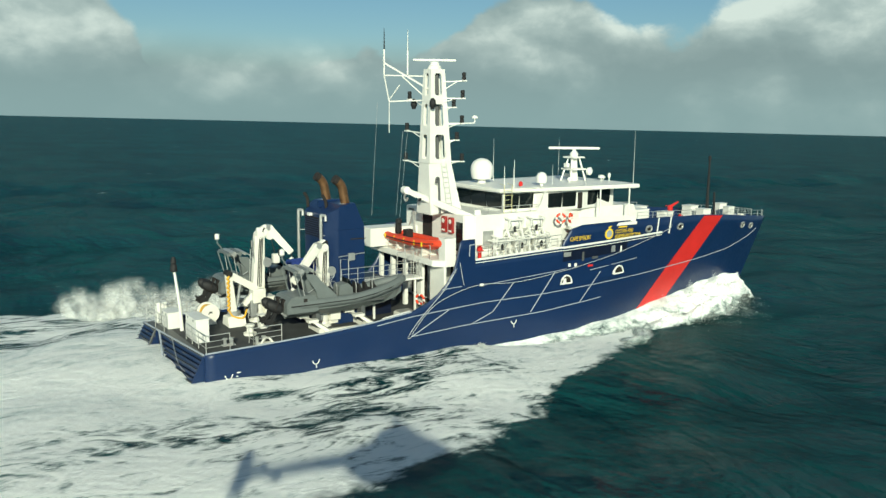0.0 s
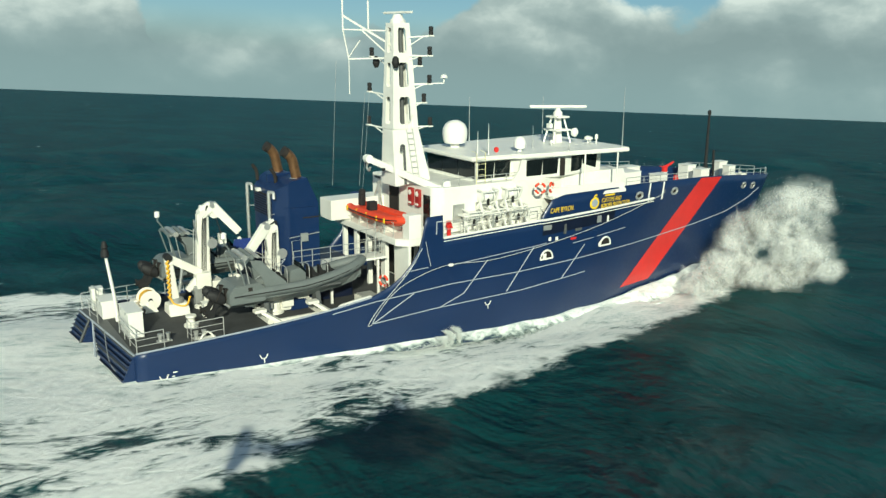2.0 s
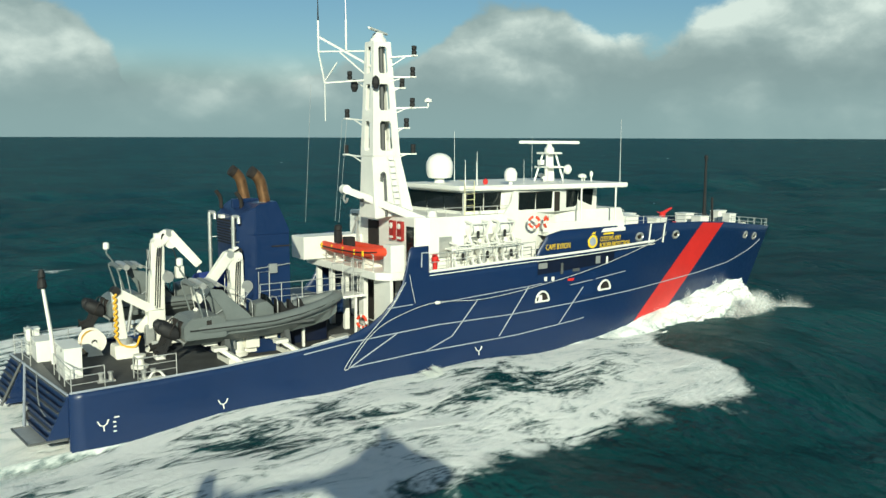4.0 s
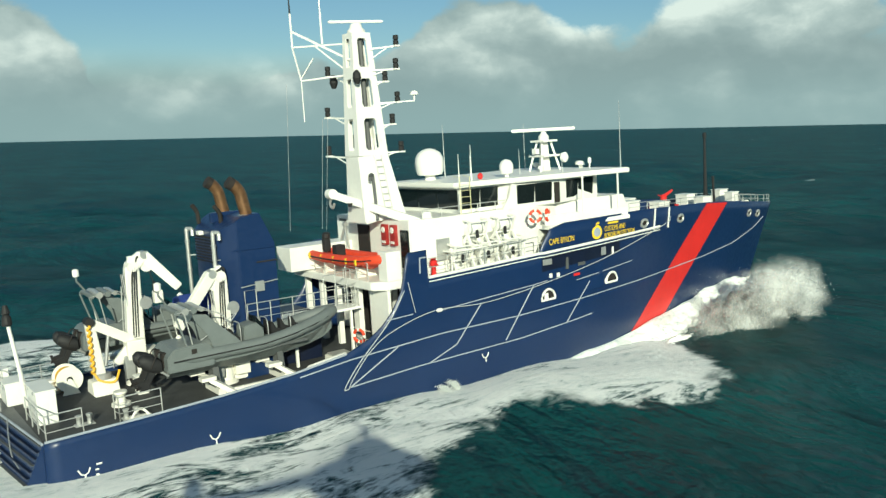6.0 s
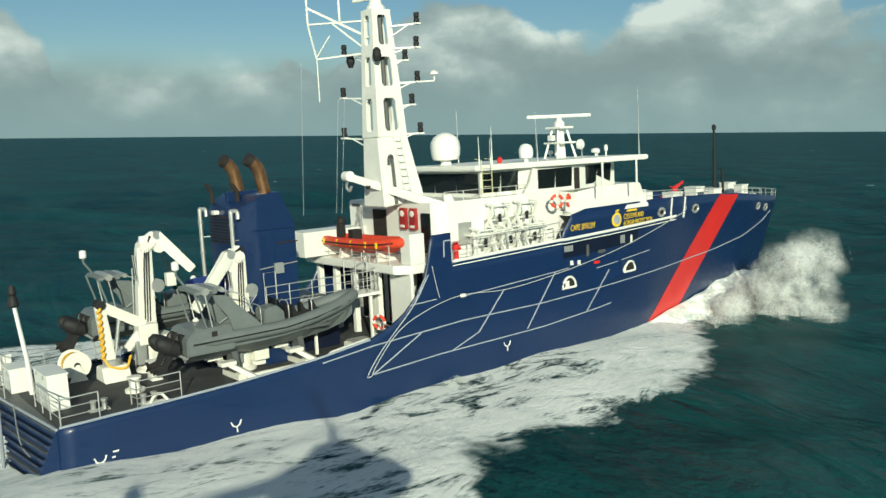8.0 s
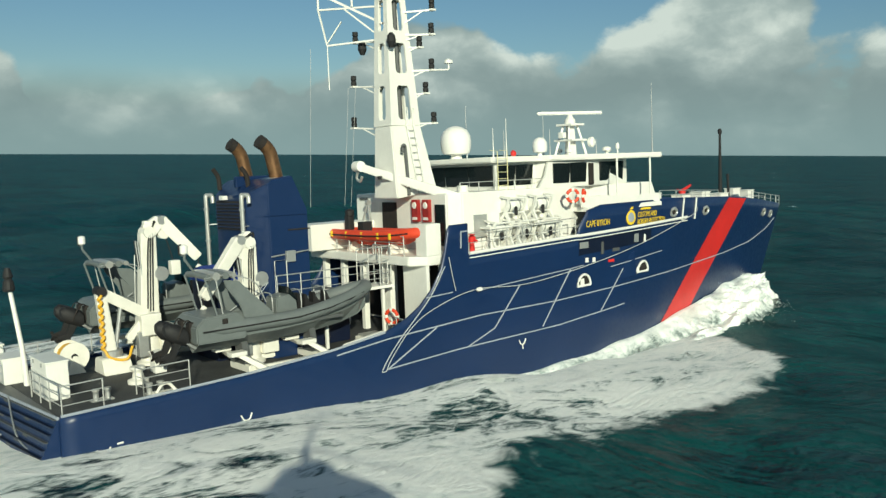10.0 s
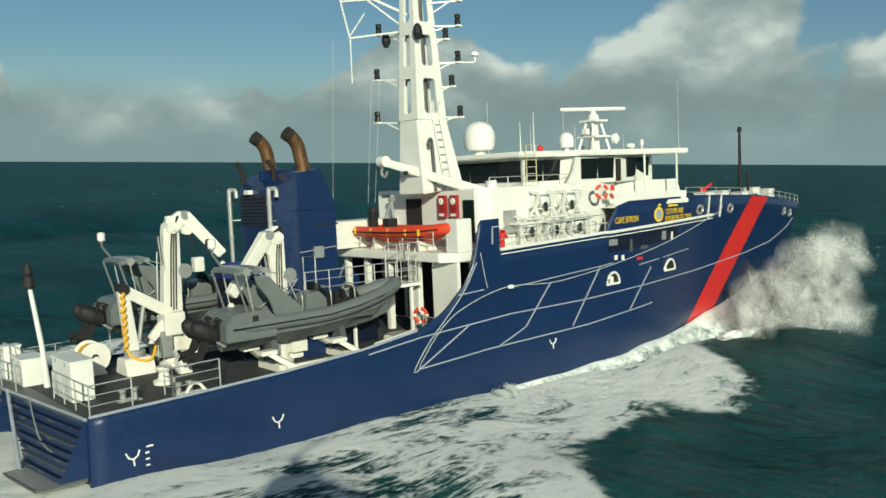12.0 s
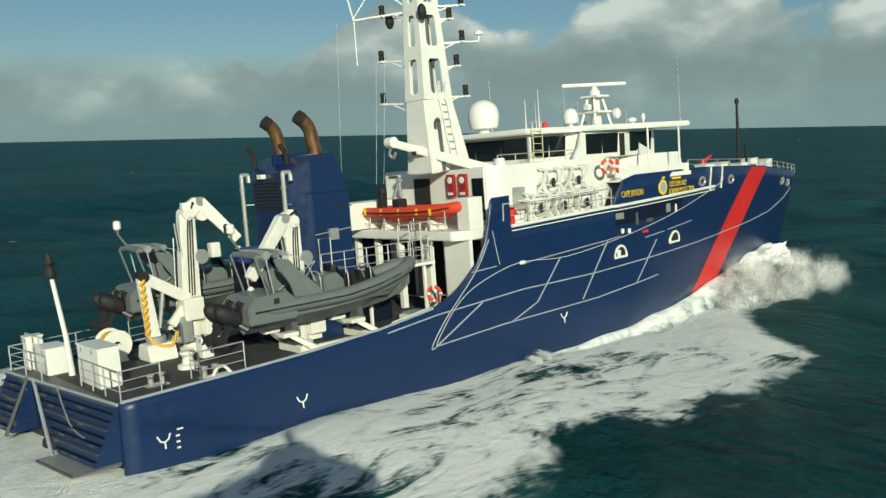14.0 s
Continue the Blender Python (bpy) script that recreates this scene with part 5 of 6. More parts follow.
def cradle(x, y, z):
    rest = thing("boat_cradle", "white welded boat cradle on the deck", "cradle", x, y, 2.62)
    for yy in (y + 2.2, y + 5.5):
        part("cross_beam", beam((x - 0.9, yy, 2.8), (x + 0.9, yy, 2.8), 0.34, 0.32, 0.03), CREAM, rest)
        part("keel_block", prism([(x - 0.5, 2.9), (x + 0.5, 2.9), (x + 0.22, z + 0.28), (x - 0.22, z + 0.28)], "y", yy - 0.15, yy + 0.15, bevel=0.02), DARK_GREY, rest, "dark keel block")
        for s in (1, -1):
            part("arm", beam((x + s * 1.25, yy + 0.5, 2.74), (x + s * 0.72, yy - 0.55, 3.5), 0.42, 0.24, 0.03, taper=0.75), CREAM, rest)
            part("pad", box(x + s * 0.5, x + s * 0.98, yy - 0.95, yy - 0.25, 3.44, 3.62, 0.03), CREAM, rest)
            part("foot", box(x + s * 1.02, x + s * 1.5, yy + 0.25, yy + 0.75, 2.62, 2.74, 0.02), CREAM, rest)
    for s in (1, -1):
        part("side_beam", beam((x + s * 1.08, y + 2.3, 2.82), (x + s * 1.08, y + 5.6, 2.82), 0.24, 0.24, 0.03), CREAM, rest)
    return rest


fast_boat(3.2, 5.7, 3.72)
cradle(3.2, 5.7, 3.72)
fast_boat(-3.5, 3.75, 4.0)
cradle(-3.5, 3.75, 4.0)


def slewing_crane(x, y, column_top, elbow, tip, label, seat=0.0):
    """A boat davit: column, knuckle boom with its ram, and a winch hook."""
    crane = thing("boat_crane", label, "crane", x, y, 2.62)
    ct, el, tp = Vector(column_top), Vector(elbow), Vector(tip)
    part("valve_chest", box(x - 0.75, x + 0.55, y + 0.35, y + 1.1, 3.0, 4.3, 0.05), CREAM, crane, "cream hydraulic valve chest")
    part("control_box", box(x + 0.4, x + 0.75, y - 0.75, y - 0.3, 3.1, 4.2, 0.04), STEEL, crane)
    part("slew_motor", lathe((x + 0.5, y - 0.2, 4.2), [(0.2, 0), (0.2, 0.45), (0.12, 0.55)], 12), BLACK, crane)
    for k in range(4):
        part("pipe", tube(arc([(x - 0.6 + 0.1 * k, y + 0.3, 3.9), (x - 0.55 + 0.1 * k, y - 0.2, 4.5 + 0.12 * k), ct * 0.4 + Vector((x - 0.35 + 0.2 * k, y - 0.42, 4.3)) * 0.6, ct + Vector((-0.2 + 0.13 * k, -0.5, -0.35))]), 0.035, 6), STEEL if k % 2 else BLACK, crane)
    part("access_ladder", tube([(x - 0.48, y - 0.5, 2.62), ct + Vector((-0.45, -0.45, -1.0))], 0.03, 6), ALLOY, crane)
    part("sheave", lathe(el + Vector((-0.12, 0.1, -0.55)), [(0.3, 0), (0.3, 0.05), (0.2, 0.07), (0.2, 0.17), (0.3, 0.19), (0.3, 0.24)], 16, (1, 0, 0)), CREAM, crane)
    part("cable", tube([el + Vector((0, 0.1, -0.4)), el + Vector((0, 0.5, -1.9))], 0.025, 5), SOOT_AND_SHADE, crane)
    part("block", box(el.x - 0.2, el.x + 0.2, el.y + 0.3, el.y + 0.75, el.z - 2.5, el.z - 1.85, 0.08), CREAM, crane)
    part("pedestal", lathe((x, y, 2.62), [(0.62, 0), (0.62, 0.12), (0.45, 0.2), (0.42, 1.6), (0.55, 1.65), (0.55, 1.85)], 20), CREAM, crane, smooth=True)
    part("column", beam((x, y, 4.3), ct, 0.58, 0.85, 0.05, taper=0.8), CREAM, crane)
    part("boom", beam(ct, el, 0.55, 0.7, 0.05, taper=0.8), CREAM, crane)
    part("jib", beam(el, tp, 0.46, 0.55, 0.04, taper=0.8), CREAM, crane)
    part("knuckle_pin", lathe(ct - Vector((0.36, 0, 0)), [(0.26, 0), (0.26, 0.72)], 16, (1, 0, 0)), CREAM, crane)
    part("knuckle_pin", lathe(el - Vector((0.26, 0, 0)), [(0.2, 0), (0.2, 0.52)], 16, (1, 0, 0)), STEEL, crane)
    part("ram", tube([Vector((x, y + 0.35, 4.9)), ct + (el - ct) * 0.45 - Vector((0, 0, 0.25))], 0.10, 10), STEEL, crane, "steel hydraulic ram")
    part("ram_body", tube([Vector((x, y + 0.35, 4.9)), Vector((x, y + 0.35, 4.9)) + (ct + (el - ct) * 0.45 - Vector((x, y + 0.35, 5.1))) * 0.55], 0.15, 10), CREAM, crane)
    for k in range(3):
        part("hose", tube(arc([(x + 0.3, y - 0.1 + 0.12 * k, 5.0), ct + Vector((0.34, -0.1 + 0.1 * k, -0.5)), ct + Vector((0.3, 0.2, 0.30 + 0.05 * k)), ct + (el - ct) * 0.5 + Vector((0.28, 0, 0.2))]), 0.03, 6), BLACK, crane)
    part("winch", lathe(ct + (Vector((x, y, 4.3)) - ct) * 0.45 + Vector((-0.3, 0.55, 0)), [(0.32, 0), (0.32, 0.06), (0.2, 0.06), (0.2, 0.5), (0.32, 0.5), (0.32, 0.56)], 16, (1, 0, 0)), STEEL, crane)
    part("hook_block", lathe(tp + Vector((0, 0, -0.75)), [(0.05, 0), (0.14, 0.1), (0.14, 0.35), (0.05, 0.45)], 12), CREAM, crane, "hook block")
    part("fall", tube([tp, tp + Vector((0, 0, -0.5))], 0.02, 5), SOOT_AND_SHADE, crane)
    part("lamp", box(ct.x - 0.14, ct.x + 0.14, ct.y - 0.14, ct.y + 0.14, ct.z + 0.3, ct.z + 0.5, 0.03), WHITE, crane)
    return crane


slewing_crane(-1.4, 5.7, (-1.4, 5.9, 8.5), (-1.3, 6.5, 9.0), (-0.9, 8.0, 7.2), "tall cream knuckle-boom boat crane folded upright")
slewing_crane(2.0, 8.9, (2.0, 9.0, 7.9), (2.1, 8.6, 8.05), (2.3, 6.7, 5.75), "cream knuckle-boom boat crane folded downwards")


def deck_crane():
    """The small folded crane near the stern with its yellow hose."""
    crane = thing("deck_crane", "small cream folded deck crane with a coiled yellow hose", "crane", -1.0, 3.9, 2.62)
    part("base", prism([(-1.7, 2.62), (-0.3, 2.62), (-0.55, 3.3), (-1.45, 3.3)], "y", 3.3, 4.5, bevel=0.04), CREAM, crane)
    part("turntable", lathe((-1.0, 3.9, 3.3), [(0.42, 0), (0.42, 0.25), (0.34, 0.3)], 18), STEEL, crane)
    part("column", beam((-1.0, 3.8, 3.5), (-1.0, 3.55, 6.2), 0.42, 0.5, 0.05, taper=0.85), CREAM, crane)
    part("boom", beam((-1.0, 3.5, 6.15), (-1.0, 5.5, 4.9), 0.36, 0.46, 0.05), CREAM, crane)
    part("jib", beam((-1.0, 5.6, 5.0), (-1.0, 4.6, 3.9), 0.28, 0.34, 0.04), CREAM, crane)
    part("head", box(-1.35, -0.6, 5.1, 6.0, 4.0, 4.95, 0.08), CREAM, crane)
    part("ram", tube([(-1.0, 4.1, 3.9), (-1.0, 4.4, 5.5)], 0.09, 10), STEEL, crane)
    part("pin", lathe((-1.3, 3.55, 6.15), [(0.22, 0), (0.22, 0.6)], 14, (1, 0, 0)), BLACK, crane)
    turns = [(-0.72 + 0.05 * math.sin(k * 1.1), 3.45 + 0.06 * math.cos(k * 1.1), 6.0 - 0.052 * k) for k in range(46)]
    part("hose", tube(turns, 0.07, 7), HOSE, crane, "coiled yellow hose")
    part("hose_loop", tube(arc([turns[-1], (-0.6, 3.7, 3.3), (-0.4, 4.3, 3.2), (-0.5, 4.6, 3.7)]), 0.06, 7), HOSE, crane)


deck_crane()


def locker(x0, x1, y0, y1, h, label, z=2.62):
    chest = thing("deck_locker", label, "locker", (x0 + x1) / 2, (y0 + y1) / 2, z)
    part("body", box(x0, x1, y0, y1, z, z + h - 0.06, 0.04), WHITE, chest)
    part("lid", box(x0 - 0.04, x1 + 0.04, y0 - 0.04, y1 + 0.04, z + h - 0.06, z + h, 0.02), WHITE, chest)
    for k in (0.25, 0.75):
        part("latch", box(x0 + (x1 - x0) * k - 0.05, x0 + (x1 - x0) * k + 0.05, y0 - 0.05, y0, z + h - 0.24, z + h - 0.1, 0.01), STEEL, chest)


locker(0.1, 2.3, 0.35, 1.15, 1.5, "long white locker behind the stern rail")
locker(-3.5, -2.0, -0.2, 0.7, 1.1, "white locker at the stern rail")
locker(-4.6, -4.0, -0.35, 0.3, 1.4, "narrow white locker at the port quarter")
locker(0.3, 0.9, 5.0, 5.5, 0.9, "small cream deck box beside the crane")


def reel():
    drum = thing("hose_reel", "white hose reel on a stand", "reel", -2.3, 2.6, 2.62)
    part("drum", lathe((-2.9, 2.6, 3.35), [(0.62, 0), (0.62, 0.06), (0.36, 0.08), (0.36, 0.9), (0.62, 0.92), (0.62, 0.98)], 24, (1, 0, 0)), CREAM, drum)
    part("hub", lathe((-1.96, 2.6, 3.35), [(0.16, 0), (0.12, 0.12)], 12, (1, 0, 0)), BLACK, drum)
    part("hose", lathe((-2.8, 2.6, 3.35), [(0.36, 0), (0.5, 0.03), (0.5, 0.72), (0.36, 0.75)], 20, (1, 0, 0)), HOSE, drum)
    for x in (-3.0, -1.9):
        part("stand", prism([(2.2, 2.62), (3.0, 2.62), (2.68, 3.4), (2.52, 3.4)], "x", x, x + 0.07), CREAM, drum)


reel()


def stern_pole():
    pole = thing("stern_light_pole", "white leaning pole with a black stern light", "pole", -1.3, 0.5, 2.62)
    part("shaft", tube([(-1.3, 0.5, 2.62), (-1.3, 0.42, 4.2), (-1.3, 0.15, 6.6)], 0.1, 10, radii=[0.13, 0.10, 0.085]), WHITE, pole)
    part("band", tube([(-1.41, 0.42, 4.2), (-1.41, 0.15, 6.6)], 0.03, 6), RED, pole, "red edge strip")
    part("lamp", lathe((-1.3, 0.12, 6.55), [(0.2, 0), (0.24, 0.1), (0.2, 0.4), (0.14, 0.5), (0.2, 0.6), (0.1, 0.95)], 12), BLACK, pole, "black stern light")


stern_pole()


def bollard(x, y, z=2.62):
    post = thing("bollard", "grey double mooring bollard on the deck", "bollard", x, y, z, group="deck bollards")
    part("base", box(x - 0.2, x + 0.2, y - 0.4, y + 0.4, z, z + 0.06, 0.01), ALLOY, post)
    for yy in (-0.22, 0.22):
        part("horn", lathe((x, y + yy, z + 0.06), [(0.11, 0), (0.1, 0.3), (0.14, 0.33), (0.14, 0.4), (0.05, 0.42)], 12), ALLOY, post)
    return post


first_bollard = bollard(3.6, 1.9)
for x, y, z in ((4.2, 3.7, 2.62), (-4.2, 2.4, 2.62), (4.3, 13.0, 2.62), (2.6, 46.5, 6.72), (-2.6, 46.5, 6.72), (2.9, 42.0, 6.9)):
    twin = copy_thing(first_bollard, pose(x, y, z))
    OFF[twin] = Vector((x, y, z))
    ABOARD.append(twin)


def capstan(x, y):
    drum = thing("capstan", "pale capstan drum on the deck", "capstan", x, y, 2.62)
    part("drum", lathe((x, y, 2.62), [(0.42, 0), (0.42, 0.14), (0.24, 0.2), (0.2, 0.45), (0.32, 0.6), (0.3, 0.68), (0.05, 0.7)], 18), CREAM, drum, smooth=True)


capstan(1.9, 3.9)
capstan(-2.9, 1.9)


def fairlead_hoop(x, y):
    hoop = thing("roller_fairlead", "white roller fairlead at the deck edge", "fairlead", x, y, 2.7)
    part("arch", tube(arc([(x, y - 0.4, 2.72), (x - 0.08, y - 0.15, 2.98), (x - 0.08, y + 0.12, 3.0), (x, y + 0.35, 2.72)]), 0.06, 8), CREAM, hoop)
    part("plate", box(x - 0.25, x + 0.2, y - 0.5, y + 0.45, 2.64, 2.74, 0.02), CREAM, hoop)


fairlead_hoop(4.6, 4.0)


def long_fender(x, y):
    pad = thing("deck_fender", "long white foam fender lying on the deck", "fender", x, y, 3.0)
    part("body", tube([(x, y, 3.0), (x + 0.1, y + 0.15, 3.02), (x + 0.2, y + 2.1, 3.32), (x + 0.2, y + 2.25, 3.34)], 0.2, 12, radii=[0.08, 0.2, 0.2, 0.08]), WHITE, pad, smooth=True)


long_fender(4.35, 12.1)


def pallet_gear():
    stack = thing("life_raft_pallet", "flat white covered stores stacked by the deckhouse", "stores", 3.2, 14.8, 2.62)
    part("stack", box(2.3, 4.1, 14.2, 15.4, 2.62, 3.0, 0.06), CREAM, stack)
    part("cover", box(2.4, 4.0, 14.3, 15.3, 3.0, 3.1, 0.05), ALLOY, stack)


pallet_gear()


def lifebuoy(name_at, axis, parent_label="orange lifebuoy with white bands hung on its bracket"):
    c = Vector(name_at)
    ring = thing("lifebuoy", parent_label, "lifebuoy", *c, group="lifebuoys")
    a = Vector(axis).normalized()
    u = a.cross(Vector((0, 0, 1))).normalized()
    v = a.cross(u)
    pts = [c + 0.33 * (math.cos(k * 0.3927) * u + math.sin(k * 0.3927) * v) for k in range(17)]
    part("ring", tube(pts, 0.085, 10), ORANGE, ring)
    for k in range(4):
        mid = pts[4 * k]
        d = (pts[(4 * k + 1) % 16] - pts[4 * k - 1]).normalized() * 0.07
        part("band", tube([mid - d, mid + d], 0.092, 10), WHITE, ring)
    return ring


lifebuoy((2.75, 16.1, 3.7), (0.4, -1, 0))
lifebuoy((4.95, 27.0, 9.05), (1, -0.5, 0))
lifebuoy((4.75, 28.15, 9.0), (1, 0.6, 0))

guard([(2.2, 16.2, 2.62), (4.3, 15.8, 2.62)], 1.1)

# ---- things on the boat deck ----


def rescue_boat():
    """The orange inflatable lying across the boat deck."""
    boat = thing("rescue_boat", "orange inflatable rescue boat on a white cradle", "boat", 0.6, 17.2, 6.66, group="boats")
    z = 7.55
    outer = []
    for s in (1, -1):
        outer.append([(0.6 + f * 7.4 - 3.7, 17.25 + s * w, z + lift) for f, w, lift in ((0.0, 0.6, 0.0), (0.2, 0.78, 0.0), (0.55, 0.78, 0.02), (0.78, 0.68, 0.1), (0.92, 0.4, 0.2))])
    path = arc(outer[0] + [(4.15, 17.25, z + 0.26)] + outer[1][::-1], 5)
    part("buoyancy_tube", tube(path, 0.27, 14), ORANGE, boat, smooth=True)
    part("black_strip", tube([Vector(p) + Vector((0, -0.27, 0.0)) for p in arc(outer[1], 4)], 0.045, 6), BLACK, boat)
    part("boat_hull", loft([[(x, 17.25 - w, z), (x, 17.25, z - d), (x, 17.25 + w, z), (x, 17.25, z + 0.05)] for x, w, d in ((-2.9, 0.6, 0.35), (-1.5, 0.7, 0.55), (1.0, 0.7, 0.6), (2.8, 0.55, 0.4), (3.9, 0.1, 0.0))]), ORANGE, boat)
    part("engine_cowl", box(-2.5, -2.1, 17.05, 17.45, 7.7, 8.5, 0.1), BLACK, boat, "black outboard engine")
    part("engine_head", lathe((-2.25, 17.25, 8.4), [(0.1, 0), (0.24, 0.1), (0.24, 0.35), (0.1, 0.45)], 14), BLACK, boat)
    part("console", box(-1.1, -0.6, 16.95, 17.55, 7.6, 8.2, 0.05), BLACK, boat)
    for x in (-2.6, -1.2, 0.2, 1.6, 2.6):
        part("grab_strap", box(x, x + 0.12, 16.2, 16.28, z - 0.1, z + 0.2, 0.0), YELLOW, boat)
    for x in (-1.6, 1.9):
        part("chock", prism([(16.6, 6.66), (17.9, 6.66), (17.7, 7.15), (16.8, 7.15)], "x", x - 0.12, x + 0.12), CREAM, boat)


rescue_boat()


def boat_boom():
    """The long white boom over the orange boat."""
    crane = thing("boat_boom", "long white davit boom over the orange boat", "crane", 3.4, 20.4, 9.55)
    part("post", lathe((3.2, 20.6, 9.55), [(0.35, 0), (0.3, 0.1), (0.28, 0.35)], 16), WHITE, crane)
    part("boom", beam((3.3, 20.2, 9.3), (-0.75, 17.2, 11.0), 0.42, 0.5, 0.04, taper=0.75), WHITE, crane)
    part("head", lathe((-1.15, 17.05, 11.08), [(0.28, 0), (0.28, 0.5)], 16, (1, 0, 0)), WHITE, crane)
    part("hook", tube(arc([(-0.9, 17.05, 10.9), (-1.1, 17.05, 10.5), (-0.8, 17.05, 10.3), (-0.6, 17.05, 10.55)]), 0.07, 8), ALLOY, crane)
    part("lamp", lathe((0.2, 17.6, 10.35), [(0.1, 0), (0.14, 0.2)], 10), BLACK, crane)


boat_boom()


def tripod():
    frame_thing = thing("boat_hoist_frame", "white tubular hoist frame on the boat deck", "frame", -2.7, 18.7, 6.66)
    top = Vector((-2.7, 18.8, 9.1))
    for x, y in ((-3.6, 18.4), (-1.9, 18.4), (-2.7, 19.1)):
        part("leg", tube([(x, y, 6.66), top], 0.06, 8), ALLOY, frame_thing)
    part("sheave", lathe(top - Vector((0.1, 0, 0)), [(0.16, 0), (0.16, 0.2)], 12, (1, 0, 0)), ALLOY, frame_thing)


tripod()

# ---- things on the side deck ----


def raft_canister(x, y, z):
    can = thing("life_raft_canister", "white life raft canister in a slanted white launching frame", "life raft", x, y, z, group="life raft canisters")
    part("shell", lathe((x - 0.08, y - 0.62, z + 0.98), [(0.16, 0), (0.33, 0.08), (0.36, 0.58), (0.38, 0.62), (0.36, 0.66), (0.33, 1.16), (0.16, 1.24)], 18, (0, 1, 0)), WHITE, can, smooth=True)
    for yy in (-0.62, 0.62):
        part("strap", lathe((x - 0.08, y + yy * 0.6 - 0.03, z + 0.98), [(0.372, 0), (0.372, 0.06)], 18, (0, 1, 0)), STEEL, can)
        part("frame_side", prism([(x - 0.42, z), (x - 0.28, z), (x + 0.1, z + 0.52), (x + 0.46, z), (x + 0.6, z), (x + 0.24, z + 0.66), (x + 0.52, z + 1.42), (x + 0.4, z + 1.46), (x + 0.06, z + 0.66), (x - 0.42, z + 0.2)], "y", y + yy - 0.05, y + yy + 0.05), WHITE, can)
        part("frame_arm", beam((x + 0.46, y + yy, z + 1.4), (x - 0.3, y + yy, z + 1.5), 0.08, 0.1, 0.01), WHITE, can)
    for zz, xx in ((1.38, 0.46), (0.62, 0.18), (0.08, 0.5)):
        part("cross_bar", tube([(x + xx, y - 0.62, z + zz), (x + xx, y + 0.62, z + zz)], 0.045, 8), WHITE, can)
    part("release_cylinder", lathe((x + 0.5, y - 0.2, z + 0.5), [(0.05, 0), (0.09, 0.04), (0.09, 0.4), (0.04, 0.46)], 10), BLACK, can)
    return can


first_can = raft_canister(4.35, 21.9, 6.55)
for y, z in ((23.7, 6.55), (25.5, 6.55), (23.1, 7.75), (25.1, 7.75)):
    twin = copy_thing(first_can, pose(4.35 if z < 7 else 4.2, y, z))
    OFF[twin] = Vector((4.35 if z < 7 else 4.2, y, z))
    ABOARD.append(twin)
part("raft_rack", box(3.95, 4.75, 21.0, 26.4, 7.66, 7.74, 0.02), WHITE, ship, "white steel shelf for life rafts")
for y in (21.05, 23.3, 26.3):
    part("rack_post", tube([(4.7, y, 6.55), (4.7, y, 7.7)], 0.05, 6), WHITE, ship)
guard([(5.05, 19.2, 6.65), (5.1, 27.0, 6.9)], 0.95, 2)


def hydrant(x, y, z):
    pump = thing("fire_hydrant", "red fire hydrant with valve wheel", "hydrant", x, y, z, group="hydrants")
    part("body", lathe((x, y, z), [(0.14, 0), (0.12, 0.5), (0.2, 0.55), (0.2, 0.8), (0.08, 0.9)], 12), RED, pump)
    part("outlet", tube([(x, y, z + 0.65), (x + 0.35, y, z + 0.6)], 0.08, 8), RED, pump)
    part("wheel", lathe((x, y, z + 0.9), [(0.17, 0), (0.17, 0.05)], 14), RED, pump)


hydrant(4.45, 20.0, 6.55)
hydrant(-0.6, 43.6, 7.0)
hydrant(0.9, 44.6, 7.0)


def water_monitor(x, y, z):
    gun = thing("water_monitor", "red fire monitor on a white pedestal", "fire monitor", x, y, z)
    part("pedestal", lathe((x, y, z), [(0.35, 0), (0.25, 0.1), (0.22, 1.2), (0.3, 1.25)], 14), WHITE, gun)
    part("swivel", lathe((x, y, z + 1.25), [(0.24, 0), (0.24, 0.35), (0.12, 0.5)], 12), RED, gun)
    part("barrel", tube([(x, y, z + 1.6), (x + 0.1, y + 0.9, z + 2.0)], 0.1, 10, radii=[0.14, 0.08]), RED, gun)
    part("handle", tube([(x, y - 0.1, z + 1.6), (x, y - 0.6, z + 1.75)], 0.04, 6), RED, gun)


water_monitor(0.2, 44.0, 6.95)


def engine_hatch():
    hatch = thing("canvas_covered_hatch", "engine hatch under a bright blue canvas cover", "hatch", -0.4, 8.5, 2.62)
    part("trunk", box(-1.5, 0.8, 7.9, 9.1, 2.62, 6.2, 0.04), DARK_NAVY_AND_SHADE, hatch)
    part("cover", prism([(-1.7, 6.15), (1.0, 6.15), (0.8, 6.6), (-0.4, 6.85), (-1.5, 6.6)], "y", 7.8, 9.2, bevel=0.06), BLUE_COVER, hatch, "bright blue canvas cover")


engine_hatch()

# ---- things on the foredeck ----


def foredeck_box(x0, x1, y0, y1, h, label, z=6.95):
    chest = thing("foredeck_locker", label, "locker", (x0 + x1) / 2, (y0 + y1) / 2, z)
    part("body", box(x0, x1, y0, y1, z, z + h, 0.05), WHITE, chest)
    part("lid", box(x0 - 0.04, x1 + 0.04, y0 - 0.04, y1 + 0.04, z + h, z + h + 0.06, 0.02), WHITE, chest)


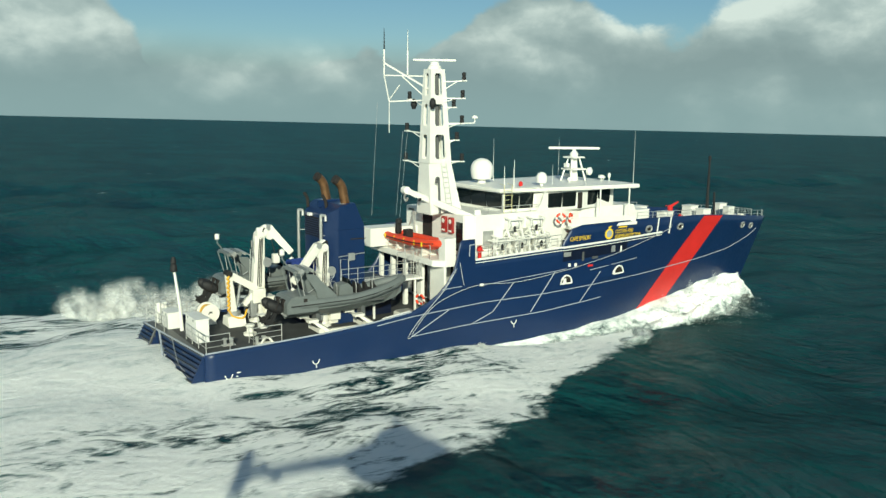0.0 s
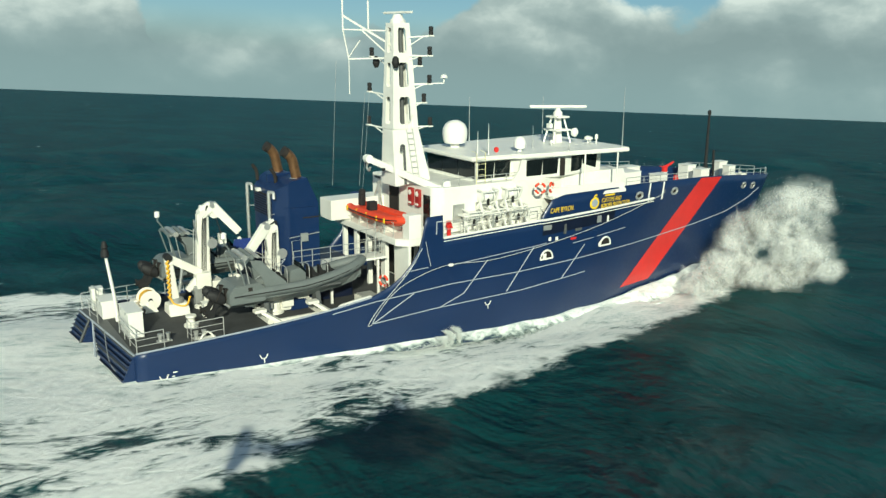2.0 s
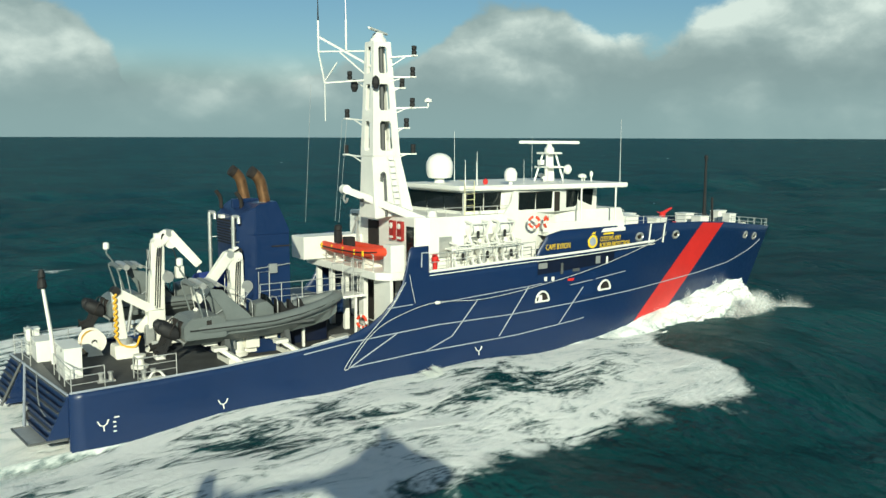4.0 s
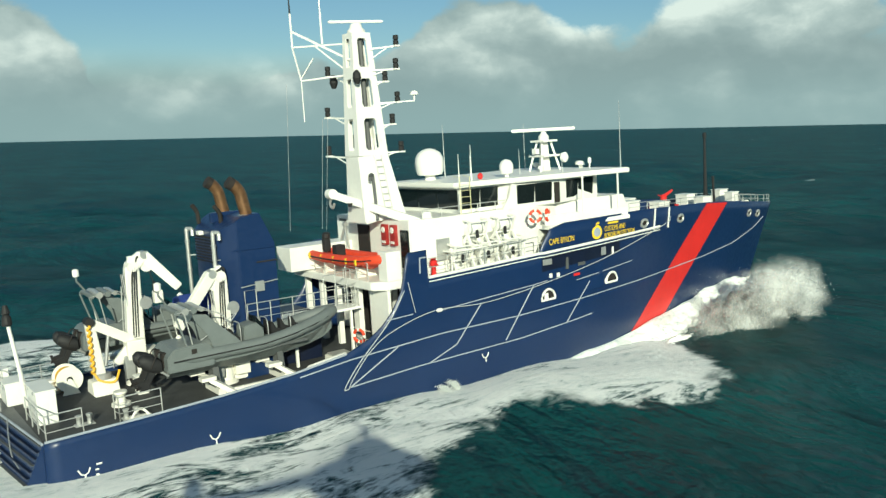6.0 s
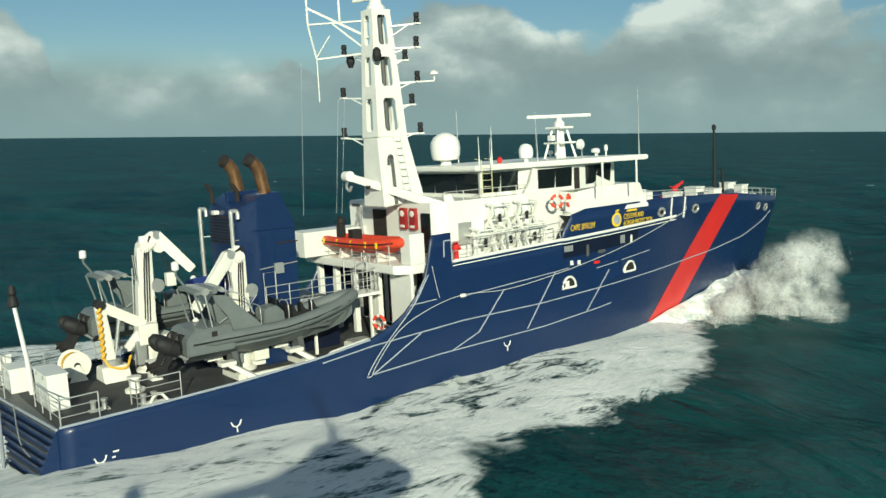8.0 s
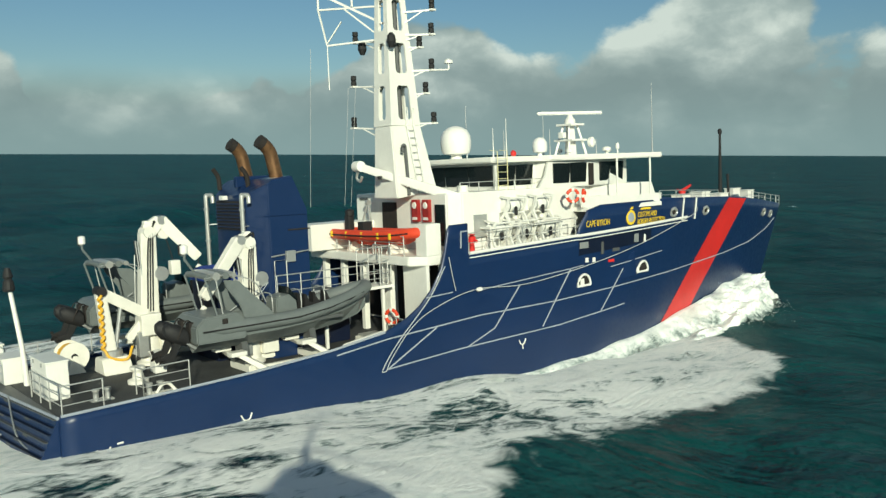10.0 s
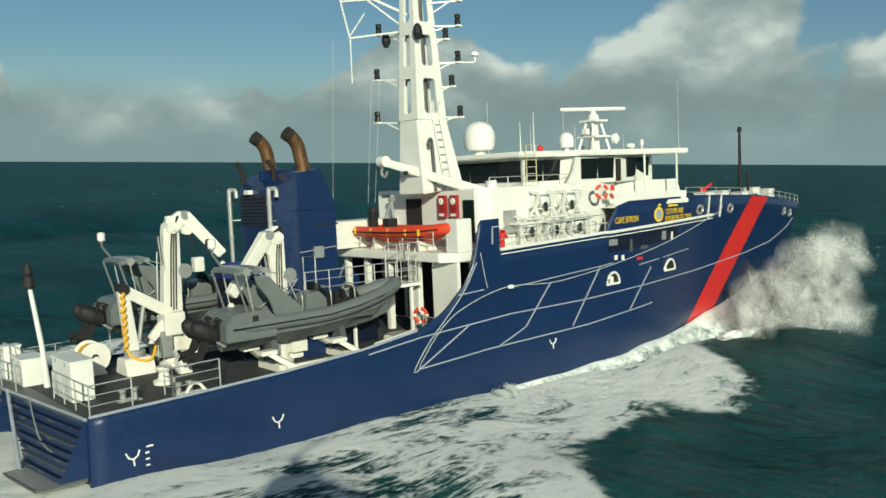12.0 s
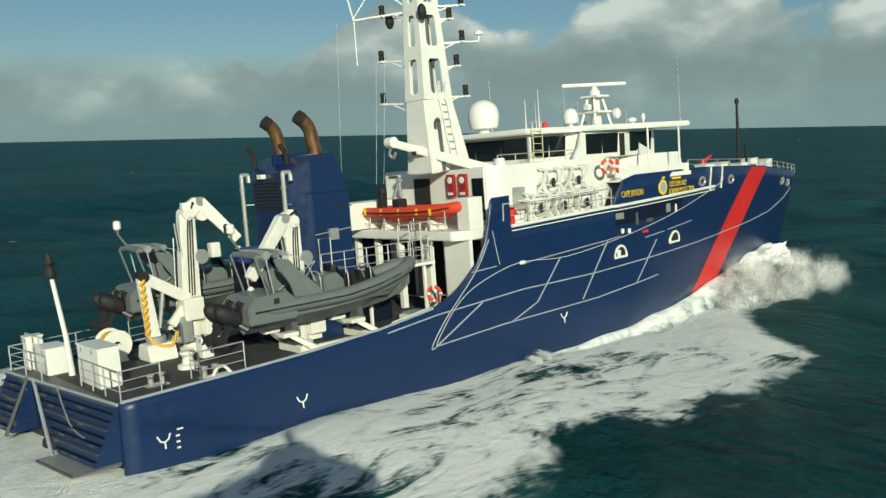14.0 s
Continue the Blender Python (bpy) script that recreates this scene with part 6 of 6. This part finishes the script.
for x0, x1, y0, y1, h in ((-1.2, 0.9, 38.6, 40.6, 1.6), (1.4, 2.3, 41.0, 42.1, 1.45), (-2.6, -1.6, 41.5, 43.0, 1.5), (0.4, 1.3, 47.2, 48.2, 1.1), (-1.6, -0.5, 47.6, 48.6, 1.2), (1.0, 1.7, 50.2, 51.0, 1.2), (-0.8, 0.0, 51.0, 52.0, 1.3)):
    foredeck_box(x0, x1, y0, y1, h + (0.0 if y0 < 45 else 0.15), "white locker on the foredeck")


def gun_post():
    post = thing("foremast", "thin black foremast with a fork foot on the foredeck", "mast", 0.0, 49.2, 6.75)
    part("shaft", tube([(0, 49.2, 6.75), (0, 49.2, 9.2), (0, 49.2, 12.9)], 0.12, 10, radii=[0.2, 0.13, 0.08]), BLACK, post)
    part("head", lathe((0, 49.2, 12.6), [(0.14, 0), (0.16, 0.25), (0.08, 0.4)], 10), BLACK, post)
    part("fork", tube([(0.3, 49.9, 6.75), (0.25, 49.8, 9.6)], 0.1, 8), BLACK, post)
    part("fork", tube([(0.3, 49.9, 6.75), (0, 49.2, 8.6)], 0.06, 8), BLACK, post)
    part("stay", box(-0.35, 0.45, 48.9, 50.2, 6.72, 6.9, 0.03), DARK_GREY, post)


gun_post()


def windlass():
    winch = thing("anchor_windlass", "white anchor windlass on the foredeck", "windlass", 0.4, 53.2, 6.45)
    part("bed", box(-0.9, 0.9, 52.8, 53.8, 6.45, 6.7, 0.04), WHITE, winch)
    for x in (-0.6, 0.6):
        part("drum", lathe((x - 0.2, 53.3, 7.05), [(0.42, 0), (0.42, 0.06), (0.25, 0.1), (0.25, 0.32), (0.42, 0.36), (0.42, 0.42)], 18, (1, 0, 0)), CREAM, winch)
    part("motor", box(-0.25, 0.25, 52.9, 53.7, 6.7, 7.3, 0.06), WHITE, winch)


windlass()
for side in (1, -1):
    line = [(side * max(0.25, half(y, 7.9) - 0.25), y, lerp(SHEER, y) - 0.05) for y in np.linspace(49.5, 56.6, 6)]
    guard(line + ([(0.0, 57.3, 6.9)] if side > 0 else []), 0.65, 2, 1.4)
    guard([(side * (half(y, 8.2) - 0.25), y, lerp(SHEER, y) - 0.05) for y in np.linspace(35.5, 43.5, 5)], 0.55, 2, 1.6)

# ---- white water ----


def with_thickness(mesh, values):
    """How thick the froth lies at each corner of the mesh."""
    layer = mesh.attributes.new("thick", "FLOAT", "POINT")
    layer.data.foreach_set("value", np.asarray(values, dtype=np.float32))


# the run of the breaking crest: y, middle of the crest, height, breadth
CREST = [(-6, 16.0, -0.5, 5.0), (24, 10.6, -0.5, 5.0), (29, 8.9, -0.3, 5.2), (33, 7.4, 0.25, 5.2), (38, 5.9, 0.5, 4.4), (42, 4.9, 0.85, 3.8), (46, 3.8, 1.15, 3.2), (49.5, 2.8, 1.4, 2.6), (52.4, 1.5, 1.4, 1.9), (54.5, 0.6, 0.9, 1.0), (55.5, 0.3, 0.4, 0.5)]


# how high the water piles up against the hull: y, height
PILED = [(-3, 0.1), (0, 0.2), (7, 0.24), (12, 0.3), (20, 0.45), (28, 0.65), (34, 1.0), (40, 1.75), (46, 2.5), (50, 2.85), (53, 2.5), (55.0, 1.2), (56, 0.2)]


def bow_wave(side):
    """The water that the stem throws aside: piled up along the hull, and curling outward into a breaking crest as it runs aft."""
    across, verts, thick = 56, [], []
    ys = np.concatenate([np.linspace(56, 28, 260), np.linspace(27.85, -3, 160)])
    for y in ys:
        mid, high, wide = (lerp([(c[0], c[k]) for c in CREST], y) for k in (1, 2, 3))
        loose = min(1, max(0, (46 - y) / 14))
        fade = min(1, max(0, (y - 10) / 16))
        mid += (2.4 * noise.noise(Vector((y * 0.15, 3.0 * side, 0))) + 1.3 * noise.noise(Vector((y * 0.55, 5.0 * side, 0)))) * loose
        high *= 1 + (0.4 + 0.5 * loose) * noise.noise(Vector((y * 0.35, 7.0, side)))
        pile = lerp(PILED, y) * (1 + 0.22 * noise.noise(Vector((y * 0.4, 1.0, side))))
        skin = half(min(y, 54.0), min(2.0, pile)) - 0.15 if y < 54 else max(0.0, 0.5 - 0.25 * (y - 54))
        rim = max(mid + 0.55 * wide, skin + 1.0 + 0.5 * pile)
        for k in range(across + 1):
            x = skin + (rim - skin) * (k / across) ** 1.15
            far = x - skin
            lean = 0.5 + 0.75 * pile
            near = math.exp(-(far / lean) ** 2)
            off = (x - mid) / wide
            ridge = math.exp(-(off / (0.34 if off < 0 else 0.16)) ** 2)
            edge = min(1.0, (across - k) / 4)
            z = -0.5 + max((pile + 0.5) * near, max(0.0, high + 0.5) * ridge * edge)
            p = Vector((x * side, y, z))
            burst = 1 - loose
            lively = (0.2 + max(ridge, 0.5 * near)) * (0.32 + 0.34 * max(high, pile * near)) * min(1.0, 0.1 + far)
            rough = noise.fractal(Vector((p.x * 1.4, p.y * 0.8, p.z * 1.4)), 0.75, 2.1, 5) * (0.22 + 0.26 * burst) * lively
            fling = noise.noise(p * 2.4 + Vector((9, 4, 2))) * 0.5 * burst * ridge
            verts.append((p.x + side * (rough * 0.8 + fling), y + rough * 0.6 - 0.4 * fling, z + rough + 0.3 * fling))
            crest = (0.19 + 0.15 * burst) * ridge ** 0.6 * fade * max(0.0, min(1.0, 0.5 + 0.5 * high))
            wash = (0.19 + 0.19 * min(1, pile / 2.4)) * near ** 0.7
            thick.append(max(crest, wash) * edge - 0.12 * (1 - max(ridge * fade, near)) - 0.5 * (1 - edge))
    n = across + 1
    faces = [(a, a + 1, a + n + 1, a + n) for r in range(len(ys) - 1) for a in range(r * n, r * n + across)]
    mesh = bpy.data.meshes.new("bow_wave")
    mesh.from_pydata(verts, [], faces)
    with_thickness(mesh, thick)
    mesh.materials.append(FOAM)
    mesh.shade_smooth()
    return tagged(new("bow_wave", mesh), "white breaking bow wave along the hull", "wave", kind="stuff")


def drop_mesh(name, place, rng, size=0.022, spread=0.35):
    """Flakes of water, one small three-cornered face each, at the given places."""
    count = len(place)
    flake = np.array([(0, 1, 0.2), (-0.9, -0.6, 0), (0.9, -0.5, -0.2)])
    sizes = size * np.exp(rng.normal(0, spread, count))
    turn = rng.normal(0, 1, (count, 3, 3)) * 0.6
    corners = place[:, None] + (flake[None] @ turn) * sizes[:, None, None]
    mesh = bpy.data.meshes.new(name)
    mesh.from_pydata(corners.reshape(-1, 3).tolist(), [], np.arange(count * 3).reshape(-1, 3).tolist())
    mesh.materials.append(DROPS)
    return mesh


def puffs(rng, centres, radii, weights, count):
    """Places in a crowd of soft round puffs, denser towards their middles, with small knots in each."""
    pick = rng.choice(len(centres), count, p=weights / weights.sum())
    way = rng.normal(0, 1, (count, 3))
    way /= np.linalg.norm(way, axis=1)[:, None]
    far = rng.random(count) ** 0.62 * (1 + 0.5 * rng.exponential(0.25, count))
    knot = 0.16 * np.sin(way @ np.array([[5.1, 2.2, 7.0], [3.3, 8.1, 1.7], [6.4, 1.2, 4.4]]) * 2.0 + pick[:, None])
    return centres[pick] + (way * (far * radii[pick])[:, None]) * (1 + knot.sum(1)[:, None] * 0.5)


def feather_mesh():
    """Small feathers of water that a fitting on the hull side throws up: three thin curved plumes side by side."""
    rng = np.random.default_rng(12)
    count = 26000
    which = rng.integers(0, 3, count)
    s = rng.random(count) ** 0.8
    tall = np.array([0.8, 1.15, 1.3])[which]
    y = np.array([-0.9, -0.35, 0.25])[which] - 0.75 * s ** 2 + rng.normal(0, 0.05, count) * (0.6 + 2.2 * s)
    x = 0.25 + 0.55 * s + rng.normal(0, 0.06, count) * (1 + 2 * s)
    z = -0.2 + tall * 1.25 * s * (1.35 - 0.5 * s) + rng.normal(0, 0.05, count)
    # the low sheet that it trails aft along the side
    trail = rng.random(14000)
    tx = 0.3 + 0.6 * rng.random(14000) + 0.5 * trail
    ty = -0.6 - 7.0 * trail ** 1.3
    tz = -0.2 + (0.75 * (1 - trail) + 0.1) * rng.random(14000) ** 1.4
    return drop_mesh("side_splash", np.concatenate([np.stack([x, y, z], 1), np.stack([tx, ty, tz], 1)]), rng, 0.017)


def gauze(name, centres, radii, strength, rng):
    """Crumpled discs of mist, one round each centre, thick in the middle and nothing at the rim."""
    verts, faces, thick = [], [], []
    ring_count, around = 5, 14
    for c, r, w in zip(centres, radii, strength):
        turn = Vector((rng.normal(0.7, 0.35), rng.normal(-0.4, 0.35), rng.normal(0.3, 0.3))).to_track_quat("Z", "Y").to_matrix()
        start, off = len(verts), Vector(rng.uniform(0, 50, 3))
        stretch = rng.uniform(0.75, 1.3)
        for i in range(ring_count + 1):
            f = i / ring_count
            for k in range(around):
                ang = 2 * math.pi * k / around
                rag = 1 + 0.32 * noise.noise(Vector((math.cos(ang) * 1.6, math.sin(ang) * 1.6, 0)) + off)
                p = Vector((r * f * rag * stretch * math.cos(ang), r * f * rag / stretch * math.sin(ang), 0))
                p.z = 0.4 * r * noise.noise(p * (1.3 / r) + off)
                p = turn @ p + Vector(c)
                verts.append(p[:])
                thick.append(float(w) * (1 - f * f) ** 1.4)
        for i in range(ring_count):
            for k in range(around):
                j = (k + 1) % around
                faces.append((start + i * around + k, start + i * around + j, start + (i + 1) * around + j, start + (i + 1) * around + k))
    mesh = bpy.data.meshes.new(name)
    mesh.from_pydata(verts, [], faces)
    with_thickness(mesh, thick)
    mesh.shade_smooth()
    mesh.materials.append(MIST)
    return mesh


def spray_cloud(seed, count, reach, high, spread):
    """A burst of spray: jets that fan up and outward from the stem and break into gauzy puffs, in a haze of fine drops."""
    rng = np.random.default_rng(seed)
    jets = 9
    centres, radii, weights = [], [], []
    for j in range(jets):
        w = 2 * (j + rng.uniform(0.1, 0.9)) / jets - 1
        far = reach * rng.uniform(0.5, 1.0) * (1 - 0.3 * abs(w))
        tall = high * rng.uniform(0.5, 1.0) * (1 - 0.35 * w * w)
        for k in range(8):
            s = (k + rng.uniform(0, 0.8)) / 8
            centres.append((far * s ** 0.9, w * spread * (0.55 + 0.5 * s) - 0.1 * far * s, tall * 2.15 * s * (1 - 0.54 * s) - 0.2))
            radii.append((0.75 + 0.9 * s) * rng.uniform(0.75, 1.3) * (0.62 + 0.055 * high))
            weights.append((1.35 - s) ** 0.8 * rng.uniform(0.7, 1.2))
    centres, radii, weights = np.array(centres), np.array(radii), np.array(weights)
    veil = gauze("spray_burst", centres, radii, 1.0 * weights, rng)
    place = puffs(rng, centres, radii * 1.05, weights, int(count * 0.85))
    haze = centres[rng.integers(0, len(centres), int(count * 0.15))] + rng.normal(0, 1, (int(count * 0.15), 3)) * np.array((0.8, 1.0, 0.7))
    place = np.concatenate([place, haze])
    place[:, 2] = np.where(place[:, 2] < -0.5, -0.5 - 0.1 * place[:, 2], place[:, 2])
    return veil, drop_mesh("spray_drops", place, rng, 0.016)


def skirt_mesh(side):
    """The haze of drops that smokes off the bow wave along the hull."""
    rng = np.random.default_rng(21)
    count = 120000
    y = 30 + 24.5 * rng.beta(1.9, 1.15, count)
    pile = np.interp(y, [a for a, _ in PILED], [b for _, b in PILED])
    pile *= 0.85 + 0.25 * np.sin(y * 1.3) + 0.15 * np.sin(y * 3.1 + 1)
    skin = np.array([half(min(v, 54.0), 1.2) for v in y])
    up = rng.random(count)
    out = rng.exponential(0.55, count) * (0.35 + 0.5 * pile) * (1.25 - up)
    x = np.where(y > 54, 0.2, skin) + 0.15 + out + 0.35 * up ** 2 * pile
    z = -0.2 + pile * 1.12 * up ** 1.15 * np.exp(-0.25 * out) + rng.normal(0, 0.12, count)
    return drop_mesh("bow_haze", np.stack([x * side, y - 0.5 * up * pile, z], 1), rng, 0.019)


WAVES = [bow_wave(1), bow_wave(-1)]
for side in (1, -1):
    WAVES.append(tagged(new("bow_haze", skirt_mesh(side)), "white haze of drops over the bow wave", "spray", kind="stuff"))
big_spray, low_spray = spray_cloud(3, 45000, 9.6, 10.0, 5.2), spray_cloud(8, 30000, 7.8, 3.8, 4.6)
SIDE_SPLASH = []
feather = feather_mesh()
for side in (1, -1):
    splash = tagged(new("side_splash", feather), "small white feathers of water off the hull side", "spray", kind="stuff")
    splash.scale = (side, 1, 1)
    SIDE_SPLASH.append((splash, side))


def spray_rows(start, life, y, side, lift, drift):
    """A burst: it rises out of the water at the bow, is left behind by the hull, and falls back."""
    rows = []
    for t in sorted({0.0, max(0, start - 0.05), *[round(start + life * k / 8, 3) for k in range(9)], 14.0}):
        f = min(1.0, max(0.0, (t - start) / life))
        rise = -14.5 + (14.5 + lift) * math.sin(math.pi * f) ** 0.30 if 0 < f < 1 else -14.5
        at = start + f * life
        rows.append((t, pose(side * (0.8 + 0.8 * drift * f), SPEED * at + y - 0.6 - 4.4 * f * life, rise, 0, 0, 0)))
    return rows


BURSTS = []
for start, life, y, mesh, lift, drift in ((0.05, 1.2, 51.5, low_spray, -0.6, 1.5), (0.72, 2.1, 57.5, big_spray, 0.0, 3.4), (0.95, 1.9, 51.0, low_spray, 0.6, 3.4), (1.15, 1.7, 59.0, low_spray, 0.4, 4.6), (1.7, 1.9, 55.5, low_spray, 0.0, 3.6), (3.6, 1.4, 52.5, low_spray, -0.4, 2.0),
                                          (4.6, 1.7, 53.0, big_spray, -4.0, 3.2), (5.1, 1.3, 50.5, low_spray, 0.0, 2.5), (5.55, 1.7, 49.5, big_spray, -4.6, 2.8), (6.0, 1.1, 51.0, low_spray, 0.0, 2.6), (7.5, 2.0, 52.0, big_spray, -3.2, 3.2), (7.6, 1.8, 46.5, low_spray, 0.2, 2.8),
                                          (9.9, 1.3, 52.0, low_spray, -0.6, 1.8), (10.45, 2.0, 51.5, big_spray, -2.0, 3.4), (11.0, 1.8, 50.5, low_spray, 0.2, 3.0), (12.0, 2.0, 47.5, big_spray, -4.8, 2.8), (12.3, 1.7, 49.5, low_spray, 0.4, 2.8), (12.9, 1.6, 51.5, low_spray, 0.1, 2.2), (13.3, 1.5, 45.5, low_spray, -0.6, 2.0)):
    for side in (1, -1) if mesh is big_spray else (1,):
        for one in mesh:
            puff = tagged(new(one.name, one), "white burst of spray thrown up by the bow", "spray", kind="stuff")
            puff.scale = (side, 1, 1)
            BURSTS.append((puff, spray_rows(start, life, y, side, lift, drift)))

for x, y in ((-17.0, -1.0), (-15.0, 6.0)):
    for one in low_spray:
        puff = tagged(new(one.name, one), "white spray falling back beside the wake", "spray", kind="stuff")
        BURSTS.append((puff, [(t, pose(x, y, z, 0, 0, 160)) for t, z in ((0, -1.5), (0.5, -1.3), (1.0, -2.2), (1.6, -14.5), (14, -14.5))]))

# ---- the aircraft that films, known by its shadow on the foam ----


def helicopter():
    craft = thing("helicopter", "small dark helicopter flying beside the ship", "helicopter", aboard=False)
    rings = []
    for y, w, low, top in ((2.9, 0.12, -0.75, -0.35), (2.3, 0.6, -1.0, 0.15), (1.2, 0.85, -1.15, 0.75), (-0.6, 0.9, -1.15, 0.95), (-2.0, 0.7, -0.8, 0.9), (-3.0, 0.3, 0.0, 0.7)):
        mid, tall = (low + top) / 2, (top - low) / 2
        rings.append([(w * math.cos(a), y, mid + tall * math.sin(a)) for a in np.linspace(0, 2 * math.pi, 17)[:-1]])
    part("fuselage", loft(rings), DARK_NAVY_AND_SHADE, craft, smooth=True)
    part("mast_fairing", prism([(-1.5, 0.8), (0.9, 0.8), (0.5, 1.35), (-1.0, 1.35)], "x", -0.45, 0.45, bevel=0.08), DARK_NAVY_AND_SHADE, craft)
    part("rotor_shaft", tube([(0, -0.3, 1.3), (0, -0.3, 2.05)], 0.16, 10), DARK_GREY, craft)
    part("tail_boom", tube([(0, -2.8, 0.4), (0, -8.2, 0.65)], 0.2, 12, radii=[0.3, 0.14]), DARK_NAVY_AND_SHADE, craft)
    part("tail_fin", prism([(-8.6, 1.75), (-8.1, 1.75), (-7.5, 0.7), (-7.9, -0.1), (-8.4, -0.1)], "x", -0.06, 0.06), DARK_NAVY_AND_SHADE, craft)
    part("tailplane", box(-1.1, 1.1, -7.0, -6.5, 0.55, 0.62, 0.02), DARK_NAVY_AND_SHADE, craft)
    for sx in (1, -1):
        part("skid", tube([(sx * 0.95, 1.7, -1.6), (sx * 0.95, 1.4, -1.75), (sx * 0.95, -1.7, -1.75)], 0.05, 8), DARK_GREY, craft)
        for y in (0.9, -1.1):
            part("skid_strut", tube([(sx * 0.5, y, -1.0), (sx * 0.95, y, -1.75)], 0.045, 8), DARK_GREY, craft)
    bm = bmesh.new()
    for k in range(3):
        a = k * 2.0944
        beam((0, 0, 0), (5.2 * math.cos(a), 5.2 * math.sin(a), 0.1), 0.16, 0.03, 0.0, bm)
    return craft, part("rotor", bm, BLACK, craft, "three-bladed rotor")


craft, rotor = helicopter()


def motions():
    """The ship and all that it carries run ahead, pitching and rolling; scanner, waves and spray go their own way."""
    for ob in ABOARD:
        walk(ob, [(t, m @ Matrix.Translation(OFF[ob])) for t, m in SHIP_ROWS])
    walk(mast_scanner, [(k * 0.5, pose(0, 18.9, 20.36, 0, 0, -28 + 76 * k)) for k in range(29)])
    level = [(t, pose(0, SPEED * t, 0)) for t, _ in SHIP_ROWS]
    walk(wake_line, level)
    for ob in WAVES:
        walk(ob, level)
    for ob, side in SIDE_SPLASH:
        walk(ob, [(round(0.5 * k, 1), pose(side * (5.0 + 0.15 * math.sin(1.9 * k)), SPEED * 0.5 * k + 19.8 + 0.7 * math.sin(2.3 * k), -0.05 - 0.3 * math.sin(2.9 * k + 1))) for k in range(29)])
    for ob, rows in BURSTS:
        walk(ob, rows)
    beside = [(t, Matrix.Translation(m @ Vector(eye) + Vector((1.8, -0.4, -0.8)))) for (t, m), (_, eye, _, _) in zip(SHIP_ROWS, PATH)]
    walk(craft, beside)
    walk(rotor, [(round(0.1 * k, 1), pose(0, -0.3, 2.0, 0, 0, 83 * k)) for k in range(141)])


motions()
